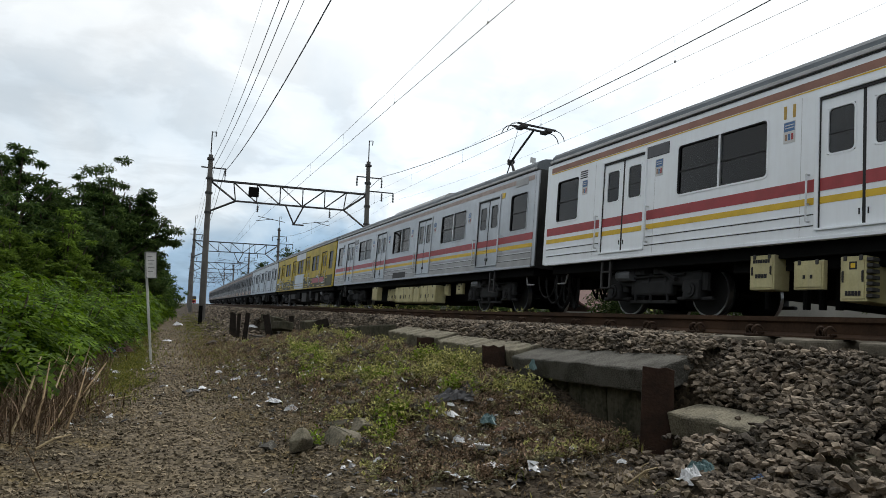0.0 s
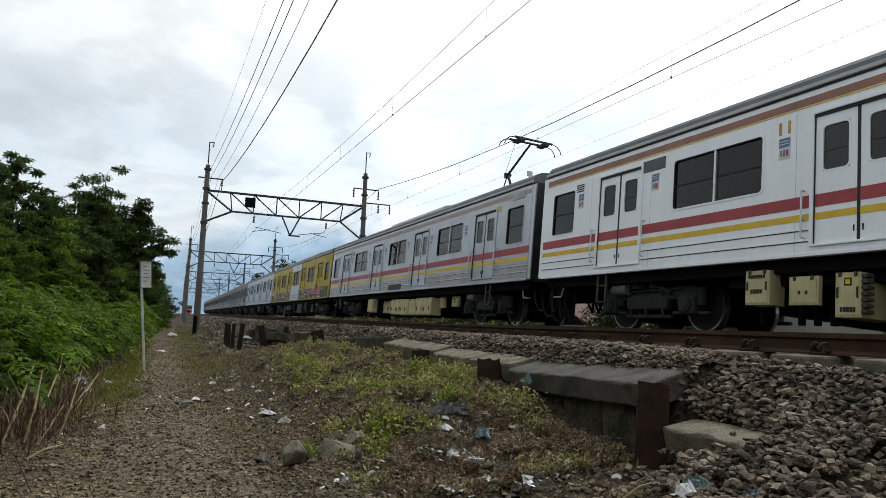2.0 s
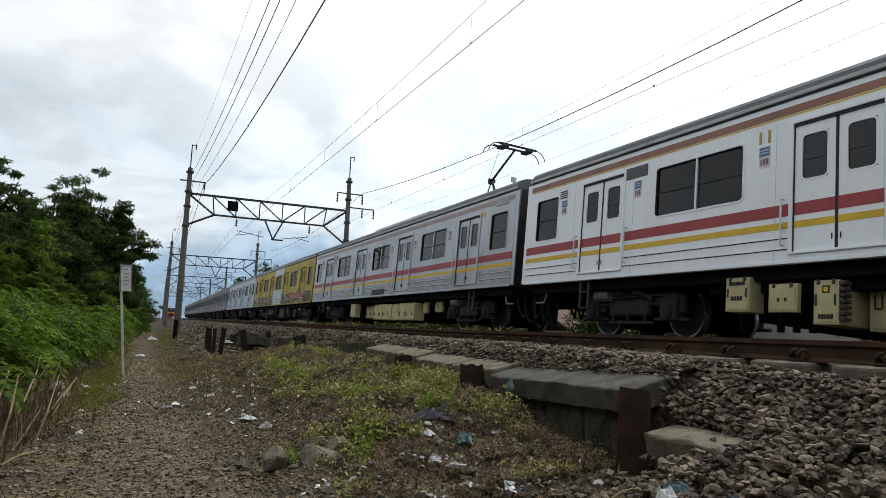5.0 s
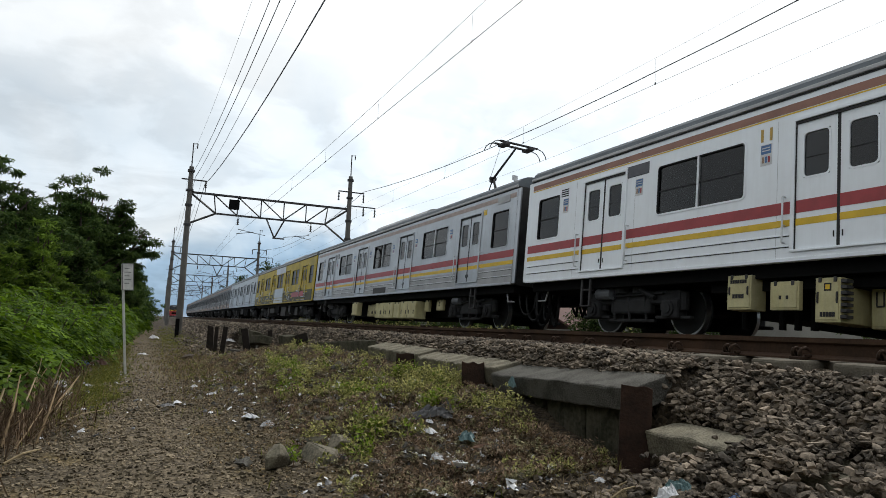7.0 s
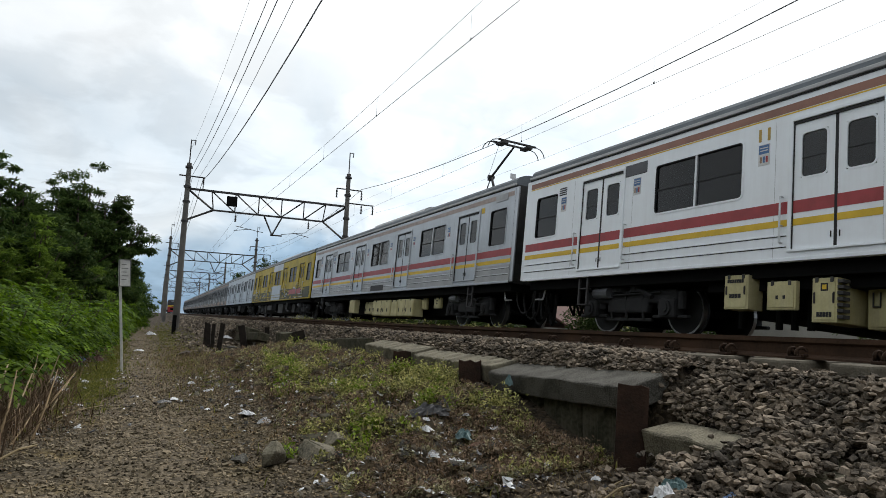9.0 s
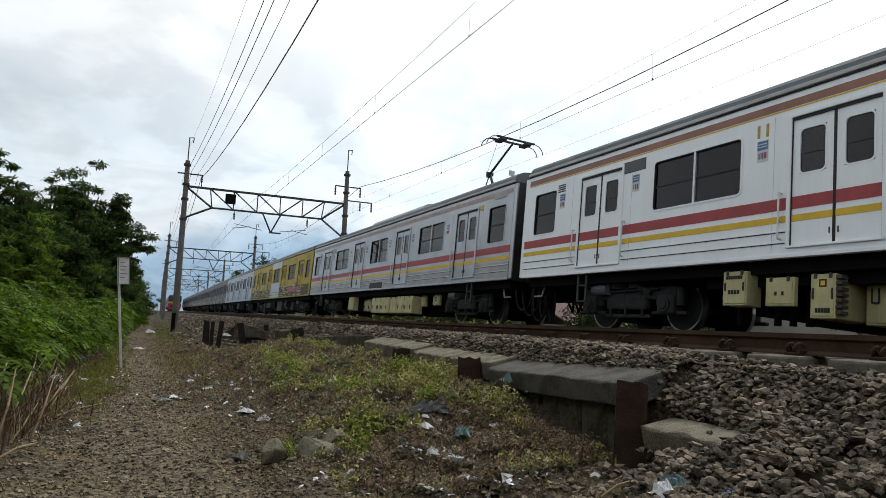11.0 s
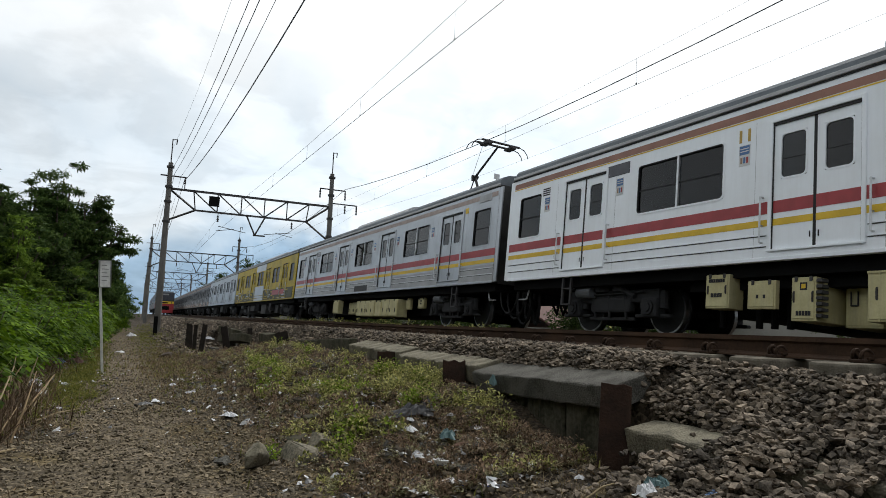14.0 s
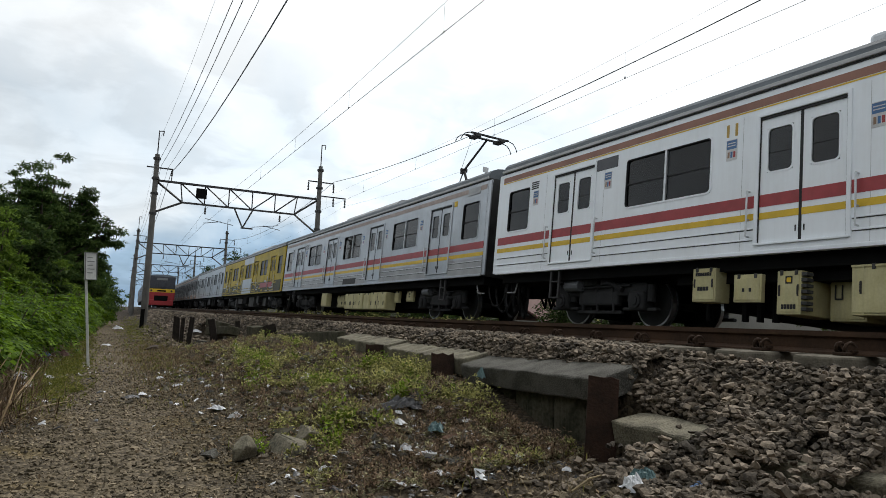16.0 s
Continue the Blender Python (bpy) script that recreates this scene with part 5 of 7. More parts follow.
def rotations(rs, n):
    q = rs.normal(size=(n, 4))
    q /= np.linalg.norm(q, axis=1)[:, None]
    w, x, y, z = q.T
    return np.stack([np.stack([1 - 2 * (y * y + z * z), 2 * (x * y - z * w), 2 * (x * z + y * w)], -1),
                     np.stack([2 * (x * y + z * w), 1 - 2 * (x * x + z * z), 2 * (y * z - x * w)], -1),
                     np.stack([2 * (x * z - y * w), 2 * (y * z + x * w), 1 - 2 * (x * x + y * y)], -1)], 1)


def heap(name, label, category, spots, sizes, material, seed, flat=0.7, base="mix"):
    """Angular stones, each broken differently, as one object."""
    rs = np.random.RandomState(seed)
    vs, fs, k = [], [], 0
    iv, jf = ico(1)
    kinds = [(iv, jf), (iv, jf), (CUBE_V, CUBE_F)] if base == "mix" else [(OCT_V, OCT_F), (CUBE_V, CUBE_F)]
    spots, sizes = np.array(spots), np.array(sizes)
    which = rs.randint(0, len(kinds), len(spots))
    for w, (v0, f0) in enumerate(kinds):
        sel = np.where(which == w)[0]
        n = len(sel)
        if not n:
            continue
        v = np.repeat(v0[None], n, 0)
        v = v * rs.uniform(0.62, 1.25, (n, len(v0), 1))
        v = v * rs.uniform((0.75, 0.55, 0.45), (1.25, 0.95, 0.8), (n, 3))[:, None, :]
        v = np.einsum("nij,nvj->nvi", rotations(rs, n), v)
        v[:, :, 2] *= flat
        v = v * sizes[sel][:, None, None] * 0.5 + spots[sel][:, None, :]
        vs.append(v.reshape(-1, 3))
        fs.append((f0[None] + (k + np.arange(n) * len(v0))[:, None, None]).reshape(-1, 3))
        k += n * len(v0)
    me = bpy.data.meshes.new(name)
    me.from_pydata(np.concatenate(vs).tolist(), [], np.concatenate(fs).tolist())
    me.materials.append(material)
    return tagged(new(name, me), label, category, kind="stuff")


rng = random.Random(7)


def strew(n, u0, u1, y0, y1, s0, s1, sink=0.25, keep=None):
    sp, sz = [], []
    for _ in range(n):
        u, y = rng.uniform(u0, u1), y0 + (y1 - y0) * rng.random() ** 1.3
        if keep and not keep(u, y):
            continue
        if 3.1 < u < 3.48 and (2.98 < y < 3.8 or 2.26 < y < 2.4) and rng.random() < 0.95:
            continue
        if u > 4.05 and y < 4.2 and abs((y - 0.30 + 0.31) % 0.62 - 0.31) < 0.10:
            continue
        d = s0 + (s1 - s0) * rng.random() ** 1.7
        up = 0.10 if 3.16 < u < 3.5 and 2.05 < y < 3.0 else 0.0
        sp.append((u + bend(y), y, level(u, y) + up + d * (0.5 - sink) * 0.6))
        sz.append(d)
    return sp, sz


def ballast():
    sp, sz = strew(13000, 2.35, 4.35, 1.5, 3.74, 0.038, 0.085, keep=lambda u, y: u > 2.5 + 0.6 * max(0.0, y - 2.7) + 0.3 * noise.noise((y * 2, u, 3)) or rng.random() < 0.08)
    a, b = strew(7500, 3.62, 4.42, 3.6, 13, 0.045, 0.09)
    sp += a
    sz += b
    a, b = strew(2600, 3.4, 4.42, 13, 32, 0.05, 0.10)
    sp += a
    sz += b
    a, b = strew(3200, 2.5, 4.4, 26, 75, 0.09, 0.2)
    sp += a
    sz += b
    a, b = strew(500, 1.6, 3.2, 17, 34, 0.08, 0.22)
    sp += a
    sz += b
    a, b = strew(9000, 2.6, 4.4, -6, 1.6, 0.06, 0.11)
    sp += a
    sz += b
    a, b = strew(13000, 4.5, 11.2, -5, 22, 0.06, 0.11)
    sp += a
    sz += b
    a, b = strew(420, 3.62, 3.75, 3.7, 10, 0.05, 0.08)
    sp += a
    sz += b
    for u, y in ((3.2, 3.3), (3.1, 3.15), (3.0, 3.0), (2.95, 2.85), (3.0, 3.15), (3.05, 2.75), (2.98, 2.4), (3.0, 2.2), (3.6, 3.78), (3.66, 3.88), (3.58, 3.7), (3.7, 3.75)):
        for _ in range(16):
            uu, yy = u + rng.gauss(0, 0.1), y + rng.gauss(0, 0.1)
            sp.append((uu, yy, max(level(uu, yy), -0.80) + rng.uniform(0.0, 0.09)))
            sz.append(rng.uniform(0.05, 0.09))
    # second course lying on the first
    for u, y, z in [(q[0], q[1], q[2]) for q in sp[:20500:2] if q[1] > 1.4]:
        if u > 2.6 and not (u > 4.0 and y < 4.0) and not (3.08 < u < 3.5 and (2.96 < y < 3.82 or 2.24 < y < 2.42)):
            sp.append((u + rng.uniform(-0.04, 0.04), y + rng.uniform(-0.04, 0.04), z + rng.uniform(0.02, 0.045)))
            sz.append(rng.uniform(0.045, 0.085))
    heap("ballast", "angular grey-brown track ballast heaped beside the rails", "ballast", sp, sz, M_STONE, 3)


ballast()


def path_gravel():
    sp, sz = strew(24000, -1.3, 2.6, 2.9, 13, 0.014, 0.05, 0.22, keep=lambda u, y: u < 1.9 or y > 6 or rng.random() < 0.35)
    a, b = strew(3500, -1.2, 2.6, 8, 30, 0.03, 0.07, 0.3)
    sp += a
    sz += b
    a, b = strew(700, -0.8, 2.8, 3, 8, 0.04, 0.075, 0.3)
    sp += a
    sz += b
    a, b = strew(800, 1.4, 3.1, 2.6, 9, 0.03, 0.085, 0.3)
    sp += a
    sz += b
    a, b = strew(5000, -1.3, 2.6, -4, 2.9, 0.02, 0.05, 0.25)
    sp += a
    sz += b
    heap("path_gravel", "small brown stones trodden into the path", "gravel", sp, sz, M_PEBBLE, 5, base="small")


path_gravel()


def rubble():
    sp, sz = strew(260, 1.5, 3.2, 4.2, 16, 0.05, 0.16, 0.3)
    for u, y, n in ((0.33, 9.1, 8), (0.6, 9.6, 14), (0.93, 10.5, 18), (1.27, 10.8, 18), (1.6, 10.7, 16), (1.14, 9.0, 12), (1.55, 5.75, 16), (1.68, 6.5, 14), (2.2, 5.4, 20), (1.3, 5.3, 14), (2.1, 4.7, 20)):
        for _ in range(n):
            uu, yy, d = rng.gauss(u, 0.13), rng.gauss(y, 0.18), rng.uniform(0.04, 0.11)
            sp.append((uu + bend(yy), yy, level(uu, yy) + d * 0.15))
            sz.append(d)
    heap("rubble", "dark lumps of broken concrete and clods on the bank", "rubble", sp, sz, M_CHIP, 8)


rubble()


def boulder(x, y, z, sx, sy, sz_, seed, m_=None, label="broken grey stone lying on the bank"):
    """A broken stone: the hull of a few scattered points, its edges worn off."""
    rs = np.random.RandomState(seed + 300)
    bm = bmesh.new()
    for _ in range(11):
        v = Vector(rs.normal(size=3)).normalized()
        bm.verts.new((v.x * sx, v.y * sy, max(v.z, -0.6) * sz_))
    bmesh.ops.convex_hull(bm, input=bm.verts[:])
    bmesh.ops.delete(bm, geom=[v for v in bm.verts if not v.link_faces], context="VERTS")
    bmesh.ops.bevel(bm, geom=bm.edges[:], offset=0.05 * min(sx, sy, sz_), segments=1, affect="EDGES")
    bmesh.ops.triangulate(bm, faces=bm.faces[:])
    bmesh.ops.subdivide_edges(bm, edges=bm.edges[:], cuts=1)
    for v in bm.verts:
        v.co += Vector([0.05 * min(sx, sy) * noise.noise(v.co * 30 + Vector((seed, 9 * k, 0))) for k in range(3)])
    ob = part("rock", bm, m_ or M_ROCK)
    ob.matrix_basis = pose(x, y, z, 0, 0, seed * 47)
    return tagged(ob, label, "rock", "rocks on the bank")


boulder(1.04, 5.2, -1.03, 0.115, 0.10, 0.14, 1, M_CONC_L)
boulder(1.38, 5.27, -1.03, 0.24, 0.16, 0.13, 2, None, "large flat tan stone lying on the bank")
boulder(1.45, 5.62, -1.0, 0.15, 0.12, 0.10, 5, M_CONC_D, "dark stone half buried in the bank")
boulder(1.33, 18.4, -1.05, 0.35, 0.25, 0.14, 6, M_TWIG, "low heap of brown rubbish")
boulder(2.58, 9.1, -0.68, 0.16, 0.13, 0.18, 7, M_CONC, "grey crumpled lump of cement sack")
boulder(1.72, 6.5, -0.91, 0.10, 0.09, 0.08, 8, M_CONC)
boulder(1.56, 5.42, -1.0, 0.19, 0.13, 0.12, 9, None, "flat tan stone lying on the bank")
boulder(1.78, 6.3, -0.93, 0.15, 0.12, 0.14, 11, M_CONC_D, "dark stone half buried in the bank")
boulder(0.86, 5.45, -1.10, 0.13, 0.09, 0.06, 13, M_CONC)


# ---------------------------------------------------------------- plants
def leaf_cloud(name, pts, size, material, seed, droop=0.35, slim=0.32, parent=None, label=""):
    """Leaves at the points, each a folded blade, as one mesh."""
    rs = np.random.RandomState(seed)
    p_ = np.array(pts)
    n = len(p_)
    a = rs.uniform(0, 2 * np.pi, n)
    el = rs.normal(-droop, 0.5, n)
    d = np.stack([np.cos(a) * np.cos(el), np.sin(a) * np.cos(el), np.sin(el)], -1)
    side = np.stack([-np.sin(a), np.cos(a), rs.normal(0, 0.5, n)], -1)
    side /= np.linalg.norm(side, axis=1)[:, None]
    ln = (np.array(size) * rs.uniform(0.6, 1.3, n))[:, None]
    up = np.cross(d, side) * ln * 0.10
    v = np.stack([p_, p_ + d * ln * 0.5 + side * ln * slim * 0.5 + up, p_ + d * ln, p_ + d * ln * 0.5 - side * ln * slim * 0.5 + up], 1).reshape(-1, 3)
    f = (np.arange(n)[:, None] * 4 + np.array([0, 1, 2, 3])).tolist()
    me = bpy.data.meshes.new(name)
    me.from_pydata(v.tolist(), [], f)
    me.materials.append(material)
    ob = new(name, me)
    ob.parent = parent
    if label:
        tagged(ob, label)
    return ob


def sprays(rs, centres, radii, per, flatten=0.8):
    """Leaf bases on arching sprays round clump centres."""
    out = []
    for c, r in zip(centres, radii):
        m = int(per * rs.uniform(0.7, 1.3))
        v = rs.normal(size=(m, 3))
        v /= np.linalg.norm(v, axis=1)[:, None]
        rad = r * rs.uniform(0.35, 1.0, (m, 1)) ** 0.6
        w = v * rad
        w[:, 2] *= flatten
        out.append(np.array(c) + w)
    return np.concatenate(out)


def frond_cloud(name, rs, tips, reach, material, parent, leaflet):
    """Arching compound leaves: a row of leaflets on each side of a drooping stalk."""
    n = len(tips)
    a = rs.uniform(0, 2 * np.pi, n)
    m = 8
    ln = reach * rs.uniform(0.6, 1.3, n)
    d = np.stack([np.cos(a), np.sin(a)], -1)
    sd = np.stack([-np.sin(a), np.cos(a)], -1)
    rise = rs.uniform(0.1, 0.75, n)
    pts, dirs, sides = [], [], []
    for k in range(m):
        f = (k + 1) / m
        c = np.concatenate([tips[:, :2] + d * (ln * f)[:, None], (tips[:, 2] + ln * (rise * f - 0.75 * f * f))[:, None]], 1)
        for q in (-1, 1):
            w = np.concatenate([sd * q * 0.85 + d * 0.45, (-0.28 * np.ones(n) + rs.normal(0, 0.12, n))[:, None]], 1)
            w *= (leaflet * (1.15 - 0.5 * f) * rs.uniform(0.8, 1.2, n))[:, None]
            al = np.concatenate([d, (rise - 1.5 * f)[:, None]], 1) * leaflet * 0.2
            pts.append(np.stack([c, c + w * 0.5 + al, c + w, c + w * 0.5 - al], 1))
    v = np.concatenate(pts).reshape(-1, 3)
    f_ = (np.arange(len(v) // 4)[:, None] * 4 + np.array([0, 1, 2, 3])).tolist()
    me = bpy.data.meshes.new(name)
    me.from_pydata(v.tolist(), [], f_)
    me.materials.append(material)
    ob = new(name, me)
    ob.parent = parent
    return ob


def fern_shrub(y, u, h, w, n, reach, leaflet, seed):
    """A bush of feathery sprays, thick outside and dark within."""
    rs = np.random.RandomState(seed)
    t = thing("shrub", "bright green feathery shrub, along the path or added out of view", "shrub", "shrubs of the hedge")
    t.matrix_basis = pose(u + bend(y), y, level(u, y))
    bm = bmesh.new()
    heads = []
    for i in range(9):
        a, q = rs.uniform(0, 6.28), rs.uniform(0.2, 1.0)
        hd = Vector((w * q * math.cos(a), w * q * math.sin(a), h * rs.uniform(0.55, 0.95)))
        heads.append(hd)
        tube(bm, (0.2 * hd.x, 0.2 * hd.y, -0.05), hd, 0.016, 0.006, seg=5)
    part("stem", bm, M_BARK, t)
    tips = []
    for i in range(n):
        hd = heads[rs.randint(len(heads))]
        f = rs.uniform(0.12, 1.0) ** 0.7
        p_ = Vector((0.2 * hd.x, 0.2 * hd.y, 0)).lerp(hd, f) + Vector(rs.normal(0, 0.09, 3)) * (0.5 + w)
        p_.z = max(p_.z, 0.08)
        tips.append(p_[:])
    for i in range(n // 4):
        a, q = rs.uniform(0, 6.28), w * rs.uniform(0.5, 1.05)
        tips.append((q * math.cos(a), q * math.sin(a), rs.uniform(0.12, 0.55) * h))
    frond_cloud("foliage", rs, np.array(tips), reach, M_LEAF, t, leaflet)
    return t


def shrub(y, u, h, w, per, n_clumps, leaf, material, seed, label="leafy green shrub along the path"):
    rs = np.random.RandomState(seed)
    t = thing("shrub", label, "shrub", "shrubs of the hedge")
    z0 = level(u, y)
    t.matrix_basis = pose(u + bend(y), y, z0)
    bm = bmesh.new()
    cs, rr = [], []
    for i in range(n_clumps):
        a, q = rs.uniform(0, 6.28), rs.uniform(0.1, 1) ** 0.5
        z = h * rs.uniform(0.12, 0.98)
        k = w * q * (1.0 - 0.45 * (z / h) ** 2)
        c = (k * math.cos(a), k * math.sin(a), z)
        cs.append(c)
        rr.append(rs.uniform(0.16, 0.34) * (0.6 + 0.4 * w))
        if i % 3 == 0:
            tube(bm, (0.15 * c[0], 0.15 * c[1], -0.05), c, 0.018, 0.006, seg=5)
    part("stem", bm, M_BARK, t)
    pts = sprays(rs, cs, rr, per)
    pts[:, 2] = np.maximum(pts[:, 2], 0.03)
    leaf_cloud("foliage", pts, leaf, material, seed + 50, parent=t)
    return t


def hedge():
    k = 0
    for y in np.arange(7.9, 40, 1.0):
        edge = lerp(y, ((7, -1.7), (8, -1.25), (10, -1.1), (13, -1.1), (17.6, -0.75), (22, -0.55), (34, -0.3), (45, 0.05))) + 0.15 * noise.noise((0, y * 0.5, 9)) - 0.15
        h = lerp(y, ((8, 1.28), (12, 1.42), (18, 1.6), (24, 1.75), (40, 2.0))) + 0.22 * noise.noise((3, y * 0.6, 2))
        n_ = 130 if y < 20 else 100
        lf = 0.125 if y < 18 else 0.15
        fern_shrub(y, edge - 0.35, h * 0.92, 0.62, n_, 0.42, lf, 100 + k)
        k += 1
        if y < 26:
            fern_shrub(y + 0.5, edge - 1.15, h * 1.06, 0.7, n_, 0.45, lf, 200 + k)
        if y < 20:
            fern_shrub(y, edge - 2.1, h * 1.1, 0.8, 150, 0.45, 0.12, 300 + k)
        if y < 15:
            fern_shrub(y - 1.0, edge - 3.3, h * 1.1, 0.9, 150, 0.45, 0.12, 500 + k)
    for i, (y, u, h) in enumerate(((41, -0.7, 2.0), (44, -0.6, 2.0), (49, -0.7, 2.1), (55, -0.7, 2.2), (62, -0.8, 2.3), (70, -0.9, 2.3), (84, -1.4, 2.3), (104, -2.0, 2.5), (122, -1.0, 2.2), (145, -1.5, 2.6), (175, -1.0, 2.8), (200, 0.5, 3.0))):
        shrub(y, u, h, 1.3, 60, 26, 0.2, M_LEAF, 420 + i)
    for i in range(26):
        y = 6.5 + 1.9 * i
        if 18 < y < 22.5 or 8.5 < y < 14:
            continue
        shrub(y, 13.6 + 0.6 * math.sin(i * 2.1), 2.3 + 0.6 * abs(math.sin(i * 1.7)), 1.35, 110, 40, 0.15, M_LEAF_D, 450 + i, "dark shrub beyond the tracks")


hedge()


def tree(x, y, h, spread, seed, leaves, leaf=0.17, low=0.25, material=None, label="dark green broadleaf tree, behind the hedge or added out of view"):
    rs = np.random.RandomState(seed)
    t = thing("tree", label, "tree", "trees behind the hedge")
    z0 = level(x - bend(y), y)
    t.matrix_basis = pose(x, y, z0)
    bm = bmesh.new()
    top = Vector((rs.uniform(-0.3, 0.3), rs.uniform(-0.3, 0.3), h * 0.62))
    tube(bm, (0, 0, -0.2), top * 0.5, 0.035 * h, 0.025 * h, seg=10)
    tube(bm, top * 0.5, top, 0.025 * h, 0.012 * h, seg=8)
    cs, rr = [], []
    n = 20
    for i in range(n):
        f = (i + 0.5) / n
        a = i * 2.4 + rs.uniform(-0.4, 0.4)
        z = h * (low + (0.93 - low) * f)
        r = spread * (0.55 + 0.5 * math.sin(math.pi * min(1, f * 0.95 + 0.1))) * rs.uniform(0.7, 1.15) * (1.0 if f < 0.7 else 0.75 if f < 0.85 else 0.4)
        tip = Vector((r * math.cos(a), r * math.sin(a), z))
        start = top * min(0.95, max(0.3, (z / h) * 0.9))
        mid = (start + tip) / 2 + Vector((0, 0, 0.12 * h * rs.uniform(-0.3, 0.6)))
        tube(bm, start, mid, 0.012 * h, 0.008 * h, seg=6)
        tube(bm, mid, tip, 0.008 * h, 0.003 * h, seg=5)
        for k in range(7):
            g = rs.uniform(0.35, 1.08)
            c = start.lerp(tip, g) + Vector(rs.normal(0, 0.16 * spread, 3))
            cs.append(c[:])
            rr.append(spread * rs.uniform(0.12, 0.26))
    part("trunk", bm, M_BARK, t)
    per = leaves / len(cs)
    leaf_cloud("crown", sprays(rs, cs, rr, per, 0.42), leaf, material or M_LEAF_D, seed + 9, 0.25, 0.34, t)
    return t


for i, (x, y, h, sp_, nl, low) in enumerate((
        (-4.2, 24.0, 6.3, 1.25, 18000, 0.2), (-3.5, 24.5, 5.2, 0.9, 12000, 0.15), (-4.6, 21.0, 4.6, 1.3, 14000, 0.1), (-3.3, 26.5, 5.0, 1.4, 16000, 0.1),
        (-2.1, 30.0, 6.75, 1.8, 28000, 0.3), (-1.1, 30.3, 6.2, 1.35, 22000, 0.35), (-1.7, 29.5, 5.0, 1.4, 18000, 0.08), (-3.0, 29.0, 6.0, 1.5, 18000, 0.2), (-3.2, 21.0, 3.2, 1.1, 12000, 0.06), (-1.75, 23.5, 3.3, 0.9, 10000, 0.06), (-0.85, 31.0, 4.1, 1.0, 12000, 0.06),
        (-6.5, 27.0, 5.2, 2.0, 12000, 0.1), (-4.0, 30.0, 5.0, 1.5, 12000, 0.08), (-0.7, 39.0, 4.2, 1.1, 10000, 0.06), (-0.9, 35.0, 3.3, 0.9, 9000, 0.05), (-0.35, 43.0, 3.1, 0.9, 9000, 0.05), (-0.3, 47.0, 4.1, 1.2, 10000, 0.06),
        (-3.0, 23.5, 3.9, 1.2, 12000, 0.06), (-5.0, 18.5, 3.6, 1.3, 10000, 0.06), (-2.5, 26.0, 4.3, 1.1, 12000, 0.06), (-8.0, 24.0, 5.5, 2.3, 9000, 0.1), (0.2, 56.0, 3.7, 1.2, 8000, 0.06), (0.3, 68.0, 3.4, 1.4, 8000, 0.06))):
    tree(x, y, h, sp_, 31 + i, nl, 0.17 if y < 35 else 0.2, low)
for i, (x, y, h, sp_) in enumerate(((-3.3, 17.0, 2.3, 0.9), (-2.0, 19.2, 2.3, 0.7), (-3.5, 19.0, 3.2, 0.8), (-2.35, 20.6, 3.75, 0.75), (-1.2, 24.5, 2.6, 0.7), (-2.9, 19.4, 2.7, 0.7))):
    tree(x, y, h, sp_, 90 + i, 8000, 0.13, 0.1, M_LEAF_M, "lighter green young tree behind the hedge")
# unseen trees, added to hold back low light from the left and behind
for i, (x, y, h, sp_) in enumerate(((-5.6, 13.5, 5.6, 1.8), (-6.2, 9.5, 6.0, 2.2), (-5.4, 5.5, 5.8, 2.1), (-5.6, 1.5, 6.2, 2.2), (-5.2, -2.5, 5.8, 2.2), (-5.0, -6.5, 6.0, 2.3), (-4.0, -10.5, 6.0, 2.4), (-1.0, -13.0, 5.5, 2.3), (-7.5, 17.0, 5.5, 2.0))):
    tree(x, y, h, sp_, 120 + i, 9000, 0.26, 0.1)
# unseen shrubs, added to cut the same frontal light near the ground
for i, y in enumerate(np.arange(-9, 7.5, 1.5)):
    fern_shrub(y, -3.2, 1.5, 0.9, 120, 0.45, 0.16, 640 + i)
for i, (x, y, h, sp_) in enumerate(((19.2, 112, 10.6, 3.4), (16.8, 124, 8.8, 2.8), (24, 150, 10, 4), (22, 190, 10, 4), (30, 240, 12, 6))):
    tree(x, y, h, sp_, 70 + i, 5000, 0.5, 0.2, label="dark tree standing beyond the train")


def blades(name, label, category, spots, size, material, seed, lean=0.5, slim=0.05):
    """Upright stalks or blades of grass."""
    rs = np.random.RandomState(seed)
    p_ = np.array(spots)
    n = len(p_)
    a = rs.uniform(0, 2 * np.pi, n)
    el = np.clip(np.pi / 2 - np.abs(rs.normal(0, lean, n)), 0.05, 1.6)
    d = np.stack([np.cos(a) * np.cos(el), np.sin(a) * np.cos(el), np.sin(el)], -1)
    b2 = a + rs.uniform(-1.5, 1.5, n)
    side = np.stack([-np.sin(b2), np.cos(b2), np.zeros(n)], -1)
    ln = (np.array(size) * rs.uniform(0.5, 1.3, n))[:, None]
    w = ln * slim
    bend_ = np.stack([np.cos(a), np.sin(a), -np.ones(n) * 0.6], -1) * ln * 0.18
    v = np.stack([p_ - side * w, p_ + side * w, p_ + d * ln * 0.55 + side * w * 0.7, p_ + d * ln * 0.55 - side * w * 0.7, p_ + d * ln + bend_], 1).reshape(-1, 3)
    f = []
    for i in range(n):
        f.append((5 * i, 5 * i + 1, 5 * i + 2, 5 * i + 3))
        f.append((5 * i + 3, 5 * i + 2, 5 * i + 4))
    me = bpy.data.meshes.new(name)
    me.from_pydata(v.tolist(), [], f)
    me.materials.append(material)
    return tagged(new(name, me), label, category, kind="stuff")


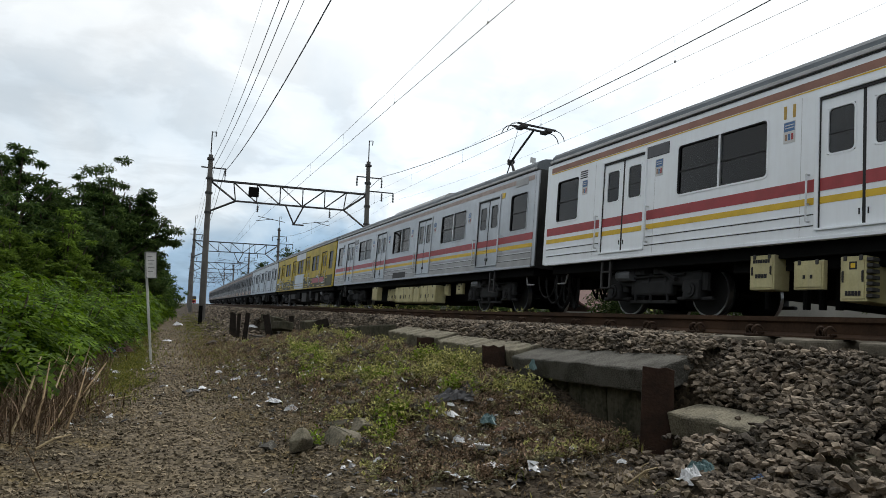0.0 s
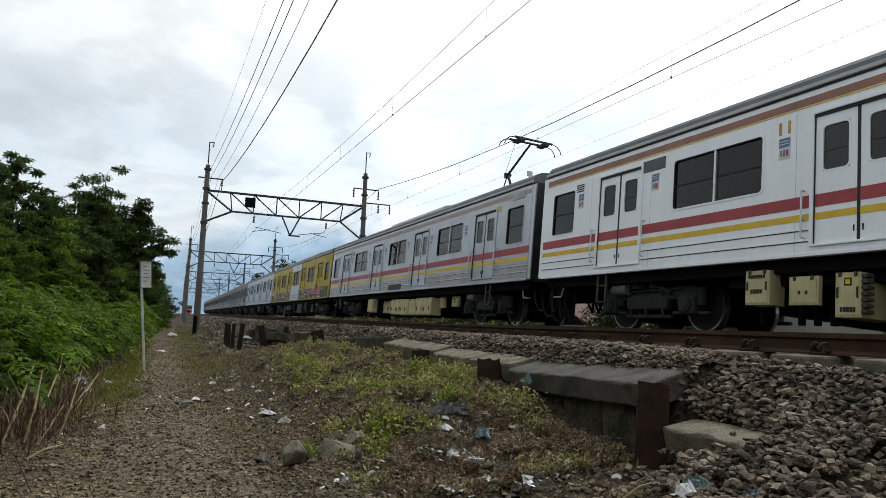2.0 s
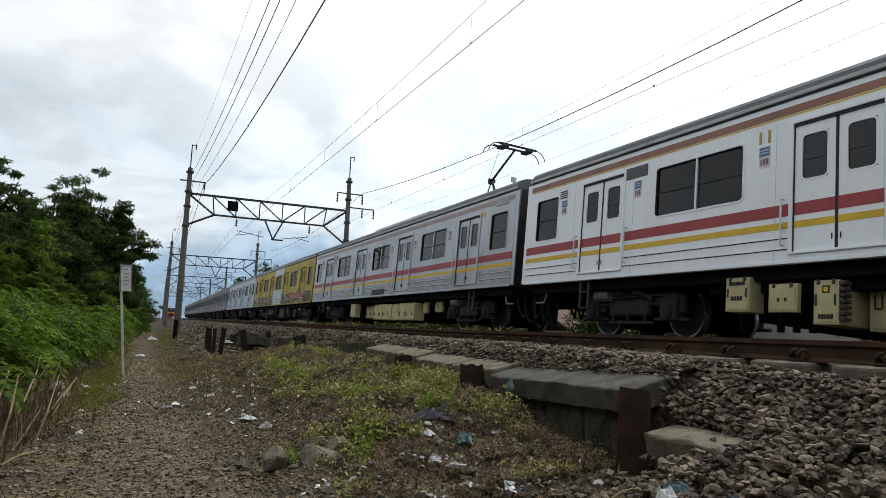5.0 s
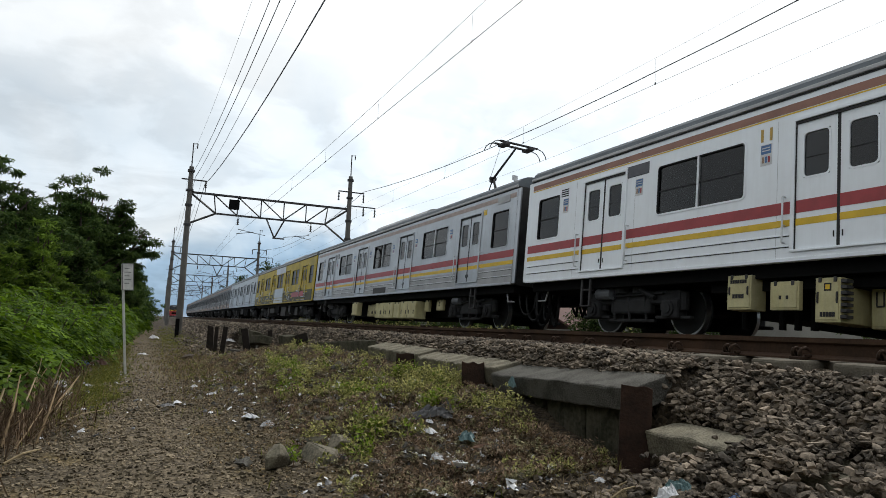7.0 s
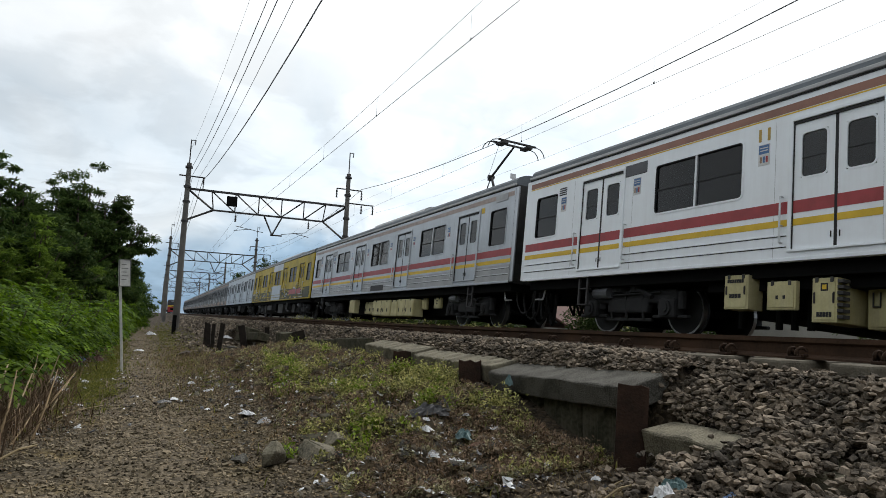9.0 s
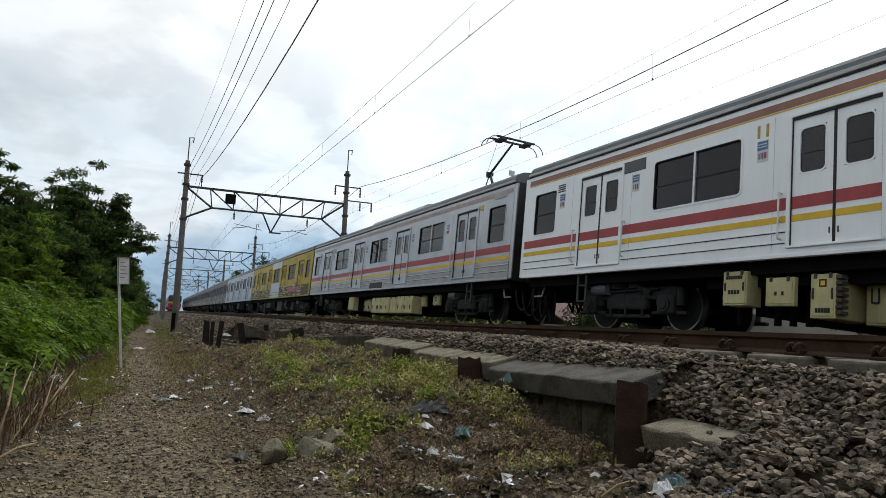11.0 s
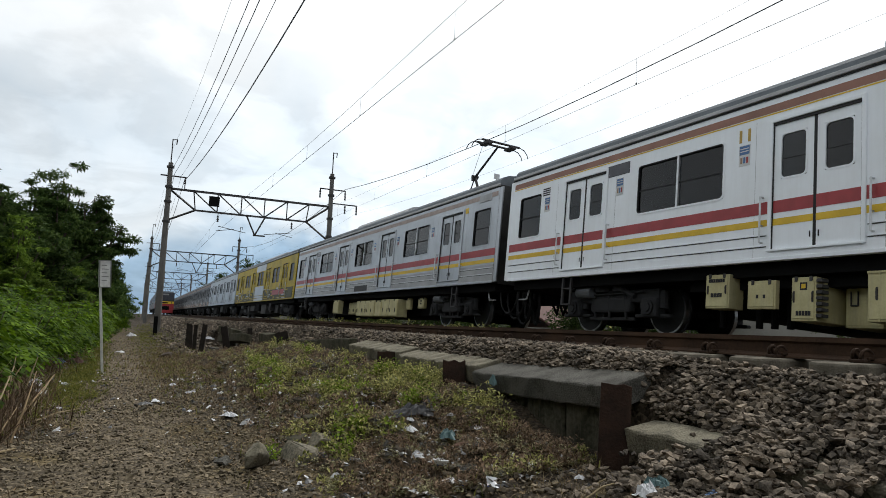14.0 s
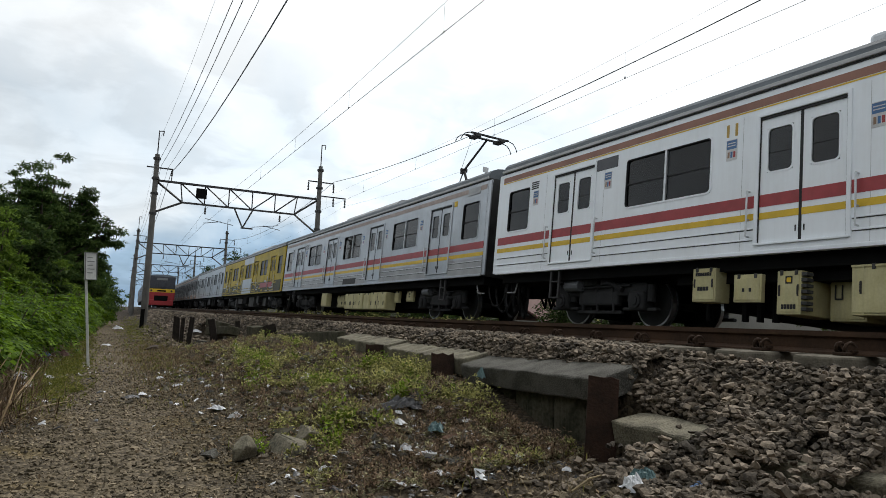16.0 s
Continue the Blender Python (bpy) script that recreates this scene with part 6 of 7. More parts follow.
def scatter_on(n, u, y, su, sy, lift=0.0):
    out = []
    for _ in range(n):
        uu, yy = rng.gauss(u, su), rng.gauss(y, sy)
        if uu > 3.2 and 3.6 < yy < 25:
            continue
        out.append((uu + bend(yy), yy, level(uu, yy) + lift))
    return out


def clump_cloud(name, label, category, clumps, leaf, material, seed, per, flat=0.9, slim=0.5, droop=0.0):
    """Small leafy plants: a tuft of leaves round each point (x, y, z, height)."""
    rs = np.random.RandomState(seed)
    cs = [(x, y, z + h * 0.5) for x, y, z, h in clumps]
    pts = sprays(rs, cs, [h * 0.75 for *_, h in clumps], per, flat)
    return tagged(leaf_cloud(name, pts, leaf, material, seed + 1, droop, slim), label, category, kind="stuff")


def growth(u, y):
    """How green the bank is at a spot, from -1 (bare and withered) to 1."""
    g = 0.6 * noise.noise((u * 1.7, y * 1.1, 2)) + 0.8 * noise.noise((u * 4.6, y * 3.2, 6)) + 0.9 * noise.noise((u * 9.5, y * 7.0, 1))
    for cu, cy, su, sy, k in ((2.35, 7.5, 0.4, 0.7, 0.75), (3.0, 6.9, 0.22, 0.6, 0.9), (1.95, 8.8, 0.3, 0.7, 0.5), (2.2, 10.4, 0.35, 0.8, 0.5), (1.85, 5.5, 0.22, 0.32, 0.7), (2.75, 6.1, 0.3, 0.4, 0.45), (3.0, 5.3, 0.12, 0.35, 0.35), (2.3, 13, 0.5, 1.6, 0.3)):
        g += 0.75 * k * math.exp(-((u - cu) / su) ** 2 - ((y - cy) / sy) ** 2)
    for cu, cy, su, sy, k in ((2.3, 4.7, 0.6, 0.5, 0.6), (1.5, 7.0, 0.3, 1.2, 0.4), (2.55, 5.35, 0.25, 0.3, 0.5), (2.85, 4.4, 0.3, 0.4, 1.0), (1.5, 12.5, 0.5, 2.5, 0.6), (2.2, 16, 0.8, 2.0, 0.5), (1.4, 9.5, 0.4, 2.0, 0.3)):
        g -= k * math.exp(-((u - cu) / su) ** 2 - ((y - cy) / sy) ** 2)
    return g


def bank_plants():
    green, fresh, withered, cushion = [], [], [], []
    for _ in range(5200):
        u, y = rng.uniform(1.25, 3.22), 3.95 + 12.5 * rng.random() ** 1.5
        if u < 1.25 + 0.45 * rng.random() and y < 14:
            continue
        g = growth(u, y) + rng.uniform(-0.3, 0.3)
        spot = (u + bend(y), y, level(u, y))
        if g > 0.42:
            green.append((*spot, 0.035 + 0.09 * rng.random() ** 1.8 * (0.5 + min(g, 1.2))))
            if g > 0.75 and rng.random() < 0.2:
                fresh.append((*spot, 0.09 + 0.08 * rng.random()))
        elif g < 0.2 and rng.random() < 0.42:
            withered.append((*spot, 0.035 + 0.075 * rng.random() ** 1.5))
        elif rng.random() < 0.5:
            cushion.append((*spot, 0.03 + 0.04 * rng.random()))
    # taller yellow-green sprigs along the foot of the coping
    for u, y, n, hh in ((3.1, 6.75, 26, 0.2), (3.05, 7.3, 20, 0.16), (3.12, 5.35, 9, 0.2), (2.95, 5.1, 8, 0.14), (2.3, 9.3, 16, 0.14), (1.95, 5.6, 12, 0.13)):
        for x_, y_, z_ in scatter_on(n, u, y, 0.09, 0.2):
            green.append((x_, y_, z_, hh * rng.uniform(0.5, 1.1)))
    for u, y, su, n in ((2.14, 10.2, 0.14, 12), (1.88, 5.45, 0.09, 11), (2.05, 9.2, 0.14, 8), (2.55, 5.75, 0.08, 9), (2.3, 7.1, 0.1, 8), (1.19, 5.36, 0.02, 2), (2.9, 10.9, 0.05, 3)):
        for x_, y_, z_ in scatter_on(n, u, y, su, su * 1.5):
            fresh.append((x_, y_, z_, 0.06 + 0.09 * rng.random()))
    # green verge on both edges of the path
    verge = []
    for u, y, su, sy, n in ((-0.5, 10.2, 0.16, 0.8, 170), (-0.42, 13.5, 0.16, 1.2, 150), (-0.4, 17, 0.2, 2.0, 170), (1.35, 13, 0.25, 1.6, 40), (-0.75, 8.8, 0.14, 0.6, 60), (-0.3, 24, 0.2, 4, 160), (1.7, 22, 0.4, 5, 60), (-0.45, 33, 0.2, 4, 260), (-0.5, 45, 0.3, 6, 260), (1.7, 34, 0.4, 5, 200), (1.8, 50, 0.4, 8, 200)):
        for x_, y_, z_ in scatter_on(n, u, y, su, sy):
            verge.append((x_, y_, z_, (0.03 + 0.05 * rng.random()) * (1 if y_ < 27 else 1.8)))
    clump_cloud("weeds", "yellow-green leafy weeds in patches over the bank", "weeds", green, 0.036, M_LEAF_Y, 12, 40, 1.1, 0.5, -0.35)
    clump_cloud("green_weeds", "fresh green leafy weeds on the bank", "weeds", fresh, 0.045, M_FRESH, 43, 36, 1.1, 0.5, -0.35)
    clump_cloud("withered_weeds", "withered reddish-brown weeds on the bank", "weeds", withered, 0.034, M_WITHER, 47, 30, 0.9, 0.35, -0.3)
    clump_cloud("moss", "grey-green mossy low plants on the bank", "moss", cushion, 0.02, M_MOSS, 41, 40, 0.6, 0.6)
    clump_cloud("verge_weeds", "low green plants along the edge of the path", "weeds", verge, 0.035, M_GRASS, 53, 34, 0.6, 0.35)
    # short grass beside the path
    sp = []
    for u, y, su, sy, n in ((-0.6, 11.0, 0.22, 1.4, 2200), (-0.45, 14, 0.25, 2.0, 1500), (0.95, 14, 0.3, 3.0, 700), (1.6, 17, 0.5, 4.0, 500), (1.4, 26, 0.4, 7, 900), (1.7, 32, 0.5, 8, 1500), (-0.4, 19, 0.3, 4, 2200), (1.1, 22, 0.4, 5, 700), (2.3, 9, 0.45, 2.5, 1600), (2.4, 7.3, 0.4, 1.0, 900)):
        sp += scatter_on(n, u, y, su, sy)
    blades("grass", "short patchy yellow-green grass", "grass", sp, 0.085, M_GRASS, 14, 0.7, 0.05)
    sp = []
    for u, y, su, sy, n in ((2.2, 5.2, 0.5, 0.8, 1000), (2.9, 4.5, 0.2, 0.5, 420), (1.7, 8.5, 0.5, 2.4, 900), (2.2, 12, 0.6, 3.0, 1300), (2.6, 3.4, 0.25, 0.35, 320), (1.35, 15, 0.4, 4, 2200), (3.05, 5.4, 0.15, 0.9, 500), (1.2, 18, 0.7, 5.0, 3000), (1.7, 14, 0.8, 5, 3500), (-0.6, 9, 0.3, 2, 900)):
        sp += scatter_on(n, u, y, su, sy)
    blades("dry_grass", "dry straw-coloured grass and stalks on the bank", "dry grass", sp, 0.10, M_STRAW, 15, 1.15, 0.018)
    sp = []
    for u, y, su, sy, n in ((-1.6, 8.6, 0.5, 1.3, 900), (-0.95, 8.0, 0.2, 0.8, 1100), (-0.95, 9.6, 0.15, 0.7, 600), (-1.35, 10.4, 0.25, 0.8, 500), (-2.4, 8.6, 0.8, 1.5, 900), (-1.15, 14.5, 0.25, 1.5, 450), (-0.8, 18.5, 0.2, 2.0, 350), (-1.1, 7.1, 0.2, 0.5, 300)):
        sp += scatter_on(n, u, y, su, sy)
    tw = []
    for u, y, su, sy, n in ((2.3, 5.0, 0.45, 0.7, 1500), (2.5, 6.4, 0.4, 1.0, 1100), (2.0, 8.5, 0.5, 2.0, 1500), (2.95, 4.7, 0.16, 0.5, 600), (2.3, 12, 0.6, 3, 1500), (1.7, 5.3, 0.25, 0.4, 500)):
        tw += scatter_on(n, u, y, su, sy)
    blades("dead_stalks", "brown dead stalks among the weeds on the bank", "dead stalks", tw, 0.11, M_TWIG_D, 26, 1.25, 0.02)
    blades("dead_brushwood", "tangled brown dead stalks at the foot of the hedge", "brushwood", sp, 0.36, M_TWIG_D, 16, 1.0, 0.014)
    sp = []
    for u, y, su, sy, n in ((1.15, 15, 0.3, 2.2, 2600), (1.3, 19, 0.4, 2.5, 2600), (1.0, 11.5, 0.2, 1.6, 700), (1.9, 21, 0.4, 2.5, 1200)):
        sp += scatter_on(n, u, y, su, sy)
    blades("withered_grass", "low brown withered grass beside the path", "dry grass", sp, 0.075, M_TWIG, 61, 1.2, 0.05)
    # a ground cover of leaf litter
    sp = []
    for u, y, su, sy, n in ((2.2, 5.6, 0.55, 1.3, 3600), (1.6, 10, 0.6, 3, 3600), (-0.9, 10.0, 0.3, 2.4, 2600), (1.5, 17, 0.7, 4, 2200), (2.9, 4.5, 0.2, 0.4, 900)):
        sp += scatter_on(n, u, y, su, sy, 0.012)
    tagged(leaf_cloud("leaf_litter", sp, 0.035, M_TWIG, 17, -0.1, 0.5), "brown dead leaves and chaff on the soil", "leaf litter", kind="stuff")


bank_plants()


def track_weeds():
    """Low leafy plants in the six-foot between the tracks."""
    rs = np.random.RandomState(33)
    cs, rr = [], []
    for y0, y1, n in ((5, 12, 9), (13, 20, 34), (19, 34, 90)):
        for _ in range(n):
            y = rng.uniform(y0, y1)
            h = 0.1 + 0.28 * rng.random() ** 2
            u = rng.uniform(6.7, 7.9)
            cs.append((u + bend(y), y, level(u, y) + h * 0.6))
            rr.append(h * 0.55)
    tagged(leaf_cloud("track_weeds", sprays(rs, cs, rr, 34, 1.0), 0.09, M_LEAF_Y, 34, 0.0, 0.5), "pale green leafy weeds between the two tracks", "weeds", kind="stuff")


track_weeds()


def scraps():
    """Torn bits of paper, film and wood chips trodden into the bank."""
    rs = np.random.RandomState(21)
    for name, label, n, m_, size in (("paper_scraps", "torn pale scraps of paper and plastic in the weeds", 900, M_PLASTIC, 0.036), ("wood_chips", "grey-brown chips and shards scattered on the bank", 2600, M_CHIP, 0.034), ("dark_scraps", "dark scraps of film and rotten leaves", 1000, M_DARKP, 0.04)):
        vs, fs = [], []
        for i in range(n):
            u, y = rng.gauss(2.1, 0.5), 3.8 + 9 * rng.random() ** 1.35
            if i % 4 == 0:
                u, y = rng.gauss(-0.8, 0.5), rng.uniform(7, 18)
            if u > 3.25:
                continue
            c = Vector((u + bend(y), y, level(u, y) + 0.015))
            a = rng.uniform(0, 6.28)
            e1 = Vector((math.cos(a), math.sin(a), rng.uniform(-0.5, 0.7))) * size * rng.uniform(0.3, 1.0)
            e2 = Vector((-math.sin(a), math.cos(a), rng.uniform(-0.5, 0.7))) * size * rng.uniform(0.15, 0.6)
            k = len(vs)
            up = Vector((0, 0, 0.004))
            vs += [(c - e1 - e2)[:], (c + e1 - e2 * 0.6)[:], (c + e1 * 0.8 + e2)[:], (c - e1 * 0.7 + e2 * 1.1)[:], (c + up * 1.5)[:]]
            fs += [(k, k + 1, k + 4), (k + 1, k + 2, k + 4), (k + 2, k + 3, k + 4), (k + 3, k, k + 4)]
        me = bpy.data.meshes.new(name)
        me.from_pydata(vs, [], fs)
        me.materials.append(m_)
        tagged(new(name, me), label, "litter", kind="stuff")


scraps()


def stick(a, b, r, label="bleached dry stick lying on the ground", m_=None):
    bm = bmesh.new()
    a, b = Vector(a), Vector(b)
    m1 = a.lerp(b, 0.4) + Vector((0.02, 0.0, 0.03))
    tube(bm, a, m1, r, r * 0.8, seg=6)
    tube(bm, m1, b, r * 0.8, r * 0.4, seg=6)
    return tagged(part("stick", bm, m_ or M_STRAW), label, "stick", "sticks along the path")


for a, b, r in (((-1.05, 6.6, -1.12), (-1.1, 8.3, -0.55), 0.016), ((-0.95, 7.4, -1.12), (-0.9, 8.7, -0.62), 0.013), ((-1.2, 7.0, -1.12), (-1.35, 8.6, -0.7), 0.012),
                ((-0.7, 8.2, -1.1), (-0.62, 10.2, -0.85), 0.01), ((-0.78, 5.9, -1.11), (-0.58, 6.25, -1.07), 0.012), ((-1.0, 8.9, -1.1), (-0.95, 9.3, -0.5), 0.01), ((-0.6, 7.9, -1.1), (-0.2, 8.6, -1.06), 0.008),
                ((2.3, 5.75, -0.84), (2.65, 5.85, -0.74), 0.012), ((2.45, 3.15, -0.93), (2.75, 3.2, -0.86), 0.008), ((2.55, 3.3, -0.93), (2.85, 3.25, -0.84), 0.007)):
    stick(a, b, r)


for _ in range(16):
    u0, y0 = rng.gauss(-0.95, 0.16), rng.uniform(6.5, 9.2)
    stick((u0, y0, level(u0, y0)), (u0 + rng.uniform(-0.35, 0.4), y0 + rng.uniform(-0.2, 0.9), level(u0, y0) + rng.uniform(0.12, 0.6)), rng.uniform(0.006, 0.014), "dead brown stalk leaning in the brushwood", rng.choice((M_STRAW, M_TWIG, M_TWIG)))


def rag(x, y, z, w, d, h, seed, m_, label, name="plastic_bag"):
    """Crumpled sheet: a folded, dented blob open at the ground."""
    bm = bmesh.new()
    n = 18
    g = [[None] * (n + 1) for _ in range(n + 1)]
    for i in range(n + 1):
        for j in range(n + 1):
            a, b = i / n * 2 - 1, j / n * 2 - 1
            e = max(0.0, 1 - (abs(a) ** 2.4 + abs(b) ** 2.4) * 0.8)
            q = Vector((a * 2.3, b * 2.3, seed * 3.7))
            cr = noise.noise(q) * 0.5 + noise.noise(q * 2.3) * 0.45 + abs(noise.noise(q * 4)) * 0.5 - abs(noise.noise(q * 6.5)) * 0.35
            edge = 1 + 0.35 * noise.noise((math.atan2(b, a) * 2, seed, 1))
            g[i][j] = bm.verts.new((a * w * edge + cr * w * 0.2, b * d * edge + cr * d * 0.15, h * (0.18 + e * (0.6 + 0.6 * cr))))
    for i in range(n):
        for j in range(n):
            bm.faces.new((g[i][j], g[i + 1][j], g[i + 1][j + 1], g[i][j + 1]))
    ob = part(name, bm, m_, smooth=False)
    ob.matrix_basis = pose(x, y, z, 0, 0, seed * 61)
    return tagged(ob, label, "litter", "litter on the bank")


WB_ = "crumpled white plastic bag lying on the bank"
for i, (x, y, z, w, d, h, m_, lab) in enumerate((
        (2.27, 7.95, -0.80, 0.10, 0.07, 0.12, M_PLASTIC, WB_), 
        (3.02, 7.3, -0.66, 0.10, 0.08, 0.06, M_BLUEP, "crumpled blue plastic wrapper"), (2.93, 7.25, -0.66, 0.08, 0.06, 0.06, M_PLASTIC, WB_),
        (2.5, 4.98, -0.90, 0.11, 0.06, 0.09, M_TEAL, "faded teal cloth rag"), (2.55, 4.72, -0.93, 0.11, 0.025, 0.06, M_STRIP, "orange-brown strip of plastic"),
        (2.38, 5.45, -0.80, 0.20, 0.07, 0.13, M_DARKP, "shiny black plastic bag"), (2.6, 5.62, -0.78, 0.08, 0.07, 0.14, M_DARKP, "shiny black plastic bag"), (1.22, 7.6, -1.05, 0.09, 0.06, 0.05, M_PLASTIC, WB_), (1.27, 8.36, -1.04, 0.09, 0.05, 0.03, M_PLASTIC, WB_),
        (2.1, 4.66, -0.97, 0.06, 0.05, 0.06, M_PLASTIC, WB_), (2.2, 4.5, -0.98, 0.07, 0.04, 0.04, M_PLASTIC, WB_), (3.235, 5.55, -0.55, 0.025, 0.05, 0.12, M_TEAL, "teal plastic scrap hanging at the coping"),
        (2.70, 2.92, -0.90, 0.075, 0.06, 0.10, M_PLASTIC, WB_), (2.8, 2.95, -0.86, 0.08, 0.06, 0.09, M_TEAL, "dark teal plastic scrap among stones"), (2.9, 2.66, -0.84, 0.05, 0.04, 0.05, M_BLUEP, "crumpled blue plastic wrapper"),
        (2.62, 3.25, -0.93, 0.09, 0.04, 0.05, M_STRAW, "bleached clump of loose straw"), (2.72, 3.55, -0.92, 0.03, 0.03, 0.03, M_PLASTIC, WB_), 
        (-0.92, 11.4, -1.11, 0.11, 0.09, 0.14, M_PLASTIC, WB_), (-0.76, 10.5, -1.11, 0.12, 0.08, 0.08, M_PLASTIC, WB_), (-0.55, 11.7, -1.12, 0.07, 0.05, 0.07, M_PLASTIC, WB_), (-0.85, 8.9, -1.12, 0.07, 0.06, 0.1, M_PLASTIC, WB_),
        (-0.9, 16.4, -1.11, 0.14, 0.1, 0.13, M_BLUEP, "heap of blue and red rubbish"), (-0.6, 16.6, -1.11, 0.2, 0.12, 0.13, M_TILE, "heap of blue and red rubbish"), (0.46, 9.3, -1.12, 0.09, 0.06, 0.04, M_DARKP, "flattened black plastic bag"),
        (0.6, 9.6, -1.12, 0.08, 0.05, 0.04, M_PLASTIC, WB_), (0.3, 21, -1.1, 0.12, 0.1, 0.06, M_PLASTIC, WB_), (0.95, 11.5, -1.1, 0.06, 0.05, 0.05, M_PLASTIC, WB_), (1.1, 10.2, -1.08, 0.08, 0.06, 0.05, M_PLASTIC, WB_),
        (1.9, 6.3, -0.92, 0.08, 0.05, 0.05, M_TEAL, "faded teal cloth rag"), (2.4, 7.2, -0.78, 0.1, 0.05, 0.05, M_PLASTIC, WB_), (2.85, 5.1, -0.85, 0.09, 0.06, 0.04, M_PLASTIC, WB_), (2.3, 4.2, -0.98, 0.08, 0.06, 0.05, M_CONC, "grey crumpled cement sack"),
        (0.9, 35, -1.1, 0.22, 0.15, 0.2, M_PLASTIC, WB_), (3.0, 24.5, -0.8, 0.12, 0.2, 0.12, M_PLASTIC, WB_), (2.0, 5.0, -0.97, 0.04, 0.04, 0.03, M_PLASTIC, WB_), (2.5, 4.25, -0.98, 0.03, 0.05, 0.03, M_PLASTIC, WB_), (2.1, 4.1, -1.02, 0.05, 0.04, 0.03, M_PLASTIC, WB_))):
    rag(x, y, z, w, d, h, i + 1, m_, lab)


def strewn_rubbish():
    """Small crumpled pieces of rubbish, thickest at the foot of the bank and beside the path."""
    kinds = ((M_PLASTIC, WB_), (M_PLASTIC, WB_), (M_CONC, "grey crumpled scrap of cement sack"), (M_CONC_L, "pale crumpled scrap of cardboard"), (M_DARKP, "small crumpled scrap of black film"), (M_CHIP, "crumpled brown paper scrap"), (M_CONC, "grey crumpled scrap of cement sack"))
    k = 60
    for u, y, su, sy, n in ((2.1, 4.6, 0.28, 0.35, 30), (2.5, 5.3, 0.25, 0.35, 18), (1.3, 8.3, 0.22, 0.8, 20), (1.2, 10.6, 0.2, 1.2, 16), (2.2, 6.6, 0.35, 0.7, 16), (2.6, 8.8, 0.3, 1.0, 12), (-0.9, 10.0, 0.14, 1.2, 12), (2.65, 3.25, 0.2, 0.3, 7), (2.9, 5.1, 0.14, 0.4, 9), (2.4, 12, 0.4, 2.0, 10)):
        for x_, y_, z_ in scatter_on(n, u, y, su, sy):
            m_, lab = rng.choice(kinds)
            q = 0.016 + 0.03 * rng.random() ** 1.8
            rag(x_, y_, z_ + 0.01, q * rng.uniform(0.8, 1.6), q, q * rng.uniform(0.8, 1.8), k, m_, lab, "litter_scrap")
            k += 1


strewn_rubbish()


def shard(x, y, z, rz, tilt, w, h):
    """Curved piece of a broken dish: white above, blue at its foot."""
    t = thing("dish_shard", "broken piece of a white dish with a blue foot", "litter", "broken dish on the bank", pose(x, y, z, tilt, 0, rz))
    for nm, z0, z1, m_ in (("wall", 0.3, 1.0, M_CUP), ("foot", 0.0, 0.3, M_GLAZE)):
        bm = bmesh.new()
        rows_ = []
        for zz in (z0, z1):
            wd = w * (0.62 + 0.38 * zz)
            for dy in (-0.004, 0.004):
                rows_.append([bm.verts.new((wd * a_, dy + 0.25 * w * a_ * a_, zz * h * (1 - 0.12 * a_ if zz == 1.0 else 1))) for a_ in (-0.5, -0.25, 0, 0.25, 0.5)])
        for p_, q_ in ((0, 2), (3, 1), (2, 3), (1, 0)):
            for i in range(4):
                bm.faces.new((rows_[p_][i], rows_[p_][i + 1], rows_[q_][i + 1], rows_[q_][i]))
        for i in (0, 4):
            bm.faces.new((rows_[0][i], rows_[1][i], rows_[3][i], rows_[2][i]))
        part(nm, fix(bm), m_, t, "blue foot" if nm == "foot" else "")


shard(2.28, 3.88, -1.03, -28, -34, 0.075, 0.085)
shard(2.18, 4.42, -0.985, -30, 38, 0.11, 0.06)
shard(2.13, 4.0, -1.02, -15, 30, 0.06, 0.04)


# ---------------------------------------------------------------- beyond the tracks
def house(x, y, w, d, h, rz, label="small plastered house with a red tiled roof"):
    t = thing("house", label, "house", "houses beyond the line", pose(x, y, -0.9, 0, 0, rz))
    bm = bmesh.new()
    box(bm, -w / 2, w / 2, -d / 2, d / 2, 0, h)
    part("wall", bm, M_WALL, t)
    for sx in (-1, 1):
        bm = bmesh.new()
        q = 0.35
        vs = [(-w / 2 - q, 0, h + w * 0.0 + 1.1), (w / 2 + q, 0, h + 1.1), (w / 2 + q, sx * (d / 2 + q), h - 0.12), (-w / 2 - q, sx * (d / 2 + q), h - 0.12)]
        f = bm.faces.new([bm.verts.new(v) for v in vs])
        r = bmesh.ops.extrude_face_region(bm, geom=[f])
        for v in r["geom"]:
            if isinstance(v, bmesh.types.BMVert):
                v.co.z += 0.08
        part("roof", fix(bm), M_TILE, t)
    for k in (-1, 1):
        win_ = bmesh.new()
        box(win_, k * w * 0.25 - 0.4, k * w * 0.25 + 0.4, -d / 2 - 0.03, -d / 2 + 0.02, h * 0.35, h * 0.8)
        part("window", win_, M_LED, t)


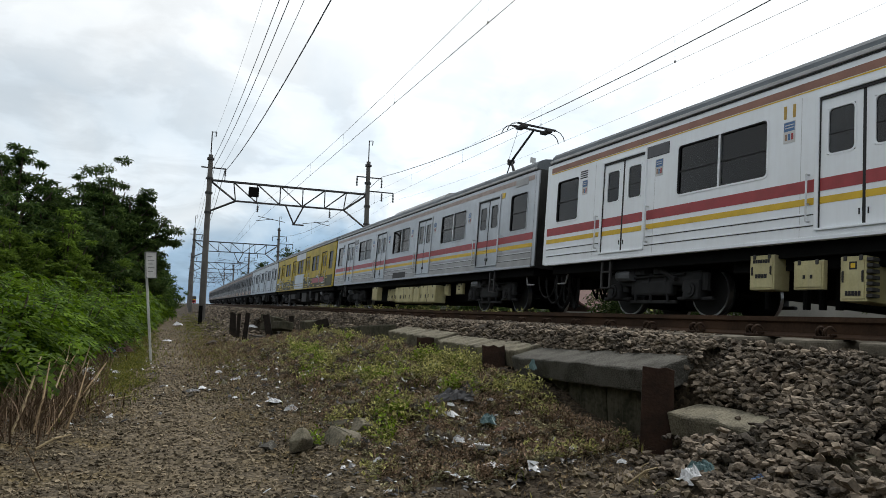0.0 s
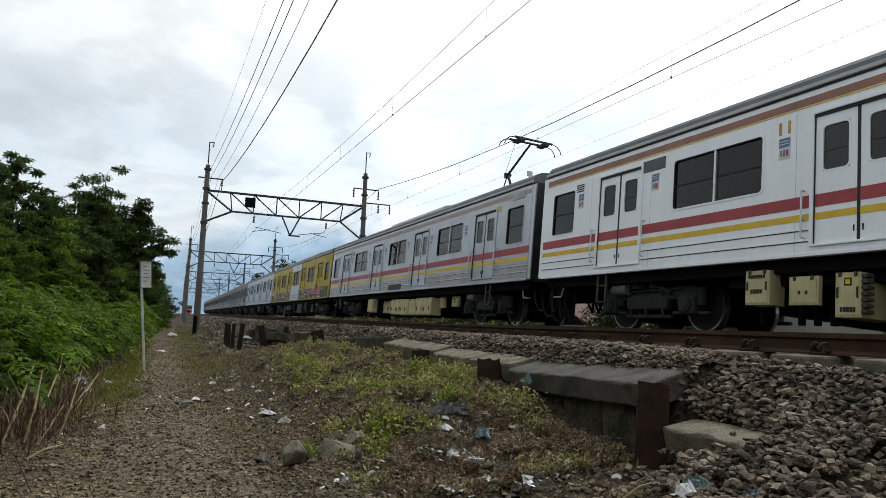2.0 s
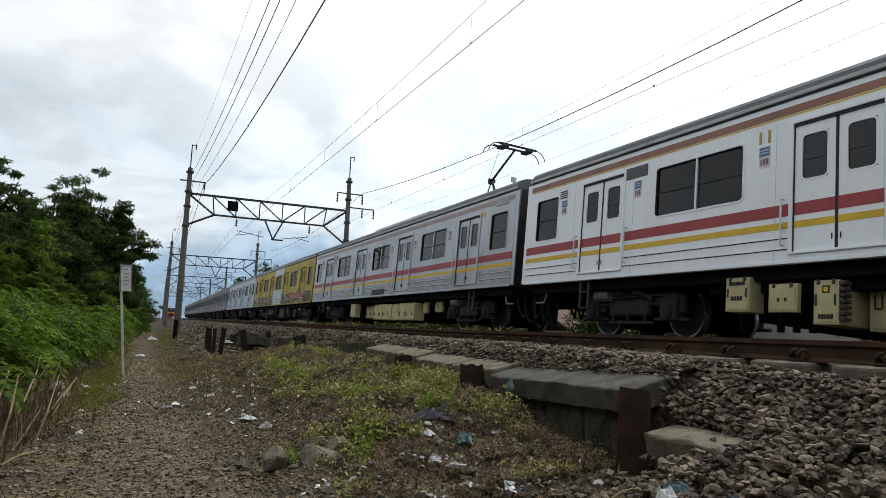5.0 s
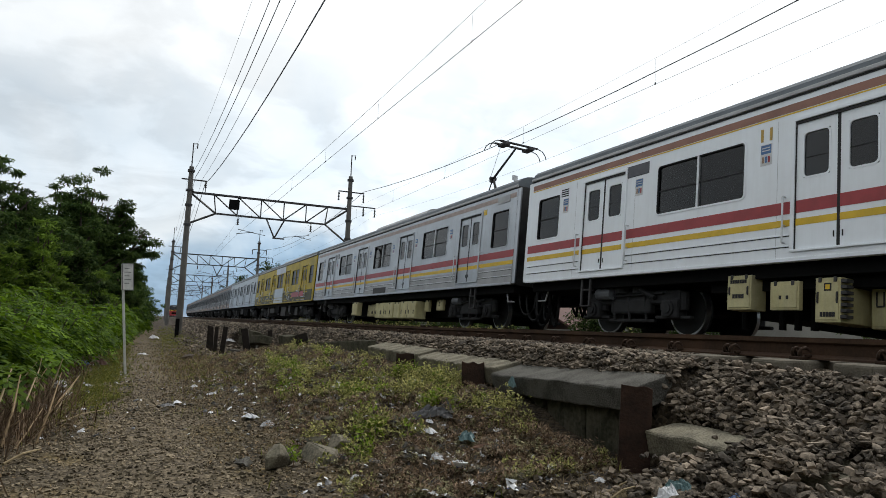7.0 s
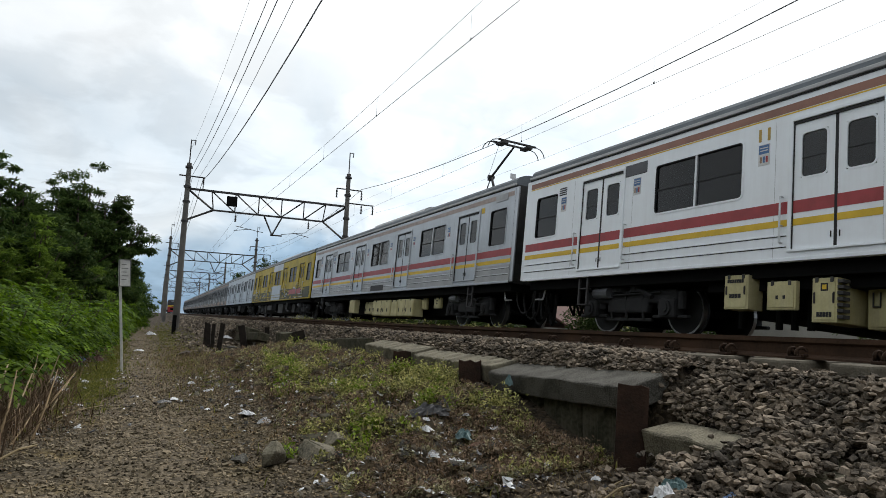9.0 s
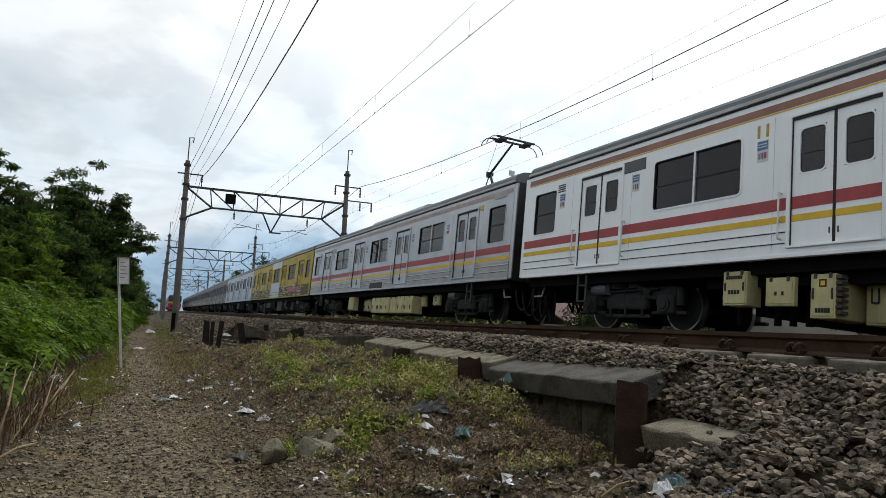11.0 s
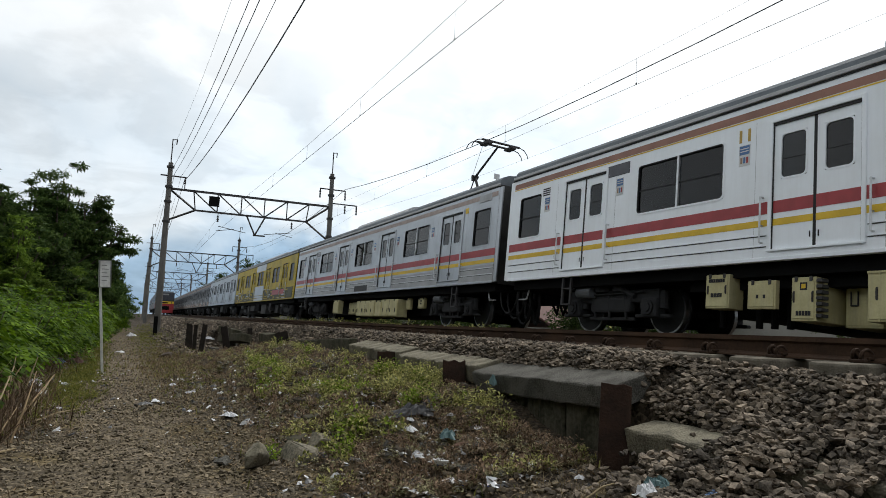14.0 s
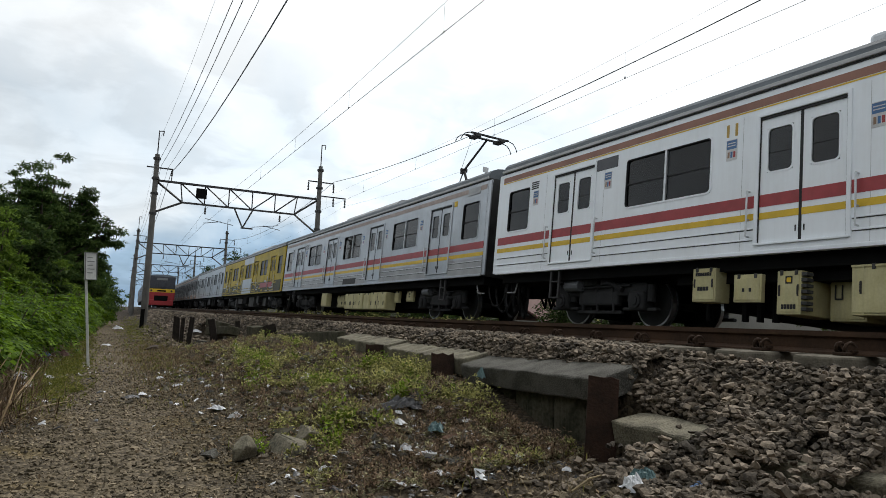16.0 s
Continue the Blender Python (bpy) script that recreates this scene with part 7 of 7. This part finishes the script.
def yard_wall(y0, y1):
    bm = bmesh.new()
    box(bm, -0.09, 0.09, -(y1 - y0) / 2, (y1 - y0) / 2, 0, 1.45, 0.01)
    bmesh.ops.subdivide_edges(bm, edges=[e for e in bm.edges if e.calc_length() > 2], cuts=12, use_grid_fill=True)
    for v in bm.verts:
        if v.co.z > 1.3:
            v.co.z += 0.12 * noise.noise((v.co.y * 0.8, 5, y0))
    ob = part("yard_wall", bm, M_WALL)
    ym = (y0 + y1) / 2
    ob.matrix_basis = pose(15.7 + bend(ym), ym, -0.95, 0, 0, -heading(ym) if y0 > 60 else 0)
    tagged(ob, "low grey plastered wall beyond the railway", "wall", kind="structure")


yard_wall(2, 20.4)
yard_wall(25, 62)
for k in range(5):
    yard_wall(62.3 + 25 * k, 87 + 25 * k)
house(19.2, 27.5, 5, 4, 1.0, 20)
house(29, 33, 6, 5, 2.0, -10)
house(18, 150, 9, 7, 3.2, 10)
house(-14, 190, 9, 7, 3.0, 30)


# ---------------------------------------------------------------- sign
def sign():
    t = thing("trackside_sign", "leaning white steel post with a small white sign board", "sign", m=pose(-0.07, 14.1, -1.12, 0, -6.0, 0))
    bm = bmesh.new()
    box(bm, -0.023, 0.023, -0.023, 0.023, -0.15, 1.72, 0.006)
    part("post", bm, M_SIGN, t)
    turn = pose(0, 0, 0, 0, 2, 34)
    bm = bmesh.new()
    box(bm, -0.115, 0.115, -0.06, -0.028, 1.58, 2.08, 0.008, turn)
    board = part("board", bm, M_SIGN, t)
    bm = bmesh.new()
    for a, b, c, d in ((-0.115, 0.115, 2.07, 2.083), (-0.115, 0.115, 1.577, 1.59), (-0.117, -0.105, 1.58, 2.08), (0.105, 0.117, 1.58, 2.08)):
        box(bm, a, b, -0.075, -0.055, c, d, 0.004, turn)
    part("border", bm, M_SIGNBAR, board, "grey rim of the sign board")
    for i in range(5):
        bm = bmesh.new()
        box(bm, -0.07, 0.03 + 0.035 * (i % 2), -0.066, -0.059, 1.98 - 0.07 * i, 1.996 - 0.07 * i, 0, turn)
        part("lettering", bm, M_SIGNBAR, board)


sign()


# a short black marker post beside the first mast
bm = bmesh.new()
box(bm, -0.09, 0.09, -0.09, 0.09, 0, 1.15, 0.01)
ob = part("marker_post", bm, M_UNDER)
ob.matrix_basis = pose(1.98, 36.5, -1.25)
tagged(ob, "short black post beside the concrete mast", "marker post")


# ---------------------------------------------------------------- the coming train
def coming_train():
    t = thing("oncoming_train", "red-fronted train with a yellow band on the near track", "train")
    for k in range(4):
        y0 = 20.2 * k
        bm = bmesh.new()
        box(bm, -1.38, 1.38, y0 + (0.25 if k == 0 else 0), y0 + 19.6, 0.95, 3.45, 0.08)
        part("carriage_body", bm, M_GREYCAR, t, "grey carriage body")
        bm = bmesh.new()
        pts = roof_arc(1.34, 3.38, 0.34)
        r2 = [[bm.verts.new((x, yy, z)) for x, z in pts] for yy in (y0 + 0.3, y0 + 19.6)]
        for j in range(len(pts) - 1):
            bm.faces.new((r2[0][j], r2[1][j], r2[1][j + 1], r2[0][j + 1]))
        for r in r2:
            bm.faces.new(r)
        part("roof", fix(bm), M_ROOF, t)
        bm = bmesh.new()
        box(bm, -1.2, 1.2, y0 + 0.6, y0 + 19.4, 0.35, 1.0)
        part("underframe", bm, M_UNDER, t)
        for yb in (2.9, 16.7):
            for dy in (-1.05, 1.05):
                for sx in (-1, 1):
                    bm = bmesh.new()
                    tube(bm, (sx * 0.5, y0 + yb + dy, 0.43), (sx * 0.62, y0 + yb + dy, 0.43), 0.43, seg=20)
                    part("wheel", bm, M_BOGIE, t)
        for i in range(4):
            for sx in (-1, 1):
                bm = bmesh.new()
                box(bm, sx * 1.385 - 0.01, sx * 1.385 + 0.01, y0 + 2.2 + 4.6 * i, y0 + 4.2 + 4.6 * i, 2.0, 2.85, 0.005)
                part("side_window", bm, M_LED, t)
    bm = bmesh.new()
    box(bm, -1.4, 1.4, 0, 0.35, 0.9, 2.06, 0.05)
    part("cab_front", bm, M_LRED, t, "red painted cab front")
    bm = bmesh.new()
    box(bm, -1.4, 1.4, -0.006, 0.34, 1.72, 2.10, 0.02)
    part("cab_band", bm, M_YEL, t, "yellow band across the cab")
    bm = bmesh.new()
    box(bm, -1.4, 1.4, 0.02, 0.36, 2.10, 3.50, 0.06)
    cab = part("cab_mask", bm, M_LED, t, "black cab window surround")
    for x0, x1 in ((-1.2, -0.42), (-0.36, 0.36), (0.42, 1.2)):
        bm = bmesh.new()
        box(bm, x0, x1, -0.004, 0.03, 2.25, 2.98, 0.02)
        part("windscreen", bm, M_LED, cab)
    bm = bmesh.new()
    box(bm, -0.55, 0.55, -0.004, 0.03, 3.08, 3.32, 0.02)
    part("destination_display", bm, M_SIGNBAR, cab)
    for x in (-1.05, 1.05):
        bm = bmesh.new()
        tube(bm, (x, -0.03, 1.9), (x, 0.05, 1.9), 0.11, seg=14)
        part("headlight", bm, M_STEEL, t)
    bm = bmesh.new()
    box(bm, -0.45, 0.45, -0.02, 0.03, 1.80, 1.98, 0.01)
    part("cab_badge", bm, M_UNDER, t)
    bm = bmesh.new()
    box(bm, -1.3, 1.3, -0.05, 0.25, 0.28, 0.9, 0.05)
    part("pilot", bm, M_LRED, t, "red skirt below the cab")
    bm = bmesh.new()
    box(bm, -0.7, 0.7, -0.055, 0.02, 0.75, 1.35, 0.03)
    part("coupler_cover", bm, M_UNDER, t)
    return t


def motions():
    rows_ = []
    for i in range(0, 33):
        tt = i * 0.5
        y = 82 + 17.3 * (16 - tt)
        rows_.append((tt, pose(NEAR_C + bend(y), y, Z_RAIL, 0, 0, -heading(y))))
    walk(ONCOMING, rows_)


ONCOMING = coming_train()

motions()
